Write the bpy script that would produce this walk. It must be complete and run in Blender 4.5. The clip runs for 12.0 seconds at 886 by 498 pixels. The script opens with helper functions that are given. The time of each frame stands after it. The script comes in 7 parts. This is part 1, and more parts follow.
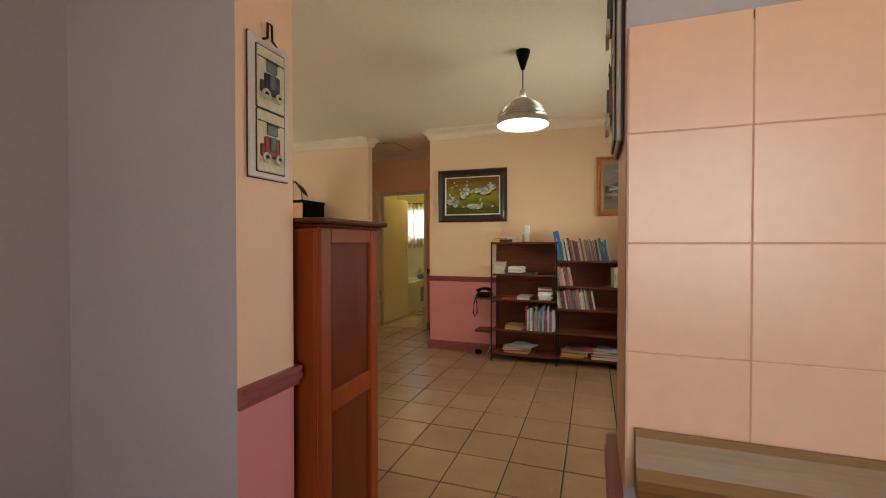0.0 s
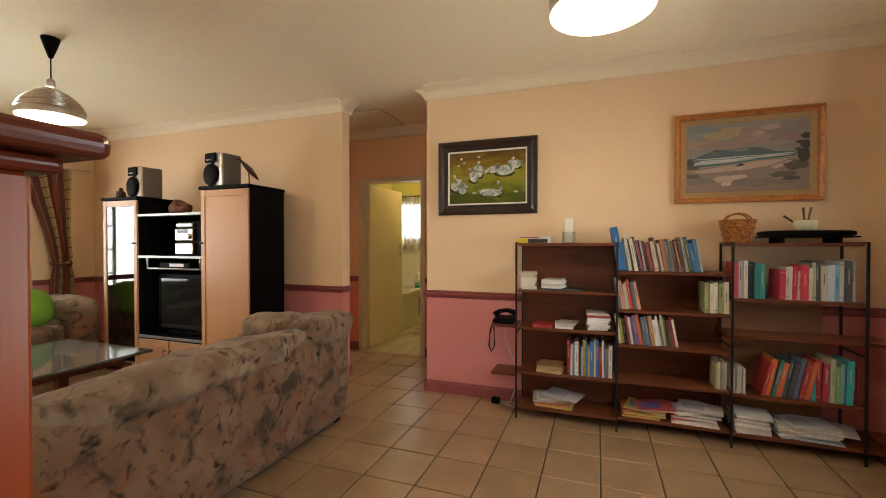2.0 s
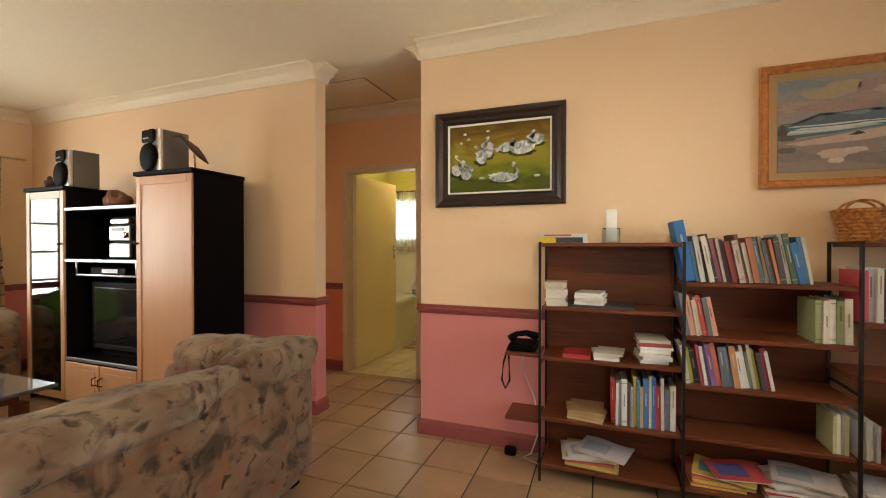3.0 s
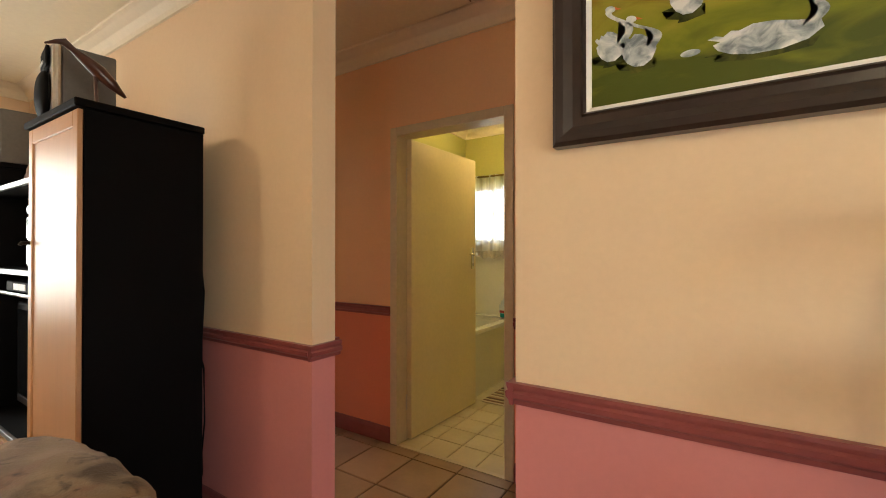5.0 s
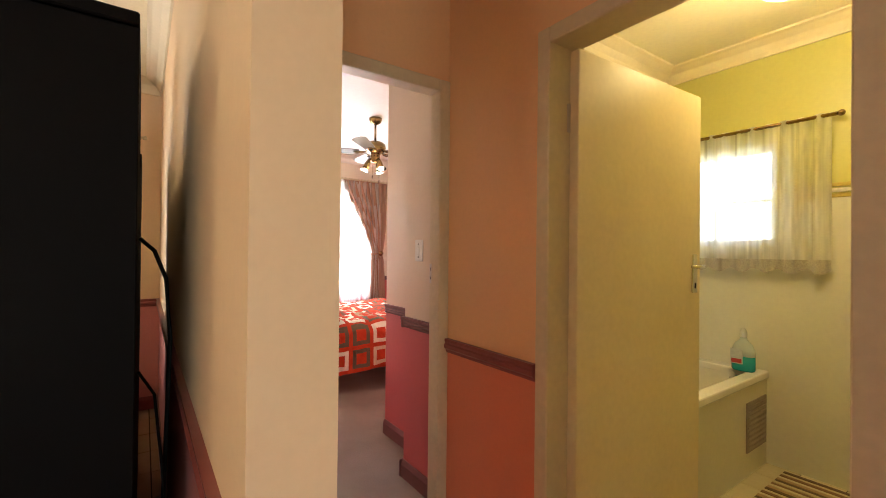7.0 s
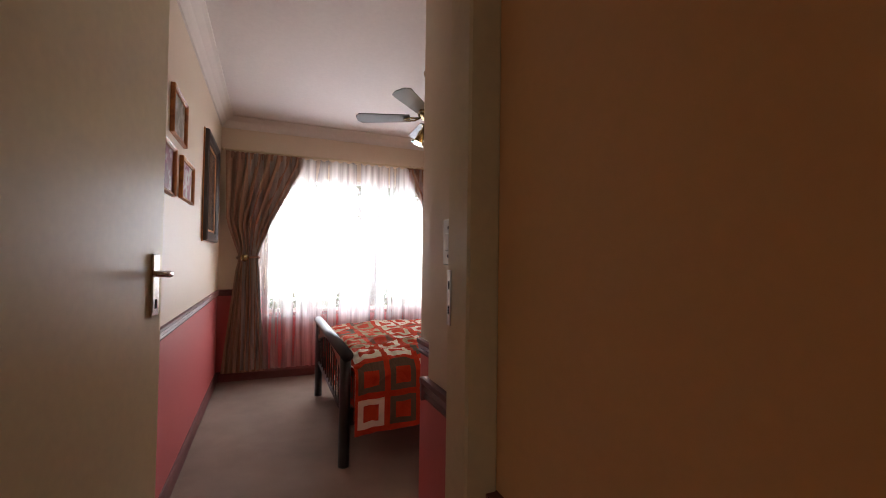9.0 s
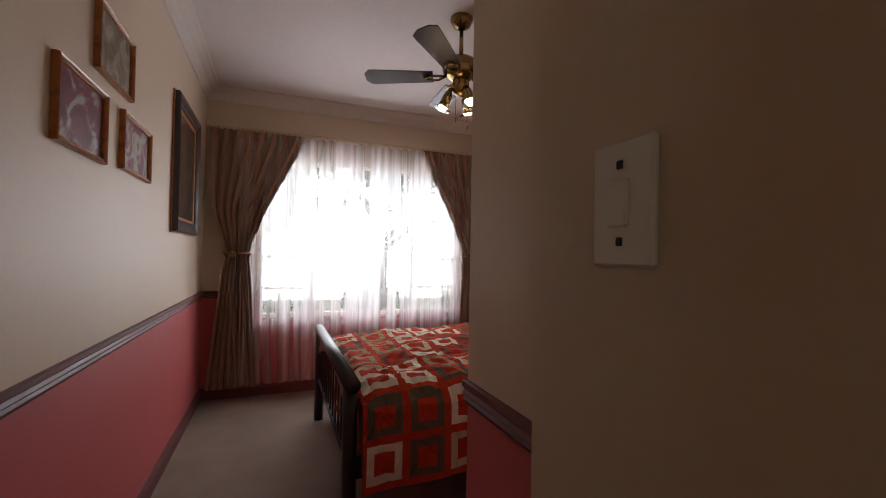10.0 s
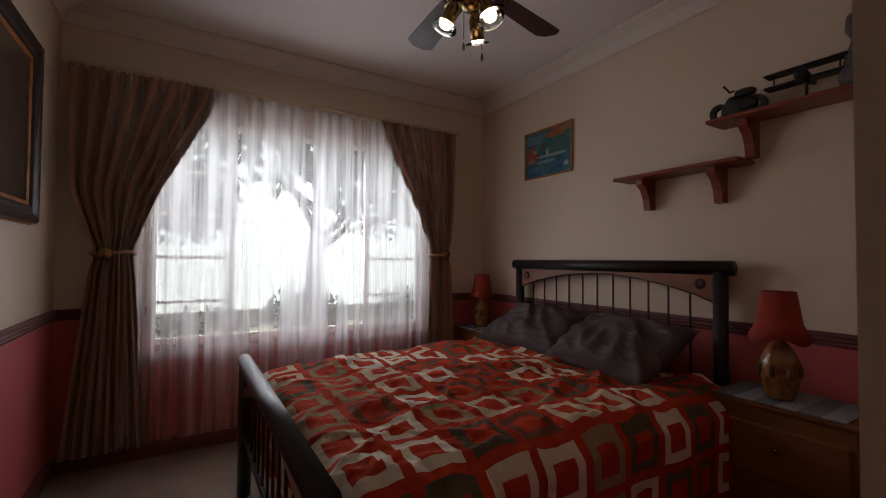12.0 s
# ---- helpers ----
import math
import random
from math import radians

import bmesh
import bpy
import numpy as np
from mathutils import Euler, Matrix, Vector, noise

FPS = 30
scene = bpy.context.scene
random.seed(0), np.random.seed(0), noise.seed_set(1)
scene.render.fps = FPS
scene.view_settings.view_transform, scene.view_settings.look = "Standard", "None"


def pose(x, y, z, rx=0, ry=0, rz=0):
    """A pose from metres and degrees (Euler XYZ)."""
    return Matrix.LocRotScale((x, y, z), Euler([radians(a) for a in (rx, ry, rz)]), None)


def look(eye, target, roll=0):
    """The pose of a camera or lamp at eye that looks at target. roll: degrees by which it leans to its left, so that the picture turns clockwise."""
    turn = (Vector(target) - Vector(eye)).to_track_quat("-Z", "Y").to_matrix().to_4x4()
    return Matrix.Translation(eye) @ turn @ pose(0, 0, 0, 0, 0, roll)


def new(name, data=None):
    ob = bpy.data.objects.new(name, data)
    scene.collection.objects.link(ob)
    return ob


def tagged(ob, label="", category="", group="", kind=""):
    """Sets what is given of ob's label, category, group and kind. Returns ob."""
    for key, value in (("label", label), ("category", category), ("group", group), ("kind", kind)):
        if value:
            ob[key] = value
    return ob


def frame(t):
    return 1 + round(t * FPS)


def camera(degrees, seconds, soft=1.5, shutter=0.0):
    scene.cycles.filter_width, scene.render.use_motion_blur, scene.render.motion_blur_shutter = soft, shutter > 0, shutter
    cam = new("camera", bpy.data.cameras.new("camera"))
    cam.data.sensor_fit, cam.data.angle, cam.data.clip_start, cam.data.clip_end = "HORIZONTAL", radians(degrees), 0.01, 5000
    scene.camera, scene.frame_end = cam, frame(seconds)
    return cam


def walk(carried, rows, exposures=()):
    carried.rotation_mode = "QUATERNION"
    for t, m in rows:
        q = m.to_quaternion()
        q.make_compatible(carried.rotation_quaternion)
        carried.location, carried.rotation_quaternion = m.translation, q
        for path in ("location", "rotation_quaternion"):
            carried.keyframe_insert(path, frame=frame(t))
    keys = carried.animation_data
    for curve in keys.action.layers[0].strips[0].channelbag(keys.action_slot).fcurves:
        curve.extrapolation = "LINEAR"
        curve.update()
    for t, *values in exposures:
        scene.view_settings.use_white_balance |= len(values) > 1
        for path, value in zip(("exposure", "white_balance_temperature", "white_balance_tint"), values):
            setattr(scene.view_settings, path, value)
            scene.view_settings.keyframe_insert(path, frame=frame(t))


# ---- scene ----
cam = camera(92.6, 12.0, 1.0)
PATH = [
    (0, (0.162, 0.075, 1.274), (-0.509, 1.959, 1.244), -0.0),
    (0.5, (0.046, 0.381, 1.266), (-0.646, 2.257, 1.239), -0.0),
    (1, (-0.06, 0.747, 1.261), (-0.764, 2.619, 1.242), 0.2),
    (1.5, (-0.202, 1.095, 1.282), (-0.9, 2.969, 1.258), 0.0),
    (2, (-0.318, 1.459, 1.277), (-1.005, 3.337, 1.251), 0.0),
    (2.5, (-0.414, 1.847, 1.262), (-1.101, 3.726, 1.248), 0.2),
    (3, (-0.565, 2.236, 1.267), (-1.268, 4.108, 1.25), 0.0),
    (3.2, (-0.615, 2.393, 1.27), (-1.338, 4.258, 1.254), 0.1),
    (5, (-1.235, 3.738, 1.243), (-2.314, 5.421, 1.256), 0.0),
    (5.5, (-1.431, 4.039, 1.247), (-2.669, 5.61, 1.26), 0.3),
    (6, (-1.664, 4.297, 1.261), (-3.056, 5.734, 1.277), 0.4),
    (6.5, (-1.839, 4.535, 1.263), (-3.369, 5.824, 1.274), 0.5),
    (7, (-1.991, 4.753, 1.275), (-3.624, 5.907, 1.288), 0.6),
    (7.5, (-2.171, 4.959, 1.289), (-3.869, 6.016, 1.291), 0.6),
    (7.7, (-2.253, 5.038, 1.294), (-3.965, 6.072, 1.295), 0.8),
    (9.3, (-3.157, 5.612, 1.232), (-5.017, 6.344, 1.274), 0.9),
    (9.5, (-3.285, 5.633, 1.243), (-5.146, 6.364, 1.277), 1),
    (10, (-3.632, 5.672, 1.229), (-5.493, 6.404, 1.264), 1),
    (10.5, (-3.933, 5.693, 1.226), (-5.786, 6.445, 1.262), 1),
    (11, (-4.183, 5.682, 1.227), (-5.995, 6.528, 1.263), 0.9),
    (11.5, (-4.376, 5.698, 1.218), (-6.133, 6.653, 1.256), 0.7),
    (12, (-4.539, 5.719, 1.196), (-6.248, 6.756, 1.247), 0.4),
]
EXPOSURES = [(0, 2.0), (0.5, 2.05), (1.5, 2.25), (3.2, 2.6), (5.0, 2.55), (6.5, 2.9), (7.7, 2.65), (8.5, 1.55), (9.3, 0.75), (10.5, 0.0), (11.5, -0.5), (12, -0.7)]
walk(cam, [(t, look(eye, target, roll)) for t, eye, target, roll in PATH], EXPOSURES)

# ---- world, sun, lights ----
world = bpy.data.worlds.new("world")
scene.world = world
world.use_nodes = True
wn = world.node_tree
sky = wn.nodes.new("ShaderNodeTexSky")
sky.sky_type, sky.sun_disc = "NISHITA", False
sky.sun_elevation, sky.sun_rotation = radians(56), radians(180)
wn.links.new(sky.outputs[0], wn.nodes["Background"].inputs[0])
wn.nodes["Background"].inputs[1].default_value = 0.15


ROOM = Matrix.Translation((0, 0, 0))  # where the room that is being built stands
BEDROOM = Matrix.Translation((-0.14, -0.02, 0))


def lamp(name, kind, m, power, color, **more):
    data = bpy.data.lights.new(name, kind)
    data.energy, data.color = power, color
    for key in more:
        if key == "size":
            data.shape, data.size, data.size_y = "RECTANGLE", more[key][0], more[key][1]
        if key == "radius":
            data.shadow_soft_size = more[key]
        if key == "angle":
            data.angle = radians(more[key])
    ob = new(name, data)
    ob.matrix_world = ROOM @ m
    return ob


SUN_DIR = Vector((-0.04, 0.6, -0.9))
lamp("sun", "SUN", look((0, 0, 20), Vector((0, 0, 20)) + SUN_DIR), 5.0, (1.0, 0.94, 0.85), angle=0.5)
DAY = (1.0, 0.96, 0.9)
WARM = (1.0, 0.78, 0.5)
lamp("window_light_living_left", "AREA", look((-6.2, 3.0, 1.4), (0, 3.0, 1.3)), 15, DAY, size=(2.0, 1.4))
lamp("window_light_living_right", "AREA", look((1.54, 3.3, 1.35), (0, 3.3, 1.25)), 12, DAY, size=(2.0, 1.4))
lamp("window_light_bathroom", "AREA", look((-3.265, 8.04, 1.65), (-3.265, 0, 1.5)), 0.7, DAY, size=(0.6, 0.6))
lamp("window_light_kitchen", "AREA", look((0.9, -2.2, 1.5), (0.0, 2, 1.4)), 8, (1.0, 0.94, 0.92), size=(1.6, 1.2))
lamp("window_light_bedroom", "AREA", look((-7.95, 6.445, 1.45), (-6.0, 6.445, 0.55)), 44, (0.98, 0.92, 0.99), size=(1.8, 1.1))


# ---- materials ----
def material(name, color, rough=0.6, metal=0.0, spec=0.5, bump=0.0, grain=40.0, vary=0.12, spots=3.0, detail=4.0, lower=None, split=0.88,
             emit=None, stretch=(1, 1, 1), dark=None, coat=0.0, sheen=0.0):
    """A painted or plain surface: two scales of noise in its colour, fine relief; lower: a second paint under the height split."""
    m = bpy.data.materials.new(name)
    m.use_nodes = True
    nt = m.node_tree
    b = nt.nodes["Principled BSDF"]
    b.inputs["Roughness"].default_value, b.inputs["Metallic"].default_value = rough, metal
    b.inputs["Specular IOR Level"].default_value = spec
    b.inputs["Coat Weight"].default_value = coat
    b.inputs["Sheen Weight"].default_value = sheen
    geo = nt.nodes.new("ShaderNodeTexCoord")
    mp = nt.nodes.new("ShaderNodeMapping")
    mp.inputs["Scale"].default_value = stretch
    nt.links.new(geo.outputs["Object"], mp.inputs[0])

    def noise_node(scale, det):
        n = nt.nodes.new("ShaderNodeTexNoise")
        n.inputs["Scale"].default_value, n.inputs["Detail"].default_value = scale, det
        nt.links.new(mp.outputs[0], n.inputs["Vector"])
        return n

    big, fine = noise_node(spots, 3.0), noise_node(grain, detail)
    add = nt.nodes.new("ShaderNodeMath")
    add.operation = "ADD"
    nt.links.new(big.outputs[0], add.inputs[0])
    nt.links.new(fine.outputs[0], add.inputs[1])
    rng = nt.nodes.new("ShaderNodeMapRange")
    rng.inputs[1].default_value, rng.inputs[2].default_value = 0.7, 1.3
    nt.links.new(add.outputs[0], rng.inputs[0])

    def tone(c):
        mix = nt.nodes.new("ShaderNodeMix")
        mix.data_type = "RGBA"
        lo = dark if dark and c is color else tuple(v * (1 - vary) for v in c)
        mix.inputs[6].default_value = (*lo, 1)
        mix.inputs[7].default_value = (*[min(1, v * (1 + vary * 0.5)) for v in c], 1)
        nt.links.new(rng.outputs[0], mix.inputs[0])
        return mix.outputs[2]

    out = tone(color)
    if lower:
        pos = nt.nodes.new("ShaderNodeNewGeometry")
        sep = nt.nodes.new("ShaderNodeSeparateXYZ")
        nt.links.new(pos.outputs["Position"], sep.inputs[0])
        cmp = nt.nodes.new("ShaderNodeMath")
        cmp.operation = "LESS_THAN"
        cmp.inputs[1].default_value = split
        nt.links.new(sep.outputs[2], cmp.inputs[0])
        two = nt.nodes.new("ShaderNodeMix")
        two.data_type = "RGBA"
        nt.links.new(cmp.outputs[0], two.inputs[0])
        nt.links.new(out, two.inputs[6])
        nt.links.new(tone(lower), two.inputs[7])
        out = two.outputs[2]
    nt.links.new(out, b.inputs["Base Color"])
    if bump:
        bp = nt.nodes.new("ShaderNodeBump")
        bp.inputs["Strength"].default_value, bp.inputs["Distance"].default_value = bump, 0.004
        nt.links.new(fine.outputs[0], bp.inputs["Height"])
        nt.links.new(bp.outputs[0], b.inputs["Normal"])
    if emit:
        b.inputs["Emission Color"].default_value = (*emit[0], 1)
        b.inputs["Emission Strength"].default_value = emit[1]
    return m


M = {}
CREAM, PINK, ORANGE = (0.77, 0.555, 0.345), (0.60, 0.21, 0.19), (0.75, 0.235, 0.125)
M["living"] = material("living_wall_paint", CREAM, 0.55, bump=0.05, lower=PINK, split=0.85, grain=60, vary=0.03, spots=1.2)
M["jamb"] = material("peach_jamb_paint", (0.77, 0.48, 0.31), 0.55, bump=0.05, lower=PINK, split=0.85, grain=60, vary=0.03, spots=1.2)
M["hall"] = material("hall_wall_paint", (0.84, 0.51, 0.265), 0.5, bump=0.05, lower=ORANGE, split=0.86, grain=60, vary=0.03, spots=1.5)
M["bedroom"] = material("bedroom_wall_paint", (0.68, 0.56, 0.42), 0.55, bump=0.06, lower=(0.54, 0.11, 0.11), grain=60, vary=0.03, spots=1.5)
M["kitchen"] = material("kitchen_wall_paint", (0.39, 0.335, 0.335), 0.5, bump=0.1, grain=60, vary=0.05, spots=1.5)
M["bath_wall"] = material("bathroom_wall_paint", (0.56, 0.53, 0.17), 0.35, bump=0.05, vary=0.05, spots=1.5)
M["ceiling"] = material("ceiling_paint", (0.88, 0.79, 0.58), 0.7, bump=0.1, vary=0.05, spots=0.8)
M["cornice"] = material("cornice_plaster", (0.80, 0.69, 0.50), 0.6, bump=0.05, vary=0.05)
M["cornice_pale"] = material("pale_cornice_plaster", (0.70, 0.64, 0.58), 0.6, bump=0.05, vary=0.05)
M["ceiling_pale"] = material("pale_ceiling_paint", (0.74, 0.69, 0.66), 0.7, bump=0.1, vary=0.05, spots=0.8)
M["trim"] = material("maroon_gloss_paint", (0.26, 0.065, 0.06), 0.35, bump=0.08, vary=0.15, grain=25)
M["tile"] = material("floor_tile_glaze", (0.50, 0.36, 0.22), 0.3, bump=0.05, vary=0.25, grain=18, spots=5)
M["grout"] = material("grout", (0.045, 0.03, 0.02), 0.9, bump=0.2)
M["carpet"] = material("carpet_pile", (0.30, 0.235, 0.19), 0.95, bump=0.8, grain=400, vary=0.25, spec=0.1)
M["doorpaint"] = material("door_paint", (0.72, 0.60, 0.36), 0.35, bump=0.05, vary=0.06)
M["frame"] = material("steel_door_frame_paint", (0.66, 0.55, 0.36), 0.4, vary=0.08)
M["pine"] = material("varnished_pine", (0.26, 0.044, 0.006), 0.3, spec=0.35, bump=0.03, stretch=(6, 6, 0.5), grain=9, spots=1.5, vary=0.22)
M["black"] = material("black_laminate", (0.003, 0.0025, 0.0025), 0.6, spec=0.06, vary=0.2, bump=0.03)
M["beech"] = material("beech_veneer", (0.48, 0.26, 0.13), 0.35, stretch=(8, 8, 0.6), grain=10, vary=0.06)
M["shelfwood"] = material("stained_shelf_wood", (0.13, 0.036, 0.013), 0.42, spec=0.25, stretch=(0.6, 8, 8), grain=10, vary=0.3, bump=0.04)
M["darkmetal"] = material("dark_metal", (0.02, 0.016, 0.014), 0.4, metal=0.6, vary=0.2)
M["steel"] = material("brushed_steel", (0.62, 0.6, 0.57), 0.28, metal=1.0, vary=0.08)
M["dullsteel"] = material("dull_silver_trim", (0.34, 0.33, 0.32), 0.4, metal=0.9, vary=0.08)
M["white"] = material("white_enamel", (0.8, 0.78, 0.72), 0.25, vary=0.04)


# ---- builders ----
def put(name, bm, mats, label="", category="", kind="", group="", parent=None, smooth=False, loc=None):
    me = bpy.data.meshes.new(name)
    bmesh.ops.recalc_face_normals(bm, faces=bm.faces)
    for f in bm.faces:
        f.smooth = smooth
    bm.to_mesh(me)
    bm.free()
    for m in mats if isinstance(mats, (list, tuple)) else [mats]:
        me.materials.append(m)
    ob = new(name, me)
    if parent:
        ob.parent = parent
    if loc is not None:
        ob.matrix_basis = loc
    elif not parent:
        ob.matrix_basis = ROOM
    return tagged(ob, label, category, group, kind)


def part(name, bm, mat, parent, label="", smooth=False, loc=None):
    return put(name, bm, mat, label, parent=parent, smooth=smooth, loc=loc)


def thing(name, m, label, category, group=""):
    ob = new(name)
    ob.matrix_basis = ROOM @ m
    ob.empty_display_size = 0.1
    return tagged(ob, label, category, group)


def bx(bm, x0, x1, y0, y1, z0, z1, bevel=0.0, mi=0, seg=1):
    v = [bm.verts.new((x, y, z)) for z in (z0, z1) for y in (y0, y1) for x in (x0, x1)]
    faces = [bm.faces.new([v[i] for i in q]) for q in ((0, 2, 3, 1), (4, 5, 7, 6), (0, 1, 5, 4), (2, 6, 7, 3), (0, 4, 6, 2), (1, 3, 7, 5))]
    for f in faces:
        f.material_index = mi
    if bevel:
        bmesh.ops.bevel(bm, geom=list({e for f in faces for e in f.edges}), offset=bevel, segments=seg, affect="EDGES", profile=0.5)
    return faces


def box(x0, x1, y0, y1, z0, z1, bevel=0.0, seg=1):
    bm = bmesh.new()
    bx(bm, x0, x1, y0, y1, z0, z1, bevel, 0, seg)
    return bm


DIRS = {"+x": (1, 0, 0), "-x": (-1, 0, 0), "+y": (0, 1, 0), "-y": (0, -1, 0)}


def wall(name, boxes, default, **sides):
    """A wall of butted boxes; sides px, nx, py, ny give the paint of the faces that look that way."""
    bm = bmesh.new()
    mats = [default]
    for b in boxes:
        bx(bm, *b)
    bm.normal_update()
    bmesh.ops.recalc_face_normals(bm, faces=bm.faces)
    for key, mat in sides.items():
        d = Vector(DIRS[{"p": "+", "n": "-"}[key[0]] + key[1]])
        mats.append(mat)
        for f in bm.faces:
            if f.normal.dot(d) > 0.9:
                f.material_index = len(mats) - 1
    return put(name, bm, mats, kind="structure", label="plastered and painted wall", category="wall")


def run(name, p0, p1, out, profile, mat, label, category):
    """A strip with the profile (out, z) along p0 to p1 on a wall whose room lies in the direction out."""
    bm = bmesh.new()
    o = Vector((*out, 0))
    rows = [[bm.verts.new(Vector((*p, 0)) + o * a + Vector((0, 0, z))) for a, z in profile] for p in (p0, p1)]
    n = len(profile)
    for i in range(n):
        bm.faces.new((rows[0][i], rows[0][(i + 1) % n], rows[1][(i + 1) % n], rows[1][i]))
    bm.faces.new(rows[0])
    bm.faces.new(rows[1][::-1])
    return put(name, bm, mat, label, category, "structure")


DADO = [(0.0, 0.845), (0.010, 0.845), (0.014, 0.858), (0.022, 0.866), (0.024, 0.880), (0.016, 0.886), (0.020, 0.896), (0.020, 0.906), (0.0, 0.906)]
DADO3 = [(0.0, 0.845), (0.008, 0.847), (0.014, 0.858), (0.008, 0.866), (0.016, 0.874), (0.010, 0.884), (0.018, 0.892), (0.018, 0.906), (0.0, 0.906)]
SKIRT = [(0.0, 0.0), (0.016, 0.0), (0.016, 0.075), (0.010, 0.09), (0.006, 0.1), (0.0, 0.1)]
COVE = [(0.0, 2.505), (0.012, 2.507), (0.02, 2.53), (0.045, 2.565), (0.085, 2.59), (0.105, 2.598), (0.107, 2.61), (0.0, 2.61)]
H = 2.61


def trims(p0, p1, out, dado=True, skirt=True, cove=True, fine=False, mat=None, dz=0.0):
    mat = mat or M["trim"]
    if dado:
        run("dado_rail", p0, p1, out, [(a, z + dz) for a, z in (DADO3 if fine else DADO)], mat, "maroon painted moulded dado rail on the wall", "dado rail")
    if skirt:
        run("baseboard", p0, p1, out, SKIRT, mat, "maroon painted wooden skirting board", "baseboard")
    if cove:
        run("cornice", p0, p1, out, COVE, M["cornice_pale"] if fine else M["cornice"], "cream plaster cove cornice", "cornice")


# ---- structure ----
# kitchen wall with its doorway
wall("wall_kitchen", [(-6.22, -0.75, 0.967, 1.197, 0, H), (0.208, 1.54, 0.79, 1.0, 0, H), (-0.75, 0.208, 0.967, 1.06, 2.08, H)],
     M["living"], ny=M["kitchen"], px=M["jamb"], nx=M["jamb"])
wall("wall_kitchen_left", [(-1.57, -1.45, -2.2, 0.967, 0, H)], M["kitchen"])
wall("wall_kitchen_right", [(1.9, 2.02, -2.2, 0.79, 0, H)], M["kitchen"])
wall("wall_kitchen_filler", [(1.54, 2.02, 0.79, 1.0, 0, H)], M["kitchen"])
wall("wall_kitchen_back", [(-1.57, 0.0, -2.32, -2.2, 0, H), (1.8, 2.02, -2.32, -2.2, 0, H), (0.0, 1.8, -2.32, -2.2, 0, 0.9), (0.0, 1.8, -2.32, -2.2, 2.1, H)], M["kitchen"])
# living room
wall("wall_living_left", [(-6.22, -6.10, 1.197, 2.0, 0, H), (-6.22, -6.10, 4.0, 4.98, 0, H), (-6.22, -6.10, 2.0, 4.0, 0, 0.62), (-6.22, -6.10, 2.0, 4.0, 2.08, H)], M["living"])
wall("wall_living_right", [(1.42, 1.54, 1.0, 2.3, 0, H), (1.42, 1.54, 4.35, 4.98, 0, H), (1.42, 1.54, 2.3, 4.35, 0, 0.62), (1.42, 1.54, 2.3, 4.35, 2.08, H)], M["living"])
wall("wall_unit", [(-6.10, -2.565, 4.86, 4.98, 0, H)], M["living"], py=M["hall"])
wall("wall_bookcase", [(-1.71, 1.42, 4.86, 4.98, 0, H)], M["living"], py=M["hall"], nx=M["hall"])
# hall
wall("wall_hall_end", [(1.42, 1.54, 4.98, 5.99, 0, H)], M["hall"])
wall("wall_bathroom_door", [(-3.55, -2.99, 5.88, 5.99, 0, H), (-2.19, 1.42, 5.88, 5.99, 0, H), (-2.99, -2.19, 5.88, 5.99, 2.03, H)], M["hall"], py=M["bath_wall"])
wall("wall_bedroom_door", [(-3.66, -3.55, 4.98, 5.06, 0, H), (-3.66, -3.55, 5.87, 5.99, 0, H), (-3.66, -3.55, 5.06, 5.87, 2.03, H)], M["hall"], nx=M["bedroom"], ny=M["bedroom"])
# bedroom
ROOM = BEDROOM
wall("wall_pictures", [(-7.62, -3.52, 5.0, 5.12, 0, H)], M["bedroom"])
wall("wall_entry_near", [(-3.94, -3.52, 5.99, 6.11, 0, H)], M["bedroom"])
wall("wall_entry_far", [(-4.51, -3.94, 6.17, 6.29, 0, H), (-3.94, -3.82, 6.11, 6.29, 0, H)], M["bedroom"])
wall("wall_bedroom_inner", [(-4.51, -4.37, 6.29, 8.04, 0, H)], M["bedroom"])
wall("wall_headboard", [(-7.62, -4.37, 8.04, 8.16, 0, H)], M["bedroom"])
wall("wall_bedroom_window", [(-7.62, -7.50, 5.12, 5.55, 0, H), (-7.62, -7.50, 7.42, 8.04, 0, H), (-7.62, -7.50, 5.55, 7.42, 0, 0.66), (-7.62, -7.50, 5.55, 7.42, 2.08, H)], M["bedroom"])
ROOM = Matrix.Translation((0, 0, 0))
# bathroom
wall("wall_bathroom_left", [(-3.72, -3.60, 6.05, 8.02, 0, H)], M["bath_wall"])
wall("wall_bathroom_right", [(-1.2, -1.08, 5.99, 8.02, 0, H)], M["bath_wall"])
wall("wall_bathroom_far", [(-3.72, -3.60, 7.90, 8.02, 0, H), (-2.93, -1.08, 7.90, 8.02, 0, H), (-3.60, -2.93, 7.90, 8.02, 0, 1.34), (-3.60, -2.93, 7.90, 8.02, 1.95, H)], M["bath_wall"])

slab = bmesh.new()
bx(slab, -6.34, 2.02, -2.32, 4.98, H, H + 0.12)
bx(slab, -3.62, 2.02, 4.98, 8.28, H, H + 0.12)
put("ceiling", slab, M["ceiling"], "cream painted plasterboard ceiling", "ceiling", "structure")
put("ceiling_bedroom", box(-7.80, -3.62, 4.98, 8.28, H, H + 0.12), M["ceiling_pale"], "off-white painted plasterboard ceiling of the bedroom", "ceiling", "structure")
put("floor", box(-6.22, 2.02, -2.32, 5.99, -0.12, -0.006), M["grout"], "dark grout bed of the tiled floor", "floor", "structure")
put("floor_bathroom", box(-3.72, -1.08, 5.99, 8.02, -0.12, -0.006), M["grout"], "grout bed of the bathroom floor", "floor", "structure")
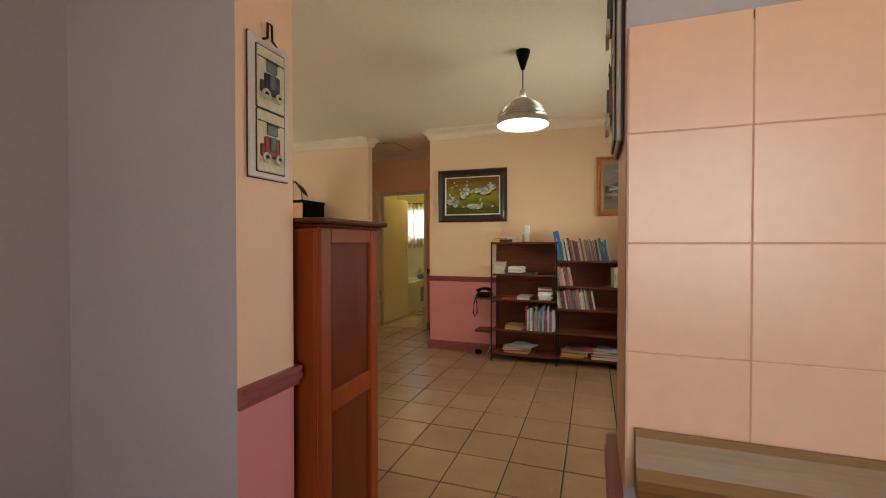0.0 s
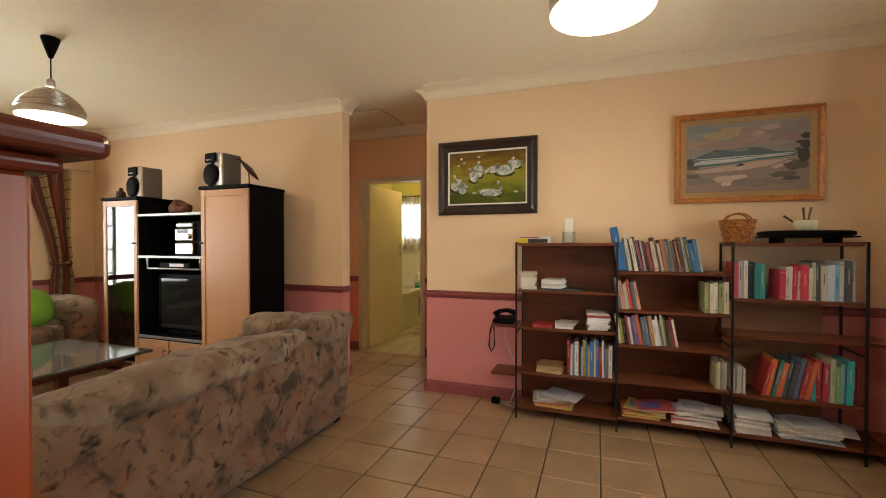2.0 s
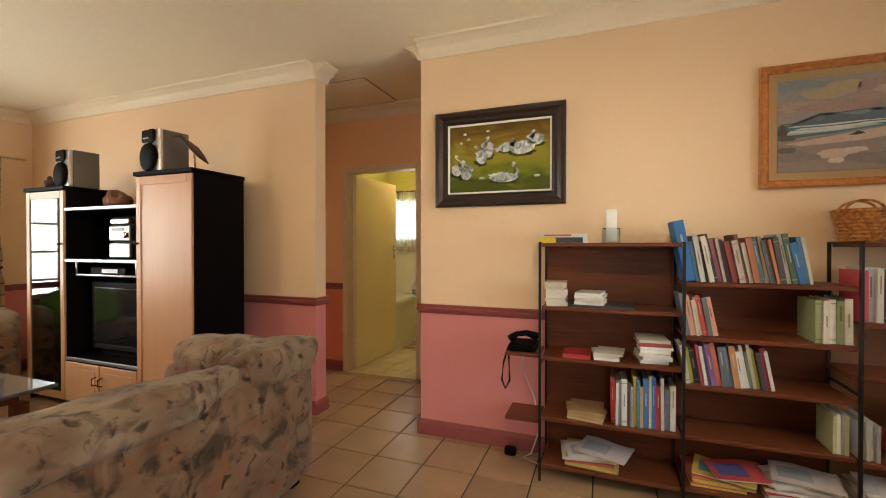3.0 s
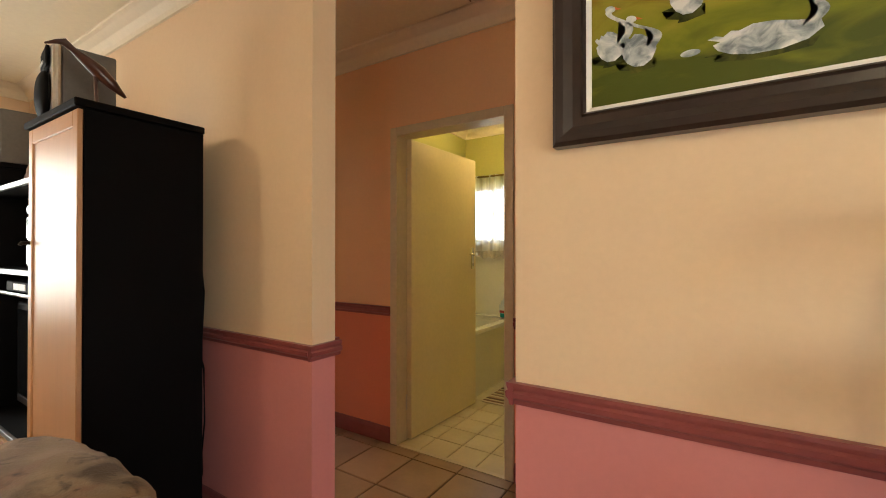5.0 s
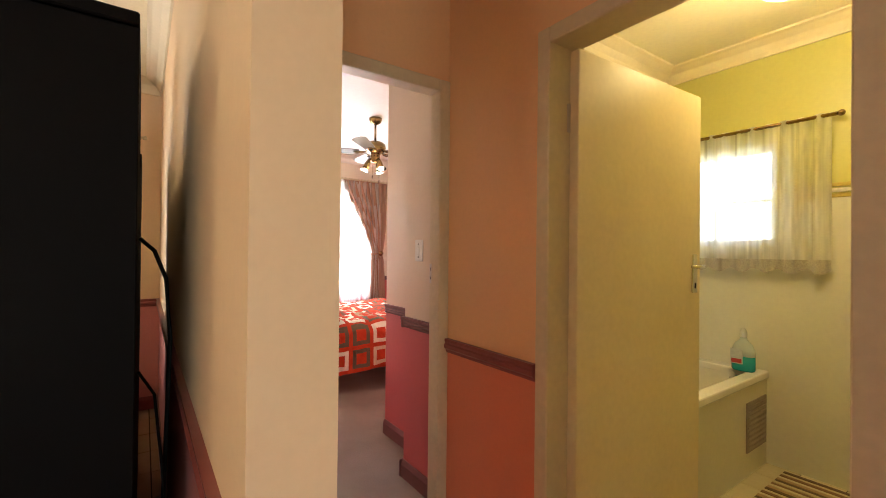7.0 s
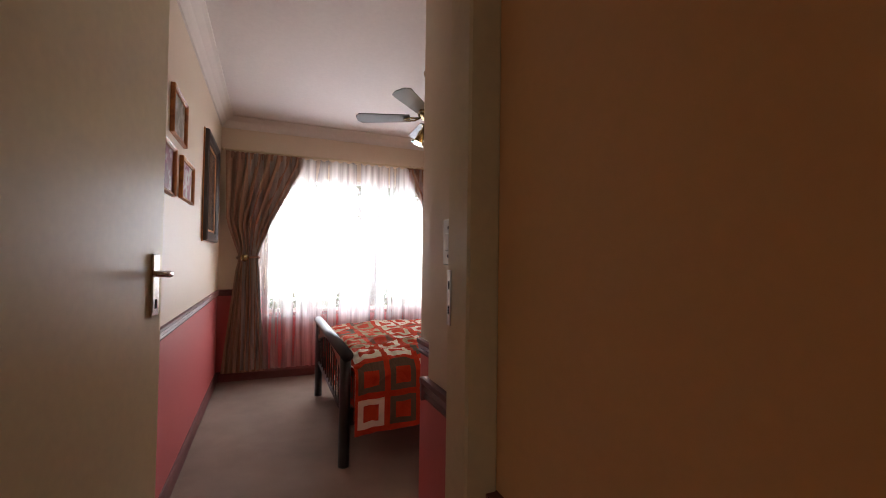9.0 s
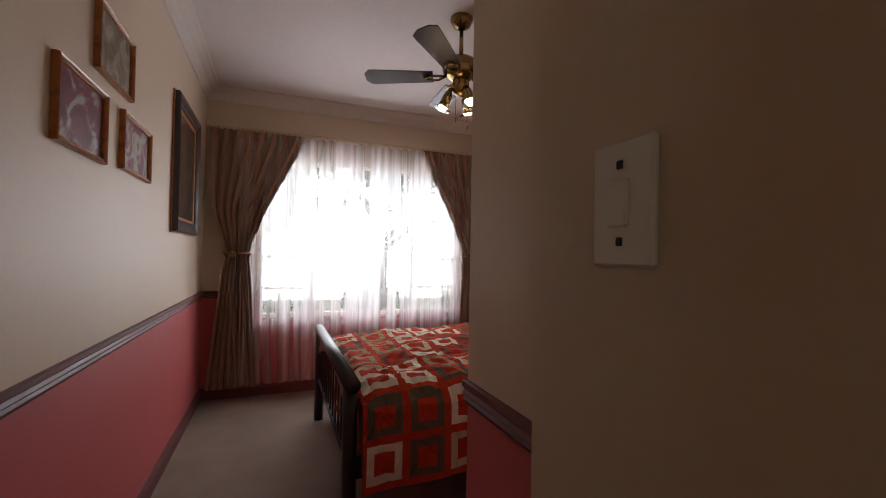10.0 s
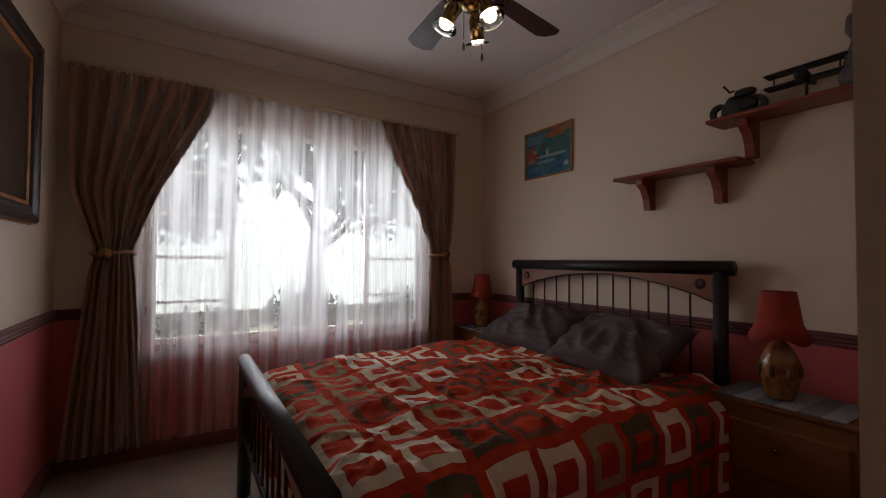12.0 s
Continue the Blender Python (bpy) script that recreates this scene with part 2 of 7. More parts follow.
put("floor_bedroom", box(-7.78, -3.60, 4.98, 8.28, -0.006, 0.004), M["carpet"], "brown short-pile carpet on the bedroom floor", "carpet", "structure")

# ---- shape helpers ----
def inv(parent):
    m = parent.matrix_basis if parent.parent is None else parent.parent.matrix_basis @ parent.matrix_basis
    return (ROOM.inverted() @ m).inverted()


def wp(name, bm, mat, parent, label="", smooth=False):
    """A part whose mesh is written in world metres."""
    return part(name, bm, mat, parent, label, smooth, inv(parent))


def at(x, y, z=0.0, rz=0.0):
    return pose(x, y, z, 0, 0, rz)


def lathe(profile, cx, cy, seg=24, close=False):
    """A turned body round the upright line at cx, cy; profile: (radius, z)."""
    bm = bmesh.new()
    rings = []
    for r, z in profile:
        rings.append([bm.verts.new((cx + r * math.cos(2 * math.pi * i / seg), cy + r * math.sin(2 * math.pi * i / seg), z)) for i in range(seg)])
    for a, b in zip(rings, rings[1:]):
        for i in range(seg):
            bm.faces.new((a[i], a[(i + 1) % seg], b[(i + 1) % seg], b[i]))
    if close:
        bm.faces.new(rings[0][::-1])
        bm.faces.new(rings[-1])
    return bm


def tube(bm, pts, r, seg=8, cap=True):
    """A round bar through the points; r: one radius or one a point."""
    pts = [Vector(p) for p in pts]
    rad = r if isinstance(r, (list, tuple)) else [r] * len(pts)
    rings = []
    for i, p in enumerate(pts):
        d = (pts[min(i + 1, len(pts) - 1)] - pts[max(i - 1, 0)]).normalized()
        side = d.cross(Vector((0, 0, 1)))
        if side.length < 1e-3:
            side = d.cross(Vector((0, 1, 0)))
        side.normalize()
        up = side.cross(d)
        rings.append([bm.verts.new(p + rad[i] * (math.cos(2 * math.pi * k / seg) * side + math.sin(2 * math.pi * k / seg) * up)) for k in range(seg)])
    for a, b in zip(rings, rings[1:]):
        for k in range(seg):
            bm.faces.new((a[k], a[(k + 1) % seg], b[(k + 1) % seg], b[k]))
    if cap:
        bm.faces.new(rings[0][::-1])
        bm.faces.new(rings[-1])
    return bm


def bar(pts, r, seg=8):
    return tube(bmesh.new(), pts, r, seg)


def soft(cx, cy, cz, sx, sy, sz, power=4.0, cuts=7, wave=0.0, freq=6.0, seed=0.0, turn=None):
    """A padded, rounded body; wave: the depth of its creases."""
    bm = bmesh.new()
    bmesh.ops.create_cube(bm, size=2.0)
    bmesh.ops.subdivide_edges(bm, edges=bm.edges, cuts=cuts, use_grid_fill=True)
    for v in bm.verts:
        d = v.co.copy()
        n = (abs(d.x) ** power + abs(d.y) ** power + abs(d.z) ** power) ** (1 / power)
        d /= n
        p = Vector((d.x * sx / 2, d.y * sy / 2, d.z * sz / 2))
        if wave:
            k = noise.noise(p * freq + Vector((seed, seed * 2, seed * 3)))
            k += 0.5 * noise.noise(Vector((p.x * freq * 2.5, p.y * freq * 2.5, p.z * freq)) + Vector((seed, 0, 7)))
            p += d.normalized() * wave * k
        if turn:
            p = turn @ p
        v.co = p + Vector((cx, cy, cz))
    return bm


def grid(fn, nu, nv, uv=None):
    """A sheet: fn(u, v) gives its points for u, v in 0..1; uv(u, v) its cloth coordinates."""
    bm = bmesh.new()
    vs = [[bm.verts.new(fn(i / nu, j / nv)) for i in range(nu + 1)] for j in range(nv + 1)]
    lay = bm.loops.layers.uv.new("cloth") if uv else None
    for j in range(nv):
        for i in range(nu):
            f = bm.faces.new((vs[j][i], vs[j][i + 1], vs[j + 1][i + 1], vs[j + 1][i]))
            if lay:
                for loop, (a, b) in zip(f.loops, ((i, j), (i + 1, j), (i + 1, j + 1), (i, j + 1))):
                    loop[lay].uv = uv(a / nu, b / nv)
    return bm


def ramp_material(name, stops, scale=6.0, rough=0.9, bump=0.3, detail=5.0, warp=1.5, stretch=(1, 1, 1), spec=0.2, sheen=0.0, axis=None, weight=0.5):
    """A mottled surface: warped noise through a colour ramp; axis: a gradient along that axis of the body mixed in."""
    m = bpy.data.materials.new(name)
    m.use_nodes = True
    nt = m.node_tree
    b = nt.nodes["Principled BSDF"]
    b.inputs["Roughness"].default_value, b.inputs["Specular IOR Level"].default_value = rough, spec
    b.inputs["Sheen Weight"].default_value = sheen
    tc = nt.nodes.new("ShaderNodeTexCoord")
    mp = nt.nodes.new("ShaderNodeMapping")
    mp.inputs["Scale"].default_value = stretch
    nt.links.new(tc.outputs["Object"], mp.inputs[0])
    n = nt.nodes.new("ShaderNodeTexNoise")
    n.inputs["Scale"].default_value, n.inputs["Detail"].default_value, n.inputs["Distortion"].default_value = scale, detail, warp
    nt.links.new(mp.outputs[0], n.inputs["Vector"])
    value = n.outputs[0]
    if axis is not None:
        sep = nt.nodes.new("ShaderNodeSeparateXYZ")
        nt.links.new(tc.outputs["Generated"], sep.inputs[0])
        mx = nt.nodes.new("ShaderNodeMix")
        mx.inputs[0].default_value = weight
        nt.links.new(value, mx.inputs[2])
        nt.links.new(sep.outputs[axis], mx.inputs[3])
        value = mx.outputs[0]
    cr = nt.nodes.new("ShaderNodeValToRGB")
    while len(cr.color_ramp.elements) < len(stops):
        cr.color_ramp.elements.new(0.5)
    for e, (p, c) in zip(cr.color_ramp.elements, stops):
        e.position, e.color = p, (*c, 1)
    nt.links.new(value, cr.inputs[0])
    nt.links.new(cr.outputs[0], b.inputs["Base Color"])
    f = nt.nodes.new("ShaderNodeTexNoise")
    f.inputs["Scale"].default_value = 180
    nt.links.new(tc.outputs["Object"], f.inputs["Vector"])
    bp = nt.nodes.new("ShaderNodeBump")
    bp.inputs["Strength"].default_value, bp.inputs["Distance"].default_value = bump, 0.003
    nt.links.new(f.outputs[0], bp.inputs["Height"])
    nt.links.new(bp.outputs[0], b.inputs["Normal"])
    return m


def sheer_material(name, color, clear):
    m = bpy.data.materials.new(name)
    m.use_nodes = True
    nt = m.node_tree
    nt.nodes.remove(nt.nodes["Principled BSDF"])
    out = nt.nodes["Material Output"]
    dif, tra, cl = nt.nodes.new("ShaderNodeBsdfDiffuse"), nt.nodes.new("ShaderNodeBsdfTranslucent"), nt.nodes.new("ShaderNodeBsdfTransparent")
    for nd in (dif, tra):
        nd.inputs[0].default_value = (*color, 1)
    a, b = nt.nodes.new("ShaderNodeMixShader"), nt.nodes.new("ShaderNodeMixShader")
    a.inputs[0].default_value = 0.8
    nt.links.new(dif.outputs[0], a.inputs[1])
    nt.links.new(tra.outputs[0], a.inputs[2])
    tc = nt.nodes.new("ShaderNodeTexCoord")
    w = nt.nodes.new("ShaderNodeTexNoise")
    w.inputs["Scale"].default_value, w.inputs["Detail"].default_value = 12, 6
    mp = nt.nodes.new("ShaderNodeMapping")
    mp.inputs["Scale"].default_value = (1, 1, 0.04)
    nt.links.new(tc.outputs["Object"], mp.inputs[0])
    nt.links.new(mp.outputs[0], w.inputs["Vector"])
    rg = nt.nodes.new("ShaderNodeMapRange")
    rg.inputs[1].default_value, rg.inputs[2].default_value = 0.38, 0.62
    rg.inputs[3].default_value, rg.inputs[4].default_value = clear - 0.30, clear + 0.30
    nt.links.new(w.outputs[0], rg.inputs[0])
    nt.links.new(rg.outputs[0], b.inputs[0])
    nt.links.new(a.outputs[0], b.inputs[1])
    nt.links.new(cl.outputs[0], b.inputs[2])
    nt.links.new(b.outputs[0], out.inputs[0])
    return m


def glass_material(name, tint=(0.9, 0.95, 0.95), ior=1.5):
    """Thin clear glass: mostly see-through, with a glossy face."""
    m = bpy.data.materials.new(name)
    m.use_nodes = True
    nt = m.node_tree
    nt.nodes.remove(nt.nodes["Principled BSDF"])
    out = nt.nodes["Material Output"]
    cl, gl, mx, fr = (nt.nodes.new(k) for k in ("ShaderNodeBsdfTransparent", "ShaderNodeBsdfGlossy", "ShaderNodeMixShader", "ShaderNodeFresnel"))
    cl.inputs[0].default_value = (*tint, 1)
    gl.inputs["Roughness"].default_value = 0.02
    fr.inputs[0].default_value = ior
    nt.links.new(fr.outputs[0], mx.inputs[0])
    nt.links.new(cl.outputs[0], mx.inputs[1])
    nt.links.new(gl.outputs[0], mx.inputs[2])
    nt.links.new(mx.outputs[0], out.inputs[0])
    return m


COLORS = {}


def plain(color, rough=0.5):
    """A small thing's own colour, with slight wear."""
    key = (color, rough)
    if key not in COLORS:
        COLORS[key] = material("colour", color, rough, vary=0.15, grain=60, bump=0.05)
    return COLORS[key]


M["glass"] = glass_material("clear_glass")
M["glass_dark"] = glass_material("smoked_glass", (0.25, 0.27, 0.28), 2.4)
M["sheer"] = sheer_material("white_sheer_voile", (0.88, 0.87, 0.87), 0.50)
M["lace"] = sheer_material("white_lace", (0.85, 0.84, 0.8), 0.3)
M["chrome"] = material("chrome", (0.75, 0.74, 0.72), 0.12, metal=1.0, vary=0.05)
M["brass"] = material("antique_brass", (0.30, 0.20, 0.08), 0.25, metal=1.0, vary=0.25)
M["gold"] = ramp_material("gilt_frame", [(0.3, (0.30, 0.095, 0.018)), (0.6, (0.50, 0.185, 0.035))], 20, 0.35, 0.1, spec=0.6)
M["darkframe"] = material("dark_carved_frame", (0.022, 0.012, 0.010), 0.28, vary=0.4, grain=30, bump=0.15, coat=0.3)
M["bulb"] = material("glowing_bulb", (1, 0.95, 0.85), 0.4, emit=((1.0, 0.86, 0.62), 8.0))
M["shade_in"] = material("white_shade_inside", (0.85, 0.83, 0.78), 0.4, vary=0.03, emit=((1.0, 0.9, 0.72), 0.28))
M["globe"] = material("lit_opal_globe", (0.9, 0.85, 0.6), 0.3, emit=((1.0, 0.86, 0.48), 0.6))


def floral_material(name, ground, pale, leaf_c, bloom, amount):
    """Velour with a washed-out print: a mottled ground, scattered dark leaves and rusty blooms, and a fine pile."""
    m = bpy.data.materials.new(name)
    m.use_nodes = True
    nt = m.node_tree
    b = nt.nodes["Principled BSDF"]
    b.inputs["Roughness"].default_value, b.inputs["Specular IOR Level"].default_value, b.inputs["Sheen Weight"].default_value = 0.92, 0.15, 0.12
    tc = nt.nodes.new("ShaderNodeTexCoord")

    def tex(scale, det, warp, lo, hi, shift):
        mp = nt.nodes.new("ShaderNodeMapping")
        mp.inputs["Location"].default_value = (shift, shift * 2, -shift)
        n, g = nt.nodes.new("ShaderNodeTexNoise"), nt.nodes.new("ShaderNodeMapRange")
        n.inputs["Scale"].default_value, n.inputs["Detail"].default_value, n.inputs["Distortion"].default_value = scale, det, warp
        g.inputs[1].default_value, g.inputs[2].default_value = lo, hi
        nt.links.new(tc.outputs["Object"], mp.inputs[0])
        nt.links.new(mp.outputs[0], n.inputs["Vector"])
        nt.links.new(n.outputs[0], g.inputs[0])
        return g.outputs[0]

    def over(under, color, fac):
        x = nt.nodes.new("ShaderNodeMix")
        x.data_type = "RGBA"
        nt.links.new(fac, x.inputs[0])
        if isinstance(under, tuple):
            x.inputs[6].default_value = (*under, 1)
        else:
            nt.links.new(under, x.inputs[6])
        x.inputs[7].default_value = (*color, 1)
        return x.outputs[2]

    col = over(ground, pale, tex(5.0, 8, 0.3, 0.35, 0.65, 0.0))
    col = over(col, bloom, tex(6.5, 6, 0.8, 0.55 - amount, 0.72 - amount, 3.1))
    col = over(col, leaf_c, tex(7.5, 9, 0.7, 0.54 - amount, 0.68 - amount, 7.7))
    col = over(col, tuple(v * 0.45 for v in leaf_c), tex(17.0, 7, 0.6, 0.59 - amount, 0.72 - amount, 12.3))
    nt.links.new(col, b.inputs["Base Color"])
    f, bp = nt.nodes.new("ShaderNodeTexNoise"), nt.nodes.new("ShaderNodeBump")
    f.inputs["Scale"].default_value = 160
    bp.inputs["Strength"].default_value, bp.inputs["Distance"].default_value = 0.5, 0.003
    nt.links.new(tc.outputs["Object"], f.inputs["Vector"])
    nt.links.new(f.outputs[0], bp.inputs["Height"])
    nt.links.new(bp.outputs[0], b.inputs["Normal"])
    return m


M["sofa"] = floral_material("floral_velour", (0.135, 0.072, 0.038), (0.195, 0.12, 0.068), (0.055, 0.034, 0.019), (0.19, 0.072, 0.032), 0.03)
# Slightly paler version of the print for rolls and cushions.
M["sofa_top"] = floral_material("paler_velour", (0.15, 0.095, 0.055), (0.25, 0.18, 0.115), (0.075, 0.05, 0.03), (0.18, 0.10, 0.06), 0.02)


def band_material(name, bands, repeats):
    """Curtain cloth woven in upright bands, with short dark marks on the pale ones; bands: (edge, colour)."""
    m = bpy.data.materials.new(name)
    m.use_nodes = True
    nt = m.node_tree
    b = nt.nodes["Principled BSDF"]
    b.inputs["Roughness"].default_value, b.inputs["Specular IOR Level"].default_value, b.inputs["Sheen Weight"].default_value = 0.8, 0.2, 0.15
    uv, sep = nt.nodes.new("ShaderNodeUVMap"), nt.nodes.new("ShaderNodeSeparateXYZ")
    uv.uv_map = "cloth"
    nt.links.new(uv.outputs[0], sep.inputs[0])

    def calc(op, x, y):
        n = nt.nodes.new("ShaderNodeMath")
        n.operation = op
        for i, v in enumerate((x, y)):
            if isinstance(v, (int, float)):
                n.inputs[i].default_value = v
            else:
                nt.links.new(v, n.inputs[i])
        return n.outputs[0]

    across = calc("FRACT", calc("MULTIPLY", sep.outputs[0], repeats), 0)
    cr = nt.nodes.new("ShaderNodeValToRGB")
    cr.color_ramp.interpolation = "CONSTANT"
    while len(cr.color_ramp.elements) < len(bands):
        cr.color_ramp.elements.new(0.5)
    for e, (p, c) in zip(cr.color_ramp.elements, bands):
        e.position, e.color = p, (*c, 1)
    nt.links.new(across, cr.inputs[0])
    mark = calc("MULTIPLY", calc("LESS_THAN", calc("FRACT", calc("MULTIPLY", sep.outputs[1], 9.0), 0), 0.09), calc("LESS_THAN", across, 0.26))
    mix = nt.nodes.new("ShaderNodeMix")
    mix.data_type = "RGBA"
    nt.links.new(mark, mix.inputs[0])
    nt.links.new(cr.outputs[0], mix.inputs[6])
    mix.inputs[7].default_value = (0.07, 0.03, 0.02, 1)
    nt.links.new(mix.outputs[2], b.inputs["Base Color"])
    f, bp = nt.nodes.new("ShaderNodeTexNoise"), nt.nodes.new("ShaderNodeBump")
    f.inputs["Scale"].default_value = 220
    bp.inputs["Strength"].default_value, bp.inputs["Distance"].default_value = 0.3, 0.002
    nt.links.new(f.outputs[0], bp.inputs["Height"])
    nt.links.new(bp.outputs[0], b.inputs["Normal"])
    return m


M["curtain"] = band_material("banded_brown_and_gold_curtain", [(0.0, (0.46, 0.33, 0.15)), (0.26, (0.15, 0.055, 0.042)), (0.5, (0.24, 0.14, 0.10)), (0.66, (0.20, 0.055, 0.03)), (0.88, (0.12, 0.05, 0.04))], 1.9)
M["drape"] = ramp_material("beige_satin_drape", [(0.3, (0.31, 0.185, 0.125)), (0.6, (0.38, 0.23, 0.155))], 4.0, 0.6, 0.2, 3, 0.5, stretch=(4, 4, 0.5), sheen=0.3)
M["paper"] = material("paper_pages", (0.62, 0.57, 0.46), 0.8, vary=0.15, grain=200, stretch=(1, 1, 6))
M["tv"] = material("tv_screen", (0.01, 0.011, 0.012), 0.06, vary=0.1)
M["wicker"] = ramp_material("woven_wicker", [(0.35, (0.18, 0.06, 0.015)), (0.65, (0.46, 0.19, 0.05))], 60, 0.6, 0.8, 2, 0.3)
M["stripes"] = material("mat_cotton", (0.5, 0.42, 0.32), 0.95, bump=0.6, grain=200, vary=0.2)


# ---- doors, frames, trims ----
def hframe(name, axis, a0, a1, wall0, wall1, top, mat, label):
    """A pressed-steel door frame round an opening from a0 to a1 along axis, through a wall from wall0 to wall1."""
    th = thing(name, at(0, 0), label, "door frame")
    th["kind"] = "structure"
    w, lip = 0.055, 0.012

    def b(u0, u1, z0, z1, part_name):
        bm = bmesh.new()
        lo, hi = wall0 - lip, wall1 + lip
        if axis == "x":
            bx(bm, u0, u1, lo, hi, z0, z1, 0.004)
        else:
            bx(bm, lo, hi, u0, u1, z0, z1, 0.004)
        wp(part_name, bm, mat, th)

    b(a0 - w, a0, 0, top + w, "jamb")
    b(a1, a1 + w, 0, top + w, "jamb")
    b(a0, a1, top, top + w, "head")
    return th


def leaf(name, hinge, tip, mat, label, handle_z=1.0, thick=0.04, z1=2.0, metal="chrome"):
    """A flush door leaf from hinge to tip in the plan, with lever handles on plates and hinges."""
    h, t = Vector(hinge), Vector(tip)
    d = t - h
    w = d.length
    th = thing(name, at(h.x, h.y, 0, math.degrees(math.atan2(d.y, d.x))), label, "door")
    part("panel", box(0, w, -thick / 2, thick / 2, 0.012, z1, 0.003), mat, th)
    for s in (1, -1):
        y = s * thick / 2
        bm = box(w - 0.075, w - 0.035, min(y, y + s * 0.008), max(y, y + s * 0.008), handle_z - 0.115, handle_z + 0.055, 0.003)
        pl = part("handle_plate", bm, M[metal], th, metal.replace("dullsteel", "dull steel") + " handle plate")
        part("lever", tube(bmesh.new(), [(w - 0.055, y, handle_z), (w - 0.055, y + s * 0.045, handle_z), (w - 0.08, y + s * 0.05, handle_z), (w - 0.165, y + s * 0.05, handle_z + 0.004)], [0.008, 0.009, 0.009, 0.007], 8), M[metal], pl, smooth=True)
        part("keyhole", box(w - 0.059, w - 0.051, min(y + s * 0.008, y + s * 0.0095), max(y + s * 0.008, y + s * 0.0095), handle_z - 0.095, handle_z - 0.07), M["black"], pl)
    for z in (0.25, 1.75):
        part("hinge", lathe([(0.007, z - 0.05), (0.007, z + 0.05)], -0.006, thick / 2, 8, True), M["steel"], th)
    return th


hframe("door_bathroom_frame", "x", -2.955, -2.205, 5.88, 5.99, 1.99, M["frame"], "cream painted pressed-steel door frame")
hframe("door_bedroom_frame", "y", 5.10, 5.825, -3.603, -3.55, 1.99, M["frame"], "cream painted pressed-steel door frame of the bedroom")
leaf("bathroom_door", (-2.935, 5.975), (-2.90, 6.80), M["doorpaint"], "open flush cream door with chrome lever handle", 1.22, z1=1.985)
leaf("bedroom_door", (-3.672, 5.115), (-4.407, 5.250), M["doorpaint"], "open flush cream bedroom door with chrome handle", 1.185, z1=1.985)
sk = thing("strike_plate", at(-3.602, 5.825, 1.19), "chrome strike plate let into the bedroom door jamb", "strike plate")
wp("plate", box(-3.610, -3.595, 5.8225, 5.8245, 1.13, 1.22, 0.001), M["steel"], sk)
wp("latch_slot", box(-3.604, -3.600, 5.8218, 5.8224, 1.188, 1.202), M["black"], sk)
wp("bolt_slot", box(-3.604, -3.600, 5.8218, 5.8224, 1.148, 1.162), M["black"], sk)
M["darkdoor"] = material("dark_stained_door", (0.012, 0.005, 0.0035), 0.7, spec=0.06, vary=0.3, stretch=(6, 6, 0.5), bump=0.05)
leaf("front_door", (1.385, 1.36), (0.352, 1.605), M["darkdoor"], "dark brown wooden front door standing open", 1.17, z1=2.05, metal="dullsteel")

# trims of the living room
trims((-6.10, 1.197), (-6.10, 4.86), (1, 0), dz=-0.03)
trims((-6.10, 4.86), (-2.565, 4.86), (0, -1), dz=-0.03)
trims((-2.565, 4.84), (-2.565, 5.0), (1, 0), dz=-0.03)
trims((-1.71, 4.86), (1.42, 4.86), (0, -1), dz=-0.03)
trims((-1.71, 4.84), (-1.71, 5.0), (-1, 0), dz=-0.03)
trims((1.42, 1.0), (1.42, 4.86), (-1, 0), dz=-0.03)
trims((-6.10, 1.197), (-0.75, 1.197), (0, 1), dz=-0.03)
trims((0.208, 1.0), (1.42, 1.0), (0, 1), dz=-0.03)
trims((-0.75, 0.967), (-0.75, 1.215), (1, 0), cove=False, dz=-0.03)
trims((0.208, 0.79), (0.208, 1.018), (-1, 0), cove=False, dz=-0.03)
# hall
trims((-3.55, 5.88), (-3.012, 5.88), (0, -1), dz=-0.02)
trims((-2.148, 5.88), (1.42, 5.88), (0, -1), dz=-0.02)
run("cornice", (-3.012, 5.88), (-2.148, 5.88), (0, -1), COVE, M["cornice"], "cream plaster cove cornice", "cornice")
trims((-3.55, 4.98), (-2.56, 4.98), (0, 1), dz=-0.02)
trims((-1.71, 4.98), (1.42, 4.98), (0, 1), dz=-0.02)
run("cornice", (-3.55, 4.98), (-3.55, 5.88), (1, 0), COVE, M["cornice"], "cream plaster cove cornice", "cornice")
# bedroom
ROOM = BEDROOM
M["trim2"] = material("plum_gloss_paint", (0.17, 0.06, 0.055), 0.55, vary=0.15, grain=25)
for p0, p1, o in (((-7.50, 5.12), (-3.53, 5.12), (0, 1)), ((-7.50, 8.04), (-4.51, 8.04), (0, -1)), ((-4.51, 6.17), (-4.51, 8.04), (-1, 0)), ((-4.51, 6.17), (-3.94, 6.17), (0, -1)), ((-3.94, 5.99), (-3.54, 5.99), (0, -1)), ((-3.94, 5.97), (-3.94, 6.17), (-1, 0))):
    trims(p0, p1, o, fine=True, mat=M["trim2"])
run("cornice", (-7.50, 5.12), (-7.50, 8.04), (1, 0), COVE, M["cornice_pale"], "cream plaster cove cornice", "cornice")
run("dado_rail", (-7.50, 5.12), (-7.50, 5.55), (1, 0), DADO3, M["trim2"], "plum painted moulded dado rail", "dado rail")
run("dado_rail", (-7.50, 7.42), (-7.50, 8.04), (1, 0), DADO3, M["trim2"], "plum painted moulded dado rail", "dado rail")
run("baseboard", (-7.50, 5.12), (-7.50, 8.04), (1, 0), SKIRT, M["trim2"], "plum painted wooden skirting board", "baseboard")
ROOM = Matrix.Translation((0, 0, 0))
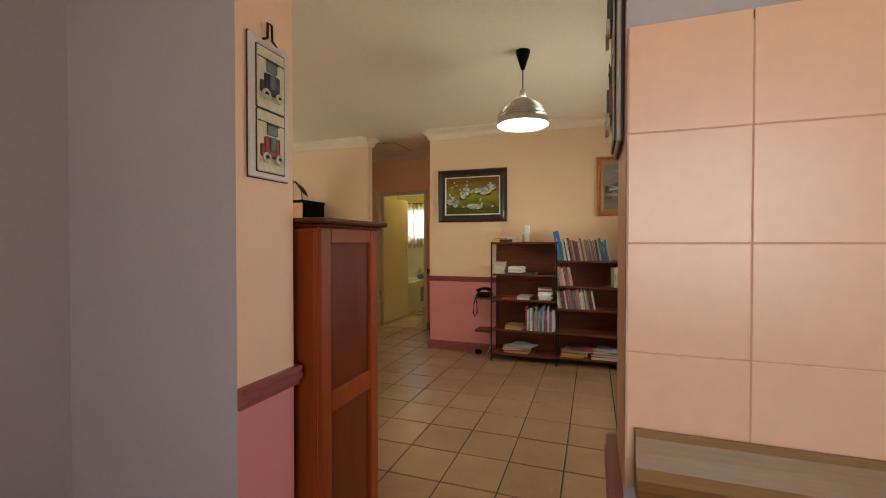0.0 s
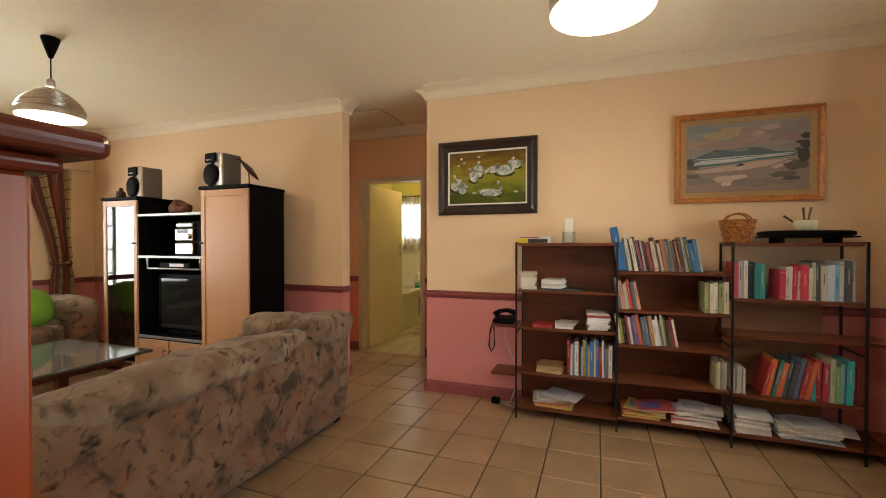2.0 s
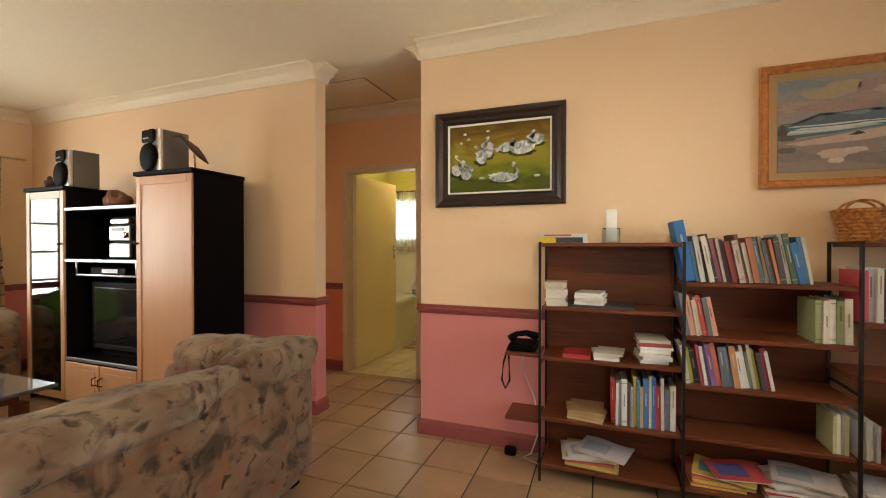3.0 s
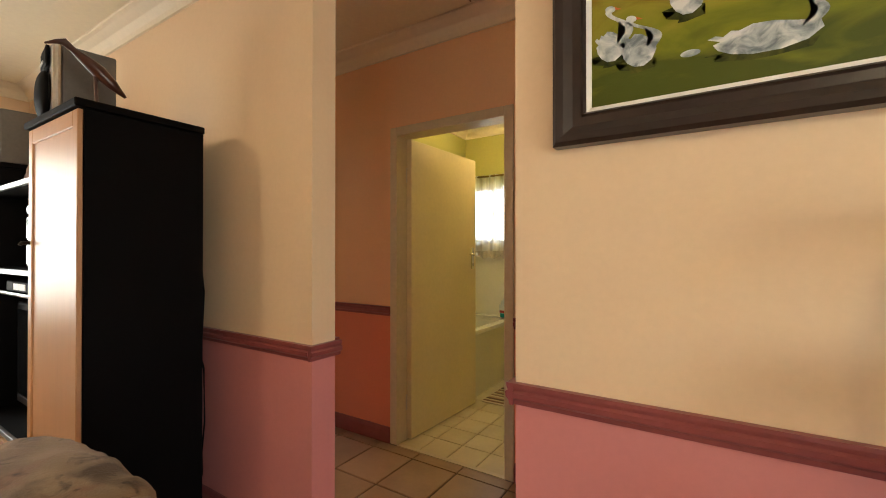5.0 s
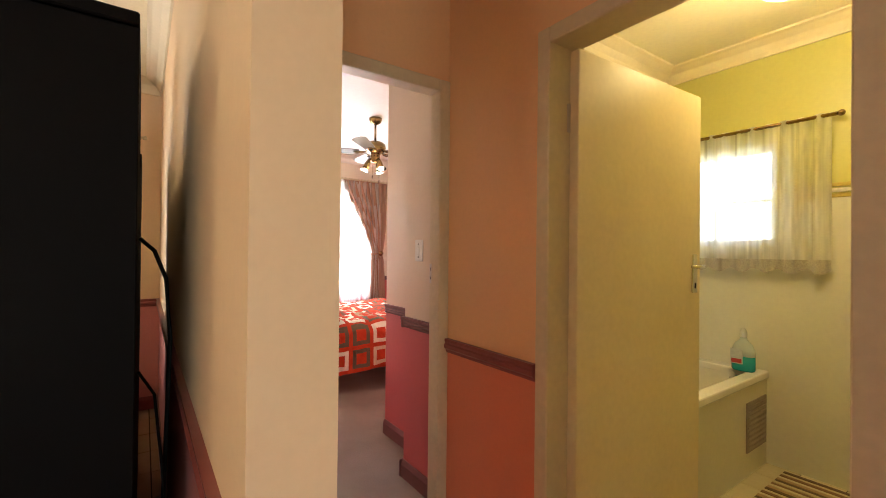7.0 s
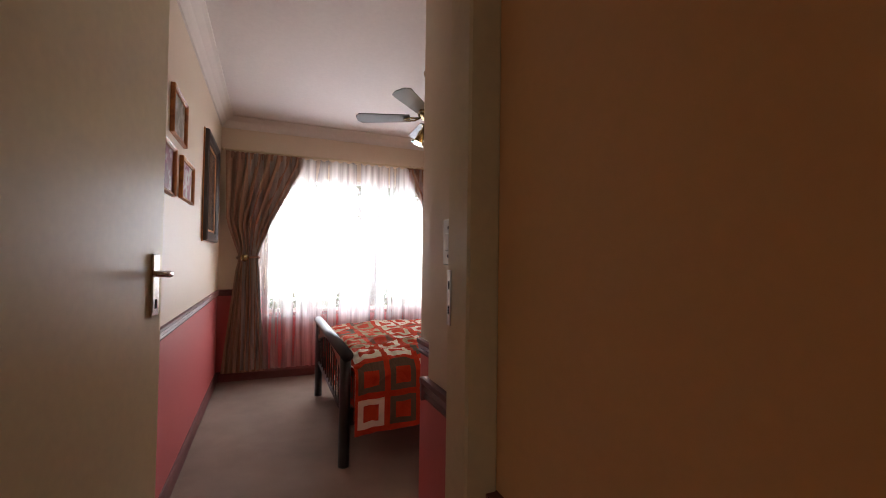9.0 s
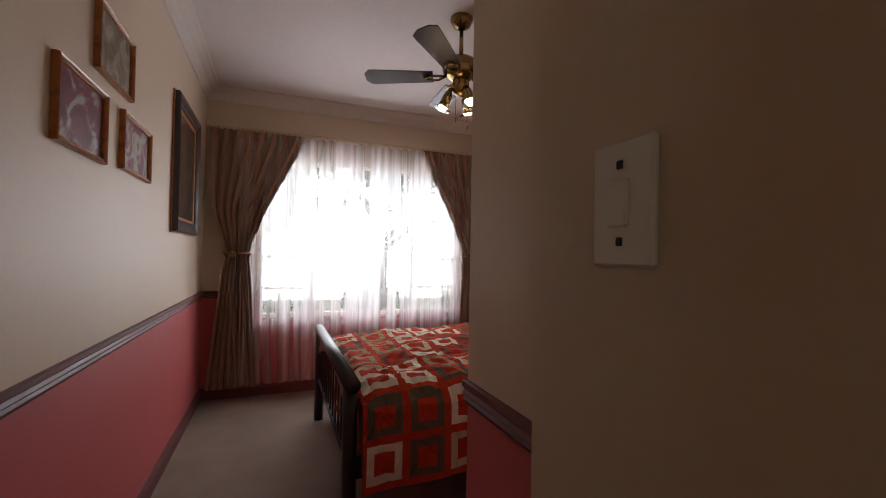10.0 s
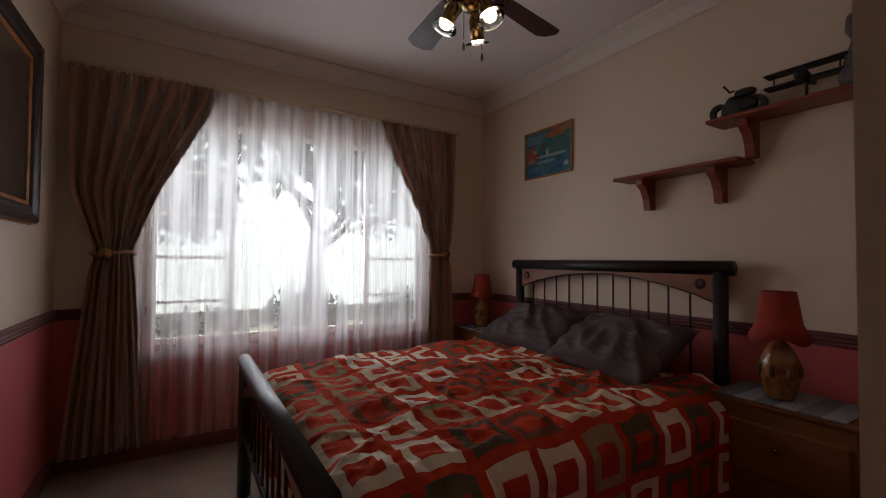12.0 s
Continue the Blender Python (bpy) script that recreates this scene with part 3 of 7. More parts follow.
# bathroom
for p0, p1, o in (((-3.60, 7.90), (-1.2, 7.90), (0, -1)), ((-3.60, 5.99), (-3.60, 7.90), (1, 0)), ((-1.2, 5.99), (-1.2, 7.90), (-1, 0))):
    trims(p0, p1, o, dado=False, skirt=False)


def switch(x, y, z, out, label):
    """A light switch: plate, rocker and two screws on a wall that looks along out (y)."""
    th = thing("light_switch", at(x, y, z), label, "switch")
    s = out
    part("plate", box(-0.036, 0.036, min(0, s * 0.009), max(0, s * 0.009), -0.058, 0.058, 0.003), M["white"], th)
    part("rocker", box(-0.012, 0.012, min(s * 0.009, s * 0.014), max(s * 0.009, s * 0.014), -0.022, 0.022, 0.002), M["white"], th)
    for zz in (0.035, -0.035):
        part("screw", box(-0.004, 0.004, min(s * 0.009, s * 0.011), max(s * 0.009, s * 0.011), zz - 0.004, zz + 0.004, 0.001), M["darkmetal"], th)


switch(-2.06, 5.88, 1.275, -1, "cream plastic light switch on the orange hall wall")
ROOM = BEDROOM
switch(-3.79, 5.99, 1.28, -1, "cream plastic light switch beside the bedroom door")
ROOM = Matrix.Translation((0, 0, 0))
put("ceiling_hatch", box(-2.95, -2.35, 5.2, 5.75, H - 0.012, H - 0.0005, 0.004), M["ceiling"], "ceiling trapdoor panel with a dark gap round it", "hatch", "structure")
put("ceiling_hatch_gap", box(-2.956, -2.344, 5.194, 5.756, H - 0.003, H - 0.0002), plain((0.30, 0.22, 0.14), 0.8), "dark gap round the ceiling trapdoor", "hatch", "structure")


# ---- windows ----
def window(name, axis, w0, w1, plane0, plane1, z0, z1, bays, rows, label):
    """A steel window in an opening: outer frame, mullions, glazing bars and panes. bays: edges; rows: bar heights a bay."""
    th = thing(name, at(0, 0), label, "window")
    th["kind"] = "structure"
    mid = (plane0 + plane1) / 2
    white = M["white"]

    def b(u0, u1, za, zb, d, nm, mat):
        bm = bmesh.new()
        if axis == "y":
            bx(bm, mid - d, mid + d, u0, u1, za, zb)
        else:
            bx(bm, u0, u1, mid - d, mid + d, za, zb)
        ob = wp(nm, bm, mat, th)
        if nm == "pane":
            ob.visible_shadow = False

    t = 0.035
    for u0, u1, za, zb in ((w0, w1, z0, z0 + t), (w0, w1, z1 - t, z1), (w0, w0 + t, z0 + t, z1 - t), (w1 - t, w1, z0 + t, z1 - t)):
        b(u0, u1, za, zb, 0.02, "window_frame", white)
    for u in bays[1:-1]:
        b(u - t / 2, u + t / 2, z0 + t, z1 - t, 0.018, "mullion", white)
    for (u0, u1), zs in zip(zip(bays, bays[1:]), rows):
        for z in zs:
            b(u0 + 0.018, u1 - 0.018, z - 0.011, z + 0.011, 0.012, "glazing_bar", white)
        edges = [z0 + t, *zs, z1 - t]
        for za, zb in zip(edges, edges[1:]):
            b(u0 + 0.02, u1 - 0.02, za + 0.012, zb - 0.012, 0.002, "pane", M["glass"])
    return th


ROOM = BEDROOM
window("window_bedroom", "y", 5.55, 7.42, -7.62, -7.50, 0.66, 2.08, [5.55, 6.0, 6.95, 7.42], [[0.92, 1.2, 1.48, 1.76], [], [0.92, 1.2, 1.48, 1.76]], "white steel window with side casements in small panes")
ROOM = Matrix.Translation((0, 0, 0))
window("window_living_left", "y", 2.0, 4.0, -6.22, -6.10, 0.62, 2.08, [2.0, 2.5, 3.5, 4.0], [[0.9, 1.2, 1.5, 1.8], [], [0.9, 1.2, 1.5, 1.8]], "white steel living room window behind a sheer curtain")
window("window_living_right", "y", 2.3, 4.35, 1.42, 1.54, 0.62, 2.08, [2.3, 2.8, 3.85, 4.35], [[0.9, 1.2, 1.5, 1.8], [], [0.9, 1.2, 1.5, 1.8]], "white steel living room window beside the bookcase")
window("window_bathroom", "x", -3.60, -2.93, 7.90, 8.02, 1.34, 1.95, [-3.60, -3.27, -2.93], [[], [1.62]], "small white steel bathroom window")
window("window_kitchen", "x", 0.0, 1.8, -2.32, -2.2, 0.9, 2.1, [0.0, 0.9, 1.8], [[1.5], [1.5]], "white steel kitchen window")
for nm, b in (("sill", (-7.64, -7.60, 5.50, 7.43, 0.635, 0.659)), ("sill", (-6.10, -6.05, 1.97, 4.03, 0.595, 0.62)), ("sill", (1.37, 1.42, 2.27, 4.38, 0.595, 0.62))):
    put("window_sill", box(*b, 0.005), M["trim"], "maroon painted window sill", "sill", "structure")


# ---- living room ----
def curtain(name, plane, side, rows, mat, label, folds=9, amp=0.03, nu=64, nv=30, thick=0.0):
    """A hanging cloth near the plane x; rows: (z, y0, y1, depth of folds), from the top down."""
    rows = sorted(rows, key=lambda r: -r[0])
    ztop, zbot = rows[0][0], rows[-1][0]

    def fn(u, v):
        z = ztop + (zbot - ztop) * v
        for (za, a0, a1, fa), (zb, b0, b1, fb) in zip(rows, rows[1:]):
            if z >= zb - 1e-6:
                k = 0 if za == zb else (za - z) / (za - zb)
                y0, y1, fd = a0 + (b0 - a0) * k, a1 + (b1 - a1) * k, fa + (fb - fa) * k
                break
        w = math.sin(u * folds * 2 * math.pi + 0.6 * math.sin(3 * v)) + 0.35 * math.sin(u * folds * 4.7 * math.pi + 2)
        w += 0.5 * noise.noise(Vector((u * 9, v * 2.0, plane)))
        return (plane + side * (0.05 + amp * fd * w), y0 + (y1 - y0) * u, z + 0.008 * math.sin(u * folds * 6.3))

    return grid(fn, nu, nv, lambda u, v: (u, v * (ztop - zbot)))


def drape(plane, side, outer, top_in, tie_y, tie_z, z1, z0, mat, label, sign, folds=8):
    """A curtain held back by a tie: from outer to top_in along y, pinched at tie_y."""
    th = thing("curtain", at(plane, outer), label, "curtain")
    o = outer
    rows = [(z1, o, top_in, 0.7), (z1 - 0.1, o, top_in - sign * 0.02, 1.0), (tie_z + 0.35, o + sign * 0.02, tie_y + sign * (abs(top_in - tie_y) * 0.36), 1.0),
            (tie_z + 0.06, tie_y - sign * 0.13, tie_y + sign * 0.07, 0.8), (tie_z, tie_y - sign * 0.11, tie_y + sign * 0.05, 0.6), (tie_z - 0.12, tie_y - sign * 0.14, tie_y + sign * 0.07, 0.9), (z0, o, tie_y + sign * 0.14, 1.1)]
    bm = curtain("", plane, side, rows, None, "", folds, 0.028)
    wp("cloth", bm, mat, th, smooth=True)
    hd = curtain("", plane, side, [(z1 + 0.01, o, top_in, 0.8), (z1 - 0.06, o, top_in, 0.8)], None, "", folds * 2, 0.02, 80, 3)
    wp("heading", hd, mat, th, "gathered curtain heading", True)
    pts = [(plane + side * (0.05 + 0.055 * math.cos(a)), tie_y - sign * 0.03 + 0.10 * math.sin(a), tie_z + 0.01 * math.sin(2 * a)) for a in [i * math.pi / 6 for i in range(13)]]
    wp("tieback", bar(pts, 0.012, 6), mat, th, "cord tie-back", True)
    kn = lathe([(0.001, -0.012), (0.03, -0.012), (0.036, -0.004), (0.03, 0.004), (0.014, 0.006), (0.012, 0.014), (0.001, 0.016)], 0, 0, 16)
    bmesh.ops.transform(kn, matrix=pose(plane + side * 0.13, tie_y - sign * 0.06, tie_z, 0, 90 * side, 0), verts=kn.verts)
    wp("rosette", kn, M["brass"], th, "round metal rosette", True)
    return th


def sheer(plane, side, y0, y1, z0, z1, label, folds=22, mat="sheer"):
    th = thing("sheer_curtain", at(plane, y0), label, "curtain")
    bm = curtain("", plane, side, [(z1, y0, y1, 0.5), (z0, y0, y1, 1.0)], None, "", folds, 0.016, 200, 24)
    wp("cloth", bm, M[mat], th, smooth=True)
    return th


def rail_rod(x, y0, y1, z, axis="y", label="curtain rail", mat=None):
    pts = [(x, y0, z), (x, y1, z)] if axis == "y" else [(y0, x, z), (y1, x, z)]
    th = thing("curtain_rail", at(pts[0][0], pts[0][1], z), label, "curtain rail")
    wp("rod", bar(pts, 0.011, 8), mat or M["brass"], th, smooth=True)
    for p in pts:
        wp("finial", soft(p[0], p[1], p[2], 0.035, 0.035, 0.035, 2.0, 3), mat or M["brass"], th, smooth=True)
    return th


drape(-6.08, 1, 4.58, 4.10, 4.45, 1.05, 2.12, 0.12, M["curtain"], "brown patterned curtain drawn to the side of the window", -1, 6)
sheer(-6.06, 1, 3.86, 4.2, 0.15, 2.1, "white sheer curtain drawn to the side of the living room window", 6)
rail_rod(-6.0, 1.8, 4.75, 2.13, label="thin painted curtain rail above the window", mat=M["frame"])
drape(1.40, -1, 4.60, 3.75, 4.36, 1.09, 2.09, 0.18, M["curtain"], "brown and gold patterned curtain tied back beside the bookcase", -1, 7)
drape(1.40, -1, 2.05, 2.9, 2.3, 1.09, 2.09, 0.18, M["curtain"], "brown and gold patterned curtain tied back", 1, 7)
M["lining"] = material("white_curtain_lining", (0.75, 0.72, 0.68), 0.9, bump=0.2, grain=150, vary=0.08)
ln = thing("curtain_lining", at(1.38, 4.3), "white sheer curtain gathered under the tied-back drape", "curtain")
wp("cloth", curtain("", 1.41, -1, [(1.36, 4.04, 4.26, 0.4), (1.05, 3.98, 4.38, 0.9), (0.14, 3.82, 4.44, 1.2)], None, "", 6, 0.022, 48, 20), M["lining"], ln, smooth=True)
rail_rod(1.33, 1.95, 4.66, 2.10, label="dark metal curtain rail above the window", mat=M["darkmetal"])


def pendant(x, y, label):
    th = thing("pendant_lamp", at(x, y, H), label, "lamp", "pendant lamps of the living room")
    z = 2.095
    wp("ceiling_rose", lathe([(0.002, H - 0.135), (0.012, H - 0.13), (0.035, H - 0.06), (0.05, H - 0.008), (0.05, H - 0.001)], x, y, 20, True), M["black"], th, "black cone ceiling rose", True)
    wp("cord", bar([(x, y, H - 0.13), (x, y, z + 0.24)], 0.004, 6), M["black"], th)
    wp("lamp_holder", lathe([(0.012, z + 0.25), (0.022, z + 0.24), (0.024, z + 0.195)], x, y, 16, True), M["steel"], th, smooth=True)
    prof = []
    for i in range(72):
        k = i / 71
        r = 0.03 + 0.148 * math.sin(k * math.pi / 2) ** 0.9
        zz = z + 0.19 * (1 - k) ** 0.75
        if 0.2 < k < 0.9:
            r += 0.006 * math.sin(k * 62)
        prof.append((r, zz))
    wp("shade", lathe(prof, x, y, 48), M["steel"], th, "ribbed brushed-steel dome shade", True)
    wp("shade_lining", lathe([(max(0.01, r - 0.004), zz - 0.002) for r, zz in prof], x, y, 48), M["shade_in"], th, "white inside of the shade", True)
    wp("bulb", lathe([(0.001, z + 0.03), (0.028, z + 0.04), (0.034, z + 0.07), (0.028, z + 0.11), (0.014, z + 0.15), (0.014, z + 0.19)], x, y, 16), M["bulb"], th, "lit white bulb", True)
    lamp("pendant_glow", "POINT", at(x, y, z + 0.0), 3.6, WARM, radius=0.05)
    return th


pendant(-0.31, 3.06, "ribbed steel dome pendant lamp, lit, over the tiled floor")
pendant(-3.66, 3.18, "ribbed steel dome pendant lamp, lit, over the coffee table")


def panel_face(parent, axis, plane, out, u0, u1, z0, z1, rails, stile, mat, field=None, nm="panel"):
    """Stiles, rails and sunk fields on a face; rails: the heights (z0, z1) of each field."""
    def b(ua, ub, za, zb, d0, d1, name, m, bev=0.003):
        bm = bmesh.new()
        lo, hi = min(plane + out * d0, plane + out * d1), max(plane + out * d0, plane + out * d1)
        if axis == "x":
            bx(bm, lo, hi, ua, ub, za, zb, bev)
        else:
            bx(bm, ua, ub, lo, hi, za, zb, bev)
        wp(name, bm, m, parent)

    b(u0, u0 + stile, z0, z1, 0, 0.02, "stile", mat)
    b(u1 - stile, u1, z0, z1, 0, 0.02, "stile", mat)
    zs = [z0] + [z for f in rails for z in f] + [z1]
    for za, zb in zip(zs[::2], zs[1::2]):
        b(u0 + stile, u1 - stile, za, zb, 0, 0.0195, "rail", mat)
    for za, zb in rails:
        b(u0 + stile, u1 - stile, za, zb, 0, 0.006, nm, field or mat, 0)
    return parent


cup = thing("pine_cupboard", at(-1.15, 1.43), "tall varnished pine cupboard with framed side panels beside the doorway", "cupboard")
wp("body", box(-1.62, -0.70, 1.25, 1.627, 0.06, 1.325, 0.012, 3), M["pine"], cup)
M["pine_field"] = material("varnished_pine_panel", (0.14, 0.024, 0.006), 0.28, spec=0.25, bump=0.03, stretch=(8, 8, 0.5), grain=8, spots=1.5, vary=0.2)
panel_face(cup, "x", -0.70, 1, 1.248, 1.634, 0.06, 1.325, [(0.14, 0.69), (0.76, 1.272)], 0.058, M["pine"], M["pine_field"])
wp("plinth", box(-1.60, -0.71, 1.27, 1.61, 0, 0.06), M["pine"], cup)
M["pine_dark"] = material("dark_varnished_edge", (0.10, 0.018, 0.008), 0.25, spec=0.4, stretch=(6, 0.5, 6), grain=12, vary=0.3)
wp("cornice_board", box(-1.64, -0.668, 1.236, 1.648, 1.325, 1.337, 0.005, 2), M["pine_dark"], cup)
wp("top_board", box(-1.68, -0.648, 1.222, 1.668, 1.337, 1.356, 0.008, 3), M["pine_dark"], cup, "dark edged top board")
wp("knob", soft(-1.15, 1.64, 0.75, 0.03, 0.03, 0.03, 2, 3), M["pine"], cup, smooth=True)

# wall unit with television
UB = 4.74


def tower(x0, x1, z1, front, glass, label):
    th = thing("cabinet", at((x0 + x1) / 2, front), label, "cabinet")
    f, t = front, 0.018
    if not glass:
        wp("body", box(x0, x1, f + 0.02, UB, 0.0, z1 - 0.03, 0.002), M["black"], th)
    else:
        for nm, b in (("side", (x0, x0 + t, f + 0.02, UB, 0, z1 - 0.03)), ("side", (x1 - t, x1, f + 0.02, UB, 0, z1 - 0.03)), ("back", (x0 + t, x1 - t, UB - 0.01, UB, 0, z1 - 0.03)), ("bottom", (x0 + t, x1 - t, f + 0.02, UB - 0.01, 0.05, 0.07))):
            wp(nm, box(*b), M["black"], th)
        for z in (0.5, 0.85, 1.2, 1.45):
            wp("glass_shelf", box(x0 + t, x1 - t, f + 0.05, UB - 0.012, z, z + 0.006), M["glass"], th)
    wp("top", box(x0 - 0.012, x1 + 0.012, f - 0.012, UB, z1 - 0.03, z1, 0.004), M["black"], th)
    dr = wp("door", box(x0 + 0.004, x0 + 0.05, f, f + 0.018, 0.05, z1 - 0.035, 0.003), M["beech"], th, "beech framed door")
    for nm, b in (("stile", (x1 - 0.05, x1 - 0.004, f, f + 0.018, 0.05, z1 - 0.035)), ("rail", (x0 + 0.05, x1 - 0.05, f, f + 0.018, 0.05, 0.11)), ("rail", (x0 + 0.05, x1 - 0.05, f, f + 0.018, z1 - 0.095, z1 - 0.035))):
        part(nm, box(*b, 0.003), M["beech"], dr, loc=inv(dr))
    pn = part("pane" if glass else "panel", box(x0 + 0.05, x1 - 0.05, f + 0.007, f + 0.012, 0.11, z1 - 0.095), M["glass_dark"] if glass else M["beech"], dr, loc=inv(dr))
    hx = x1 - 0.025 if glass else x0 + 0.025
    part("handle", bar([(hx, f, 1.28), (hx, f - 0.025, 1.28), (hx, f - 0.03, 1.27)], 0.008, 8), M["darkmetal"], dr, loc=inv(dr))
    return th


FR = 4.30
tower(-3.69, -3.135, 1.79, FR, False, "tall black cabinet with a beech door in the wall unit")
tower(-5.02, -4.52, 1.735, FR, True, "tall glass-fronted cabinet of the wall unit, beech framed")
mid = thing("television_stand", at(-4.1, 4.5), "open middle section of the wall unit with silver shelf edges", "cabinet")
wp("back_panel", box(-4.52, -3.69, UB - 0.01, UB, 0.38, 1.56), M["black"], mid)
wp("base", box(-4.52, -3.69, FR + 0.02, UB, 0.03, 0.37, 0.002), M["black"], mid)
for x0, x1 in ((-4.515, -4.11), (-4.10, -3.695)):
    d = wp("door", box(x0, x1, FR, FR + 0.018, 0.05, 0.355, 0.003), M["beech"], mid, "beech cupboard door")
    part("door_field", box(x0 + 0.045, x1 - 0.045, FR - 0.003, FR, 0.095, 0.31, 0.001), M["beech"], d, loc=inv(d))
    hx = x1 - 0.03 if x0 < -4.3 else x0 + 0.03
    part("handle", bar([(hx, FR, 0.27), (hx, FR - 0.03, 0.265), (hx, FR - 0.03, 0.215), (hx, FR, 0.21)], 0.005, 6), M["darkmetal"], d, loc=inv(d))
for z in (0.37, 1.14, 1.54):
    sh = wp("shelf", box(-4.52, -3.69, FR + 0.02, UB - 0.01, z, z + 0.02), M["black"], mid)
    part("silver_edge", box(-4.52, -3.69, FR + 0.003, FR + 0.02, z - 0.002, z + 0.022, 0.002), M["dullsteel"], sh, loc=inv(sh))
wp("hanging_bracket", tube(bmesh.new(), [(-4.45, FR + 0.05, 1.14), (-4.45, FR + 0.05, 1.035), (-3.76, FR + 0.05, 1.035), (-3.76, FR + 0.05, 1.14)], 0.009, 6), M["steel"], mid, "silver bracket")
vb = thing("set_top_box", at(-4.0, 4.5, 1.045), "small black set-top box with a bright display", "box")
wp("case", box(-4.3, -3.9, 4.36, 4.6, 1.045, 1.095, 0.004), M["black"], vb)
wp("display", box(-4.16, -3.98, 4.356, 4.36, 1.056, 1.086), plain((0.75, 0.78, 0.8)), vb, "pale lit display")
tv = thing("television", at(-4.1, 4.5, 0.39), "black television set with a glossy reflecting screen", "television")
wp("case", box(-4.40, -3.72, 4.42, 4.70, 0.44, 0.98, 0.015, 2), M["black"], tv)
wp("screen", box(-4.35, -3.77, 4.412, 4.42, 0.50, 0.94, 0.003), M["tv"], tv)
wp("bezel", box(-4.35, -3.77, 4.413, 4.42, 0.455, 0.49, 0.002), M["darkmetal"], tv)
wp("foot", box(-4.3, -3.82, 4.44, 4.66, 0.391, 0.44, 0.01), M["black"], tv)
hf = thing("stereo", at(-4.1, 4.5, 1.162), "silver and black mini stereo system on the shelf", "stereo")
wp("body", box(-4.13, -3.82, 4.42, 4.70, 1.162, 1.49, 0.01, 2), M["black"], hf)
wp("fascia", box(-4.14, -3.90, 4.395, 4.42, 1.17, 1.285, 0.012, 2), M["steel"], hf, "silver cassette fascia")
wp("fascia", box(-4.14, -3.90, 4.395, 4.42, 1.30, 1.42, 0.012, 2), M["steel"], hf, "silver control fascia")
wp("lid", box(-4.12, -3.9, 4.39, 4.5, 1.43, 1.475, 0.012, 2), M["steel"], hf)
wp("display", box(-4.10, -3.97, 4.39, 4.395, 1.375, 1.405), M["tv"], hf)
kb = lathe([(0.026, 0), (0.026, 0.014), (0.02, 0.02), (0.001, 0.02)], 0, 0, 16, False)
bmesh.ops.transform(kb, matrix=pose(-3.94, 4.395, 1.345, 90, 0, 0), verts=kb.verts)
wp("volume_knob", kb, M["chrome"], hf, smooth=True)


def speaker(x, y, z, rz, label):
    th = thing("speaker", at(x, y, z, rz), label, "speaker", "pair of stereo speakers")
    part("cabinet", box(-0.10, 0.10, -0.11, 0.07, 0, 0.30, 0.008, 2), plain((0.11, 0.095, 0.08)), th, "grey cabinet")
    part("baffle", box(-0.105, 0.105, -0.14, -0.11, 0.0, 0.305, 0.012, 2), M["steel"], th, "silver front")
    for zz, r in ((0.11, 0.085), (0.245, 0.045)):
        c = lathe([(0.001, -0.01), (r * 0.3, -0.012), (r * 0.8, 0.006), (r, 0.0), (r * 1.05, -0.012)], 0, 0, 24)
        bmesh.ops.transform(c, matrix=pose(0, -0.145, zz, 90, 0, 0), verts=c.verts)
        part("cone", c, M["black"], th, "black speaker cone", True)
    part("grille", soft(-0.02, -0.15, 0.105, 0.19, 0.06, 0.20, 2.2, 6), M["black"], th, "bulging black grille", True)
    part("tweeter_panel", box(-0.10, 0.055, -0.155, -0.14, 0.215, 0.30, 0.012, 2), M["black"], th, "glossy black tweeter panel")
    # Small steel strip laid on the gloss panel to draw its highlight.
    part("tweeter_highlight", box(-0.07, 0.0, -0.159, -0.155, 0.235, 0.245, 0.001), M["steel"], th)
    return th


speaker(-3.55, 4.47, 1.79, -8, "silver and grey stereo speaker on the tall cabinet")
speaker(-4.62, 4.50, 1.735, -8, "silver and grey stereo speaker on the glass cabinet")
bird = thing("wooden_bird", at(-3.3, 4.36, 1.79), "carved dark wooden bird leaning by the speaker", "carving")
M["carve"] = material("polished_dark_wood", (0.07, 0.022, 0.012), 0.3, vary=0.3, grain=20)
wp("body", tube(bmesh.new(), [(-3.235, 4.235, 1.985), (-3.225, 4.265, 2.0), (-3.22, 4.285, 2.005), (-3.215, 4.31, 1.985), (-3.205, 4.345, 1.955), (-3.195, 4.38, 1.925), (-3.185, 4.42, 1.885), (-3.175, 4.46, 1.845)], [0.003, 0.008, 0.014, 0.011, 0.02, 0.026, 0.02, 0.005], 10), M["carve"], bird, smooth=True)
wp("leg", bar([(-3.2, 4.37, 1.92), (-3.195, 4.375, 1.79)], 0.007, 6), M["carve"], bird)
ves = thing("dark_pot", at(-4.93, 4.42, 1.735), "small dark red ceramic pot with a stopper", "pot")
wp("body", lathe([(0.001, 1.735), (0.04, 1.736), (0.045, 1.78), (0.04, 1.81), (0.02, 1.815), (0.02, 1.835), (0.012, 1.85), (0.001, 1.852)], -4.93, 4.42, 14), M["carve"], ves, smooth=True)
wood = thing("driftwood", at(-4.2, 4.5, 1.562), "rough brown driftwood piece on the upper shelf", "ornament")
wp("lump", soft(-4.16, 4.48, 1.625, 0.26, 0.16, 0.13, 2.0, 9, 0.035, 14, 3), material("driftwood", (0.20, 0.075, 0.035), 0.8, bump=0.6, grain=30, vary=0.4), wood, smooth=True)
cb = thing("cable", at(-3.2, 4.78), "black cables hanging behind the cabinet", "cable")
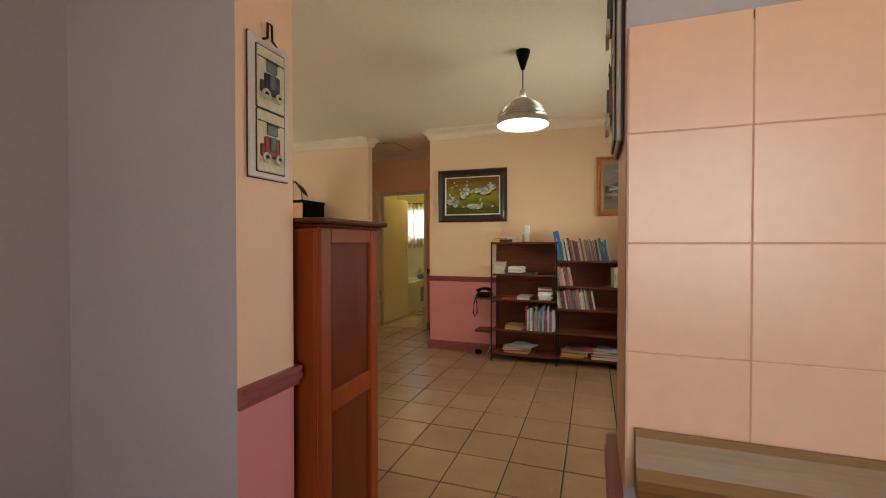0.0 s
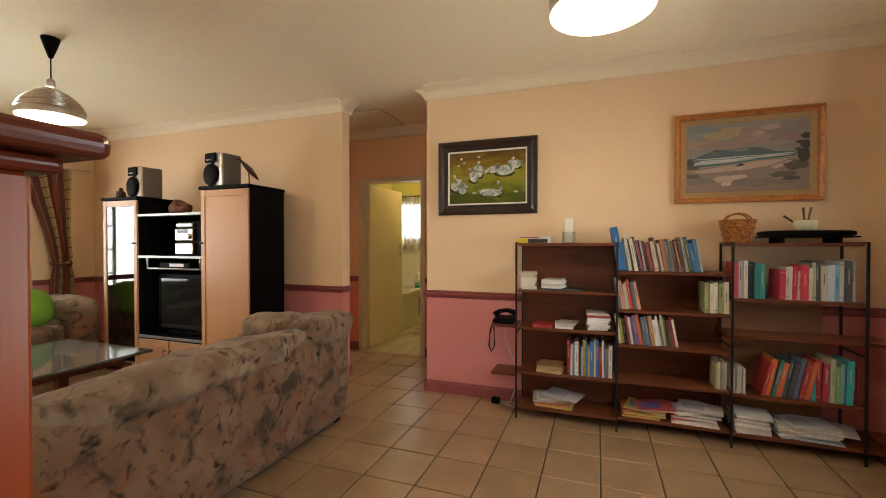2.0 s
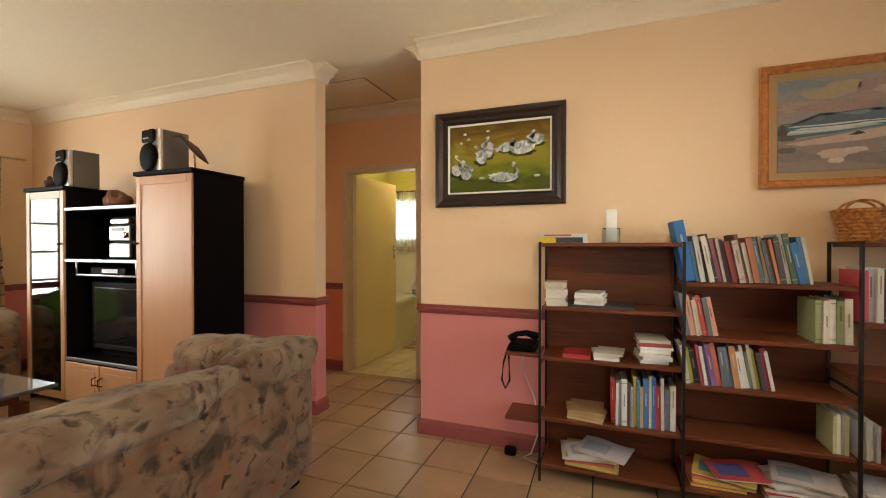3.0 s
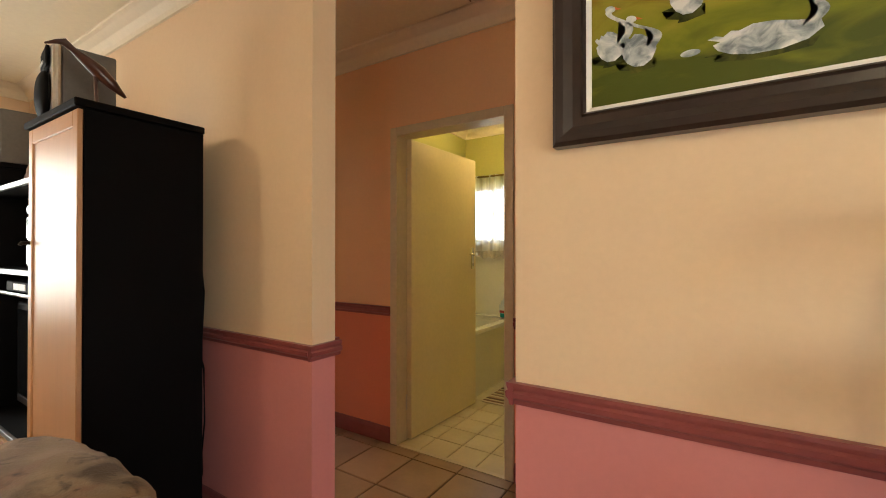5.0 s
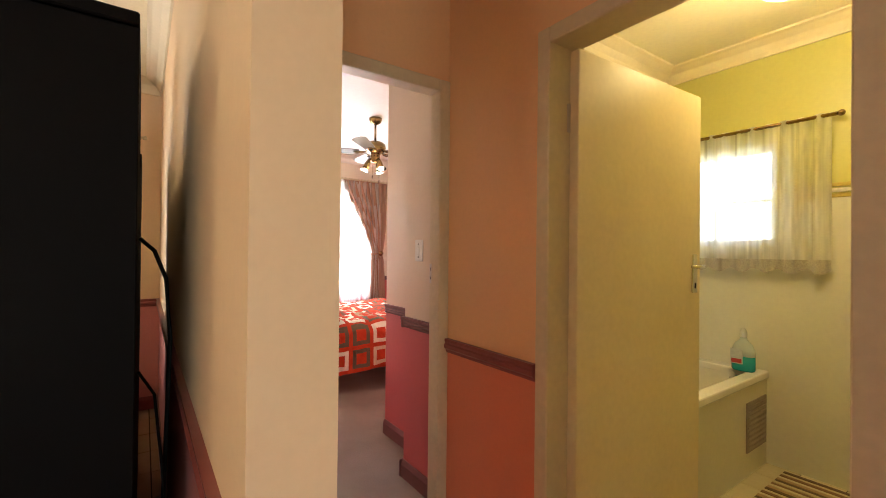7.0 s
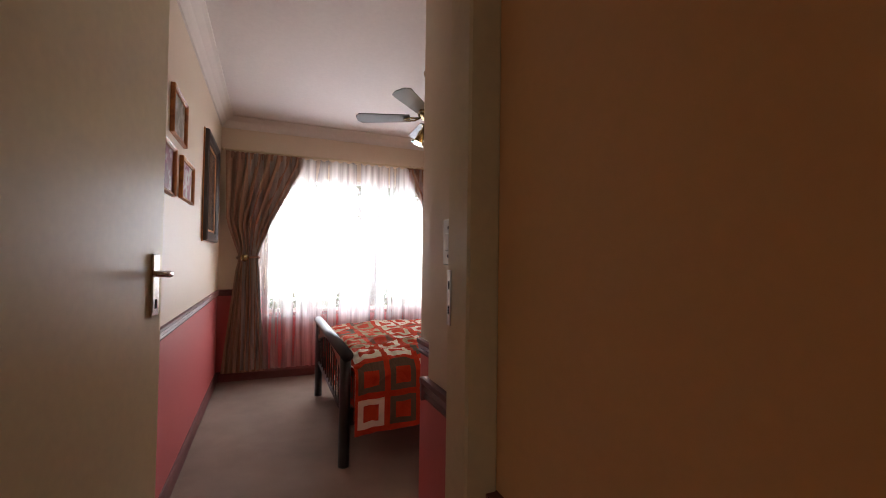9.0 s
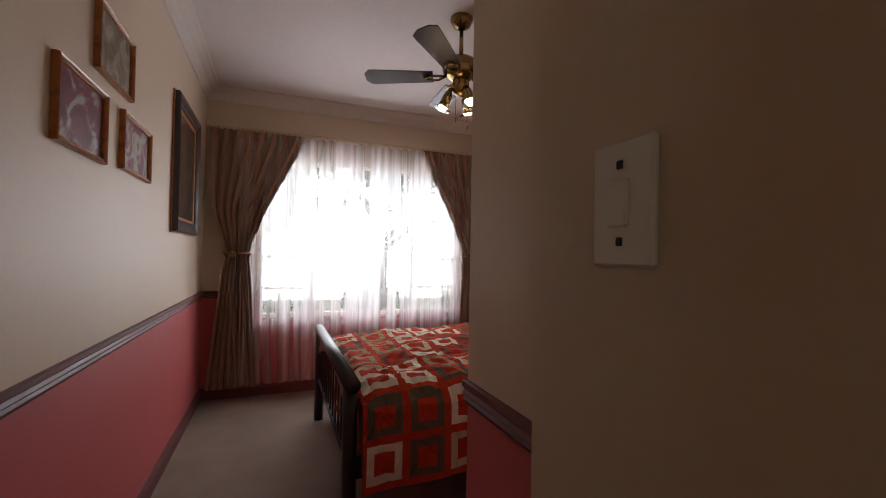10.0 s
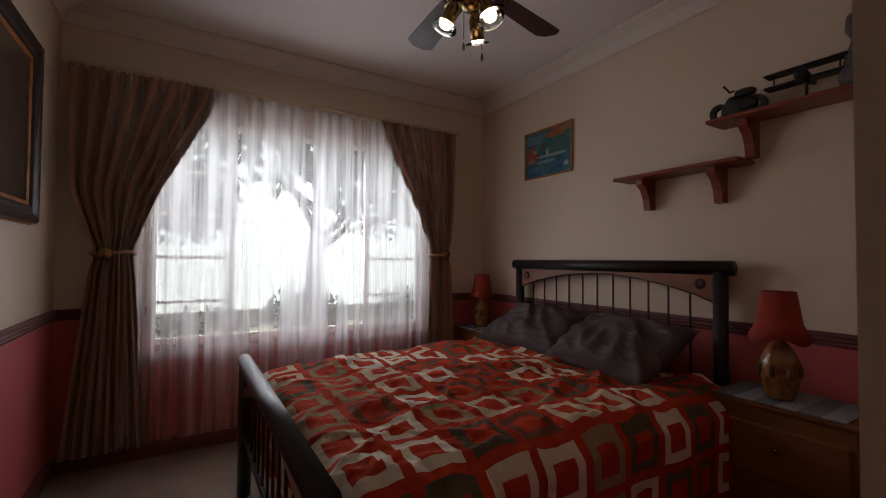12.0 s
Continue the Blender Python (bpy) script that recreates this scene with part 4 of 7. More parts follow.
wp("wire", bar([(-3.32, 4.745, 1.30), (-3.29, 4.775, 1.27), (-3.27, 4.80, 1.2), (-3.26, 4.81, 1.05), (-3.28, 4.80, 0.6), (-3.27, 4.81, 0.2), (-3.35, 4.80, 0.01)], 0.005, 6), M["black"], cb, smooth=True)
wp("wire", bar([(-3.36, 4.745, 0.95), (-3.31, 4.78, 0.90), (-3.24, 4.80, 0.7), (-3.25, 4.81, 0.45), (-3.3, 4.80, 0.01)], 0.004, 6), M["black"], cb, smooth=True)

# sofas
def settee(m, length, label, near_arm=True, cloth="sofa"):
    """A two-seat sofa: its back stands along local x = 0, its seat towards -x, its length along y."""
    th = thing("sofa", m, label, "sofa")
    part("back", soft(-0.11, length / 2, 0.385, 0.21, length - 0.04, 0.68, 12, 10, 0.008, 3, 1), M[cloth], th, "floral velour back", True)
    half = (length - 0.5) / 2
    for i in range(2):
        y0 = 0.25 + i * half
        rx, rc, rw, rl, rz, rh = ((-0.10, 0.77, 0.25, 1.52, 0.675, 0.18), (-0.10, 1.73, 0.27, 0.50, 0.70, 0.20))[i]
        part("back_roll", soft(rx, rc * length / 1.96, rz, rw, rl * length / 1.96, rh, 3.0, 10, 0.022, 11, i * 5 + 1), M["sofa_top"], th, "paler padded top roll", True)
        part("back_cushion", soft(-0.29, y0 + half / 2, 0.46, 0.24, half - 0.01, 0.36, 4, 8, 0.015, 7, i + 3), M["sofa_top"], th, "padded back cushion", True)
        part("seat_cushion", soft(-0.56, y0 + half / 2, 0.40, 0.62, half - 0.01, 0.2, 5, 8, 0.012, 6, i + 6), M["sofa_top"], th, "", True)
    part("base", box(-0.85, -0.2, 0.06, length - 0.06, 0.05, 0.3, 0.02), M[cloth], th)
    for i, y in enumerate((0.13, length - 0.13)):
        part("arm", soft(-0.47, y, 0.33, 0.86, 0.24, 0.58, 8, 8, 0.008, 4, i), M[cloth], th, "", True)
        part("arm_roll", soft(-0.52, y + 0.05 * i, 0.625, 0.80, 0.32, 0.25, 2.6, 12, 0.020, 11, i + 2), M["sofa_top"], th, "paler padded arm roll", True)
    for x in (-0.8, -0.1):
        for y in (0.1, length - 0.1):
            part("foot", box(x - 0.03, x + 0.03, y - 0.03, y + 0.03, 0, 0.06), M["black"], th)
    return th


settee(at(-2.0, 2.18), 1.96, "two-seat sofa in worn brown floral velour, its back to the room")
settee(at(-5.97, 4.32, 0, 180), 1.9, "two-seat sofa in brown velour under the window")
cu = thing("green_cushion", at(-5.45, 3.8, 0.5), "bright green scatter cushion on the sofa", "cushion")
wp("cover", soft(-5.36, 3.82, 0.66, 0.20, 0.46, 0.38, 2.8, 8, 0.008, 6, 2, Euler((0, radians(-22), 0)).to_matrix()), material("green_cotton", (0.13, 0.28, 0.02), 0.85, bump=0.2, grain=200), cu, smooth=True)
ct = thing("coffee_table", at(-4.1, 3.3), "low dark coffee table with a glossy glass top", "table")
wp("top", box(-4.62, -3.58, 2.75, 3.78, 0.43, 0.452, 0.006, 2), material("glazed_table_top", (0.10, 0.10, 0.09), 0.06, vary=0.3, spots=6), ct, "glass-covered dark top")
wp("apron", box(-4.5, -3.72, 2.88, 3.66, 0.36, 0.43), M["shelfwood"], ct)
for x in (-4.5, -3.72):
    for y in (2.88, 3.66):
        wp("leg", box(x - 0.035, x + 0.035, y - 0.035, y + 0.035, 0, 0.36, 0.005), M["shelfwood"], ct)


# bookcase
RNG = random.Random(11)
PAL = [(0.42, 0.03, 0.03), (0.03, 0.10, 0.16), (0.02, 0.22, 0.22), (0.55, 0.50, 0.40), (0.05, 0.04, 0.05), (0.5, 0.16, 0.03), (0.12, 0.05, 0.09), (0.6, 0.58, 0.52),
       (0.06, 0.12, 0.05), (0.25, 0.06, 0.05), (0.35, 0.27, 0.12), (0.16, 0.20, 0.24)]


def book(x, y, z, t, h, d, lean, color, label, flat=False, rz=0.0):
    """A book: upright with its spine to the room, leaning by degrees, or lying flat."""
    m = pose(x, y, z, 0, 0, rz) if flat else pose(x, y, z, 0, lean, rz)
    th = thing("book", m, label, "book")
    c = plain(color, 0.6)
    if flat:
        bm = bmesh.new()
        for b in ((0, h, 0, d, 0, 0.0025), (0, h, 0, d, t - 0.0025, t), (0, h, 0, 0.003, 0.0025, t - 0.0025)):
            bx(bm, *b)
        part("cover", bm, c, th)
        part("pages", box(0.004, h - 0.004, 0.003, d - 0.004, 0.0025, t - 0.0025), M["paper"], th)
    else:
        bm = bmesh.new()
        for b in ((0, 0.0025, 0, d, 0, h), (t - 0.0025, t, 0, d, 0, h), (0.0025, t - 0.0025, 0, 0.003, 0, h)):
            bx(bm, *b)
        part("cover", bm, c, th)
        part("pages", box(0.0025, t - 0.0025, 0.003, d - 0.004, 0.004, h - 0.005), M["paper"], th)
        if t > 0.017:
            w = (0.55, 0.5, 0.4) if sum(color) < 0.8 else (0.09, 0.06, 0.05)
            a = RNG.uniform(0.35, 0.55) * h
            for zb in (0.08, 0.9) if RNG.random() < 0.3 else ():
                part("spine_band", box(0.0, t, -0.0009, 0, h * zb, h * zb + 0.005), plain(tuple(0.35 * q + 0.45 * v for q, v in zip(w, color)), 0.5), th)
            if RNG.random() < 0.65:
                part("spine_title", box(t * 0.4, t * 0.6, -0.0012, 0, a, a + h * RNG.uniform(0.25, 0.4)), plain(tuple(0.6 * q + 0.3 * v for q, v in zip(w, color)), 0.5), th)
    return th


def upright(x0, x1, z, h0, h1, t0, t1, lean=0.0, d=0.17, colors=None, first=None):
    """A row of standing books from x0 to x1 on a shelf at z."""
    x, i = x0, 0
    while x < x1 - 0.008:
        t, h = RNG.uniform(t0, t1), RNG.uniform(h0, h1)
        c = (colors or PAL)[(i if colors else RNG.randrange(len(PAL))) % len(colors or PAL)]
        if first and i == 0:
            t, h, c = first
        shade = "dark" if max(c) < 0.1 else "red" if c[0] > 2 * c[1] and c[0] > 0.2 and c[1] < 0.1 else "orange" if c[0] > 2 * c[2] and c[0] > 0.3 else "pale" if min(c) > 0.3 else "blue-green" if c[2] > c[0] else "brown"
        l = lean + RNG.uniform(-1.5, 1.5)
        if lean == 0:
            l = RNG.uniform(-0.8, 0.8)
        book(x + (0 if l <= 0 else 0), 4.57 + RNG.uniform(0, 0.03), z + (abs(math.sin(radians(l))) * t if l > 0 else 0), t, h, d, l, c, f"{shade} covered book standing on the shelf" if abs(l) < 4 else f"{shade} covered book leaning on the shelf")
        x += t / max(0.5, math.cos(radians(l))) + 0.0012
        i += 1


def pile(x, z, n, w, d, colors=None, t=0.018):
    zz = z
    for i in range(n):
        k = RNG.uniform(0.7, 1.3) * t
        c = (colors or PAL)[RNG.randrange(len(colors or PAL))]
        book(x + RNG.uniform(-0.01, 0.01), 4.57 + RNG.uniform(0, 0.02), zz, k, w * RNG.uniform(0.88, 1.0), d, 0, c, "book lying flat in a pile on the shelf", True, RNG.uniform(-9, 9))
        zz += k + 0.001


bc = thing("bookcase", at(0.13, 4.7), "three-bay dark wooden bookcase on thin black metal uprights, part filled", "bookcase")
POSTS = (-0.876, -0.195, 0.47, 1.125)
for i, x in enumerate(POSTS):
    zt = (1.285, 1.285, 1.285, 1.285)[i]
    for y in (4.545, 4.825):
        wp("upright", box(x - 0.007, x + 0.007, y - 0.007, y + 0.007, 0, zt, 0.002), M["darkmetal"], bc)
    for z in (0.06, 0.62, zt - 0.01):
        wp("crossbar", box(x - 0.005, x + 0.005, 4.552, 4.818, z, z + 0.01), M["darkmetal"], bc)
SHELVES = [(-0.876, -0.195, (0.09, 0.345, 0.67, 0.94, 1.28)), (-0.195, 0.47, (0.10, 0.35, 0.595, 0.83, 1.09)), (0.47, 1.125, (0.09, 0.335, 0.935, 1.28))]
for x0, x1, zs in SHELVES:
    for z in zs:
        ext = 0.15 if x1 > 1 and z == 0.09 else 0
        wp("shelf", box(x0 + 0.008, x1 - 0.008 + ext, 4.552, 4.818, z - 0.02, z, 0.003), M["shelfwood"], bc)
wp("shelf", box(0.44, 1.27, 4.552, 4.80, 0.685, 0.705, 0.003), M["shelfwood"], bc, "loose shelf board that sticks out to the side")
for x0, x1, z0, z1 in ((-0.868, -0.203, 0.09, 1.27), (-0.187, 0.462, 0.10, 1.07)):
    wp("back_panel", box(x0, x1, 4.832, 4.84, z0, z1), M["shelfwood"], bc, "thin brown back panel")
wp("back_panel", box(0.478, 1.03, 4.832, 4.84, 0.09, 0.925), material("pale_hardboard", (0.30, 0.14, 0.06), 0.6, vary=0.12), bc, "thin tan back panel")
for z in (0.31, 0.67):
    wp("phone_shelf", box(-1.075, -0.884, 4.58, 4.80, z - 0.018, z, 0.003), M["shelfwood"], bc, "small side shelf")
WHITES = [(0.7, 0.68, 0.62), (0.55, 0.5, 0.42), (0.75, 0.73, 0.7), (0.3, 0.05, 0.05)]
pile(-0.855, 0.94, 6, 0.12, 0.17, [(0.5, 0.42, 0.3), (0.3, 0.2, 0.1), (0.6, 0.55, 0.45)], 0.022)
pile(-0.70, 0.955, 4, 0.145, 0.18, WHITES, 0.017)
book(-0.72, 4.565, 0.94, 0.014, 0.31, 0.2, 0, (0.03, 0.03, 0.03), "black ring-bound notebook lying flat under books", True)
book(-0.76, 4.57, 0.67, 0.02, 0.14, 0.17, 0, (0.4, 0.03, 0.03), "red paperback lying flat on the shelf", True)
pile(-0.60, 0.67, 3, 0.14, 0.17, WHITES, 0.012)
pile(-0.38, 0.67, 7, 0.15, 0.2, WHITES, 0.016)
pile(-0.74, 0.345, 3, 0.2, 0.19, [(0.35, 0.22, 0.1), (0.45, 0.33, 0.15)], 0.012)
upright(-0.52, -0.215, 0.345, 0.2, 0.265, 0.012, 0.026, 0.0, 0.18, [(0.4, 0.03, 0.03), (0.55, 0.53, 0.48), (0.16, 0.2, 0.24), (0.6, 0.58, 0.52), (0.05, 0.09, 0.14), (0.28, 0.24, 0.2), (0.6, 0.42, 0.05), (0.03, 0.2, 0.35), (0.5, 0.3, 0.12), (0.05, 0.15, 0.4), (0.6, 0.55, 0.2), (0.04, 0.12, 0.4)])
upright(-0.185, 0.32, 1.09, 0.19, 0.235, 0.012, 0.024, -11, 0.18, [(0.03, 0.12, 0.3), (0.05, 0.13, 0.2), (0.5, 0.47, 0.38), (0.02, 0.02, 0.025), (0.6, 0.54, 0.42), (0.03, 0.025, 0.03), (0.30, 0.10, 0.14), (0.36, 0.30, 0.24), (0.09, 0.06, 0.10), (0.25, 0.05, 0.05), (0.42, 0.36, 0.28), (0.16, 0.06, 0.05), (0.45, 0.40, 0.33), (0.33, 0.12, 0.05), (0.08, 0.13, 0.14), (0.40, 0.30, 0.20), (0.12, 0.14, 0.18), (0.38, 0.12, 0.04), (0.05, 0.04, 0.04), (0.5, 0.46, 0.4), (0.05, 0.09, 0.05)], (0.045, 0.30, (0.02, 0.13, 0.33)))
upright(-0.18, -0.04, 0.83, 0.17, 0.21, 0.012, 0.024, -10, 0.17, [(0.12, 0.14, 0.15), (0.6, 0.3, 0.2), (0.5, 0.45, 0.35), (0.6, 0.55, 0.4), (0.45, 0.04, 0.03)])
upright(0.33, 0.45, 0.83, 0.19, 0.205, 0.022, 0.04, 0, 0.19, [(0.3, 0.34, 0.16), (0.6, 0.55, 0.42), (0.7, 0.67, 0.58)])
upright(-0.18, 0.19, 0.595, 0.17, 0.215, 0.012, 0.026, -9, 0.17, [(0.5, 0.48, 0.4), (0.35, 0.36, 0.04), (0.05, 0.05, 0.06), (0.3, 0.03, 0.05), (0.6, 0.58, 0.5), (0.08, 0.1, 0.2), (0.2, 0.1, 0.25), (0.5, 0.12, 0.05), (0.1, 0.12, 0.16), (0.15, 0.24, 0.35), (0.4, 0.2, 0.08), (0.65, 0.63, 0.58), (0.6, 0.58, 0.5), (0.2, 0.28, 0.2)])
upright(0.39, 0.455, 0.35, 0.16, 0.18, 0.009, 0.016, 0, 0.16, [(0.4, 0.4, 0.2), (0.65, 0.63, 0.55), (0.3, 0.3, 0.28)])
upright(0.485, 0.56, 0.335, 0.15, 0.18, 0.009, 0.016, 0, 0.16, [(0.6, 0.58, 0.52), (0.35, 0.36, 0.34), (0.5, 0.5, 0.42)])
upright(0.485, 0.66, 0.935, 0.2, 0.24, 0.014, 0.034, 0, 0.18, [(0.5, 0.06, 0.08), (0.45, 0.55, 0.6), (0.6, 0.58, 0.5), (0.03, 0.05, 0.06), (0.02, 0.2, 0.19), (0.03, 0.28, 0.27), (0.4, 0.55, 0.45)])
upright(0.72, 0.83, 0.935, 0.17, 0.22, 0.014, 0.034, 2, 0.18, [(0.5, 0.03, 0.06), (0.6, 0.56, 0.5), (0.62, 0.6, 0.55)])
upright(0.83, 1.09, 0.935, 0.19, 0.25, 0.016, 0.034, 0, 0.18, [(0.55, 0.04, 0.06), (0.6, 0.62, 0.6), (0.4, 0.44, 0.3), (0.08, 0.1, 0.1), (0.55, 0.5, 0.42), (0.5, 0.6, 0.7), (0.2, 0.4, 0.6), (0.6, 0.6, 0.6), (0.05, 0.06, 0.07), (0.68, 0.67, 0.62)])
upright(0.63, 0.86, 0.335, 0.2, 0.25, 0.018, 0.032, 12, 0.18, [(0.35, 0.03, 0.03), (0.6, 0.14, 0.03), (0.04, 0.16, 0.16), (0.55, 0.12, 0.03), (0.05, 0.1, 0.12), (0.05, 0.05, 0.06), (0.1, 0.15, 0.25)])
upright(0.885, 1.09, 0.335, 0.2, 0.26, 0.018, 0.04, 1, 0.18, [(0.02, 0.35, 0.38), (0.3, 0.02, 0.03), (0.32, 0.02, 0.03), (0.4, 0.45, 0.3), (0.15, 0.35, 0.12), (0.25, 0.4, 0.5)])
MAGS = [(0.62, 0.58, 0.55), (0.45, 0.1, 0.05), (0.5, 0.4, 0.1), (0.6, 0.6, 0.6), (0.35, 0.04, 0.04)]
pile(-0.75, 0.09, 5, 0.27, 0.21, MAGS, 0.009)
pile(-0.15, 0.10, 5, 0.26, 0.21, [(0.55, 0.4, 0.06), (0.5, 0.1, 0.08), (0.6, 0.5, 0.2)], 0.008)
pile(0.15, 0.10, 6, 0.27, 0.2, [(0.7, 0.68, 0.66), (0.65, 0.6, 0.58), (0.5, 0.05, 0.05)], 0.009)
pile(0.50, 0.09, 8, 0.19, 0.2, WHITES[:3], 0.013)
pile(0.73, 0.09, 8, 0.31, 0.21, [(0.6, 0.6, 0.55), (0.3, 0.3, 0.32), (0.65, 0.64, 0.6), (0.4, 0.45, 0.5)], 0.008)


def magazine(x, y, z, rz, color, label):
    """A limp magazine lying askew: sagging cover, page block, picture and title bar on its cover."""
    th = thing("magazine", pose(x, y, z, 0, 0, rz), label, "magazine", "magazines on the bottom shelves")
    w, h = 0.20, 0.26
    bm = grid(lambda u, v: (h * u - h / 2, w * v - w / 2, 0.007 + 0.010 * math.sin(u * 3.0 + rz) ** 2 * v), 10, 6, lambda u, v: (u, v))
    part("cover", bm, plain(color, 0.35), th, smooth=True)
    part("page_block", box(-h / 2 + 0.002, h / 2 - 0.002, -w / 2 + 0.002, w / 2 - 0.002, 0, 0.0055, 0.001), M["paper"], th)
    part("cover_picture", grid(lambda u, v: (h * (0.1 + 0.5 * u) - h / 2, w * (0.2 + 0.55 * v) - w / 2, 0.0085 + 0.010 * math.sin((0.1 + 0.5 * u) * 3.0 + rz) ** 2 * (0.2 + 0.55 * v)), 8, 5, lambda u, v: (u, v)), plain(tuple(0.5 * c + 0.08 for c in color[::-1]), 0.35), th)


for mx_, my_, mz_, mr_, mc_, ml_ in ((-0.62, 4.67, 0.145, 12, (0.62, 0.60, 0.58), "white and grey magazine lying askew on a pile"), (-0.55, 4.66, 0.165, -18, (0.55, 0.50, 0.50), "pale magazine fanned over others"),
                                     (0.0, 4.67, 0.148, -14, (0.55, 0.38, 0.05), "yellow glossy magazine on a pile"), (0.06, 4.66, 0.165, 9, (0.45, 0.06, 0.06), "red glossy magazine lying askew"),
                                     (0.26, 4.67, 0.165, 22, (0.66, 0.65, 0.63), "crumpled white papers on a pile"), (0.32, 4.66, 0.185, -12, (0.62, 0.55, 0.52), "pale magazine lying open on papers"),
                                     (0.90, 4.67, 0.165, 10, (0.60, 0.60, 0.58), "grey magazine lying askew on a pile"), (1.0, 4.67, 0.15, -16, (0.35, 0.38, 0.42), "blue-grey magazine fanned on a pile")):
    magazine(mx_, my_, mz_, mr_, mc_, ml_)
carton = thing("carton", at(-0.78, 4.68, 1.28), "small printed cardboard box in yellow, black and white", "box")
wp("box", box(-0.885, -0.64, 4.60, 4.76, 1.28, 1.33, 0.002), plain((0.6, 0.58, 0.55)), carton)
wp("yellow_band", box(-0.884, -0.80, 4.5985, 4.6, 1.281, 1.315), plain((0.6, 0.45, 0.03)), carton)
wp("black_band", box(-0.80, -0.66, 4.5985, 4.6, 1.281, 1.31), plain((0.02, 0.02, 0.02)), carton)
wp("red_bar", box(-0.86, -0.72, 4.5985, 4.6, 1.317, 1.326), plain((0.4, 0.05, 0.05)), carton)
bottle = thing("white_carton", at(-0.52, 4.70, 1.28), "small upright white carton in a glass stand", "box")
wp("carton", box(-0.545, -0.49, 4.68, 4.73, 1.285, 1.46, 0.003), M["white"], bottle)
wp("glass", box(-0.562, -0.474, 4.66, 4.75, 1.28, 1.36, 0.002), M["glass"], bottle)
bk = thing("wicker_basket", at(0.55, 4.69, 1.28), "small round woven wicker basket with a handle", "basket")
for i in range(9):
    k = i / 8
    z = 1.285 + 0.012 * 1.35 * i
    r = 0.072 + 0.03 * k
    wp("weave_band", lathe([(r - 0.004, z), (r + 0.004, z + 0.004), (r + 0.004, z + 0.012), (r - 0.004, z + 0.016)], 0.53, 4.69, 28), M["wicker"], bk, smooth=True)
wp("bottom", lathe([(0.001, 1.282), (0.07, 1.282), (0.07, 1.288), (0.001, 1.288)], 0.53, 4.69, 24), M["wicker"], bk)
for dy in (-0.03, 0.03):
    wp("handle", bar([(0.53 + 0.07 * math.cos(a), 4.69 + dy, 1.42 + 0.05 * math.sin(a)) for a in [i * math.pi / 10 for i in range(11)]], 0.006, 6), M["wicker"], bk, smooth=True)
tray = thing("black_tray", at(0.88, 4.69, 1.28), "flat black tray on short feet on top of the bookcase", "tray")
wp("dish", soft(0.88, 4.69, 1.338, 0.46, 0.24, 0.04, 5, 7), M["black"], tray, smooth=True)
for x in (0.74, 1.02):
    wp("foot", box(x - 0.012, x + 0.012, 4.6, 4.78, 1.28, 1.322), M["black"], tray)
wp("rim_board", box(0.65, 1.12, 4.6, 4.78, 1.312, 1.322, 0.003), M["black"], tray)
bowl = thing("cream_bowl", at(0.9, 4.69, 1.355), "cream ceramic bowl with brushes standing in it", "bowl")
wp("bowl", lathe([(0.001, 1.356), (0.05, 1.357), (0.058, 1.38), (0.062, 1.42), (0.058, 1.42), (0.053, 1.385), (0.001, 1.365)], 0.885, 4.69, 24), material("cream_glaze", (0.62, 0.6, 0.40), 0.3, vary=0.1), bowl, smooth=True)
for dx, a in ((-0.05, -0.06), (0.0, -0.01), (0.025, 0.005)):
    wp("brush", bar([(0.885 + dx * 0.3, 4.69, 1.375), (0.885 + dx + a, 4.69, 1.47 + (0.03 if dx >= 0 else -0.02))], [0.004, 0.007], 6), M["carve"], bowl)
ph = thing("telephone", at(-0.98, 4.68, 0.67), "black desk telephone with a hanging coiled cord", "telephone")
wp("base", box(-1.06, -0.91, 4.60, 4.77, 0.67, 0.715, 0.012, 2), M["black"], ph)
wp("handset", tube(bmesh.new(), [(-1.05, 4.62, 0.735), (-1.02, 4.65, 0.76), (-0.97, 4.68, 0.765), (-0.92, 4.72, 0.74)], [0.026, 0.016, 0.016, 0.026], 10), M["black"], ph, smooth=True)
wp("cord", bar([(-1.06, 4.62, 0.70), (-1.09, 4.62, 0.60), (-1.10, 4.62, 0.50), (-1.08, 4.62, 0.45), (-1.055, 4.62, 0.5), (-1.06, 4.62, 0.64)], 0.006, 6), M["black"], ph, "coiled black cord", True)
wp("line", bar([(-1.0, 4.76, 0.68), (-1.02, 4.84, 0.5), (-0.95, 4.83, 0.35), (-0.9, 4.75, 0.2), (-0.95, 4.72, 0.05), (-1.0, 4.74, 0.012), (-0.9, 4.7, 0.008)], 0.004, 6), plain((0.5, 0.48, 0.45)), ph, "grey telephone line", True)
plug = thing("power_adapter", at(-1.08, 4.80, 0.0), "black power adapter lying on the floor by the bookcase", "adapter")
wp("body", soft(-1.08, 4.77, 0.025, 0.07, 0.05, 0.05, 5, 4), M["black"], plug, smooth=True)
pir = thing("motion_detector", at(1.37, 4.8, 2.44), "small white motion detector in the room corner", "sensor")
wp("head", soft(1.35, 4.79, 2.455, 0.07, 0.06, 0.09, 4, 5), M["white"], pir, smooth=True)
wp("bracket", box(1.38, 1.42, 4.8, 4.83, 2.44, 2.47, 0.003), M["white"], pir)


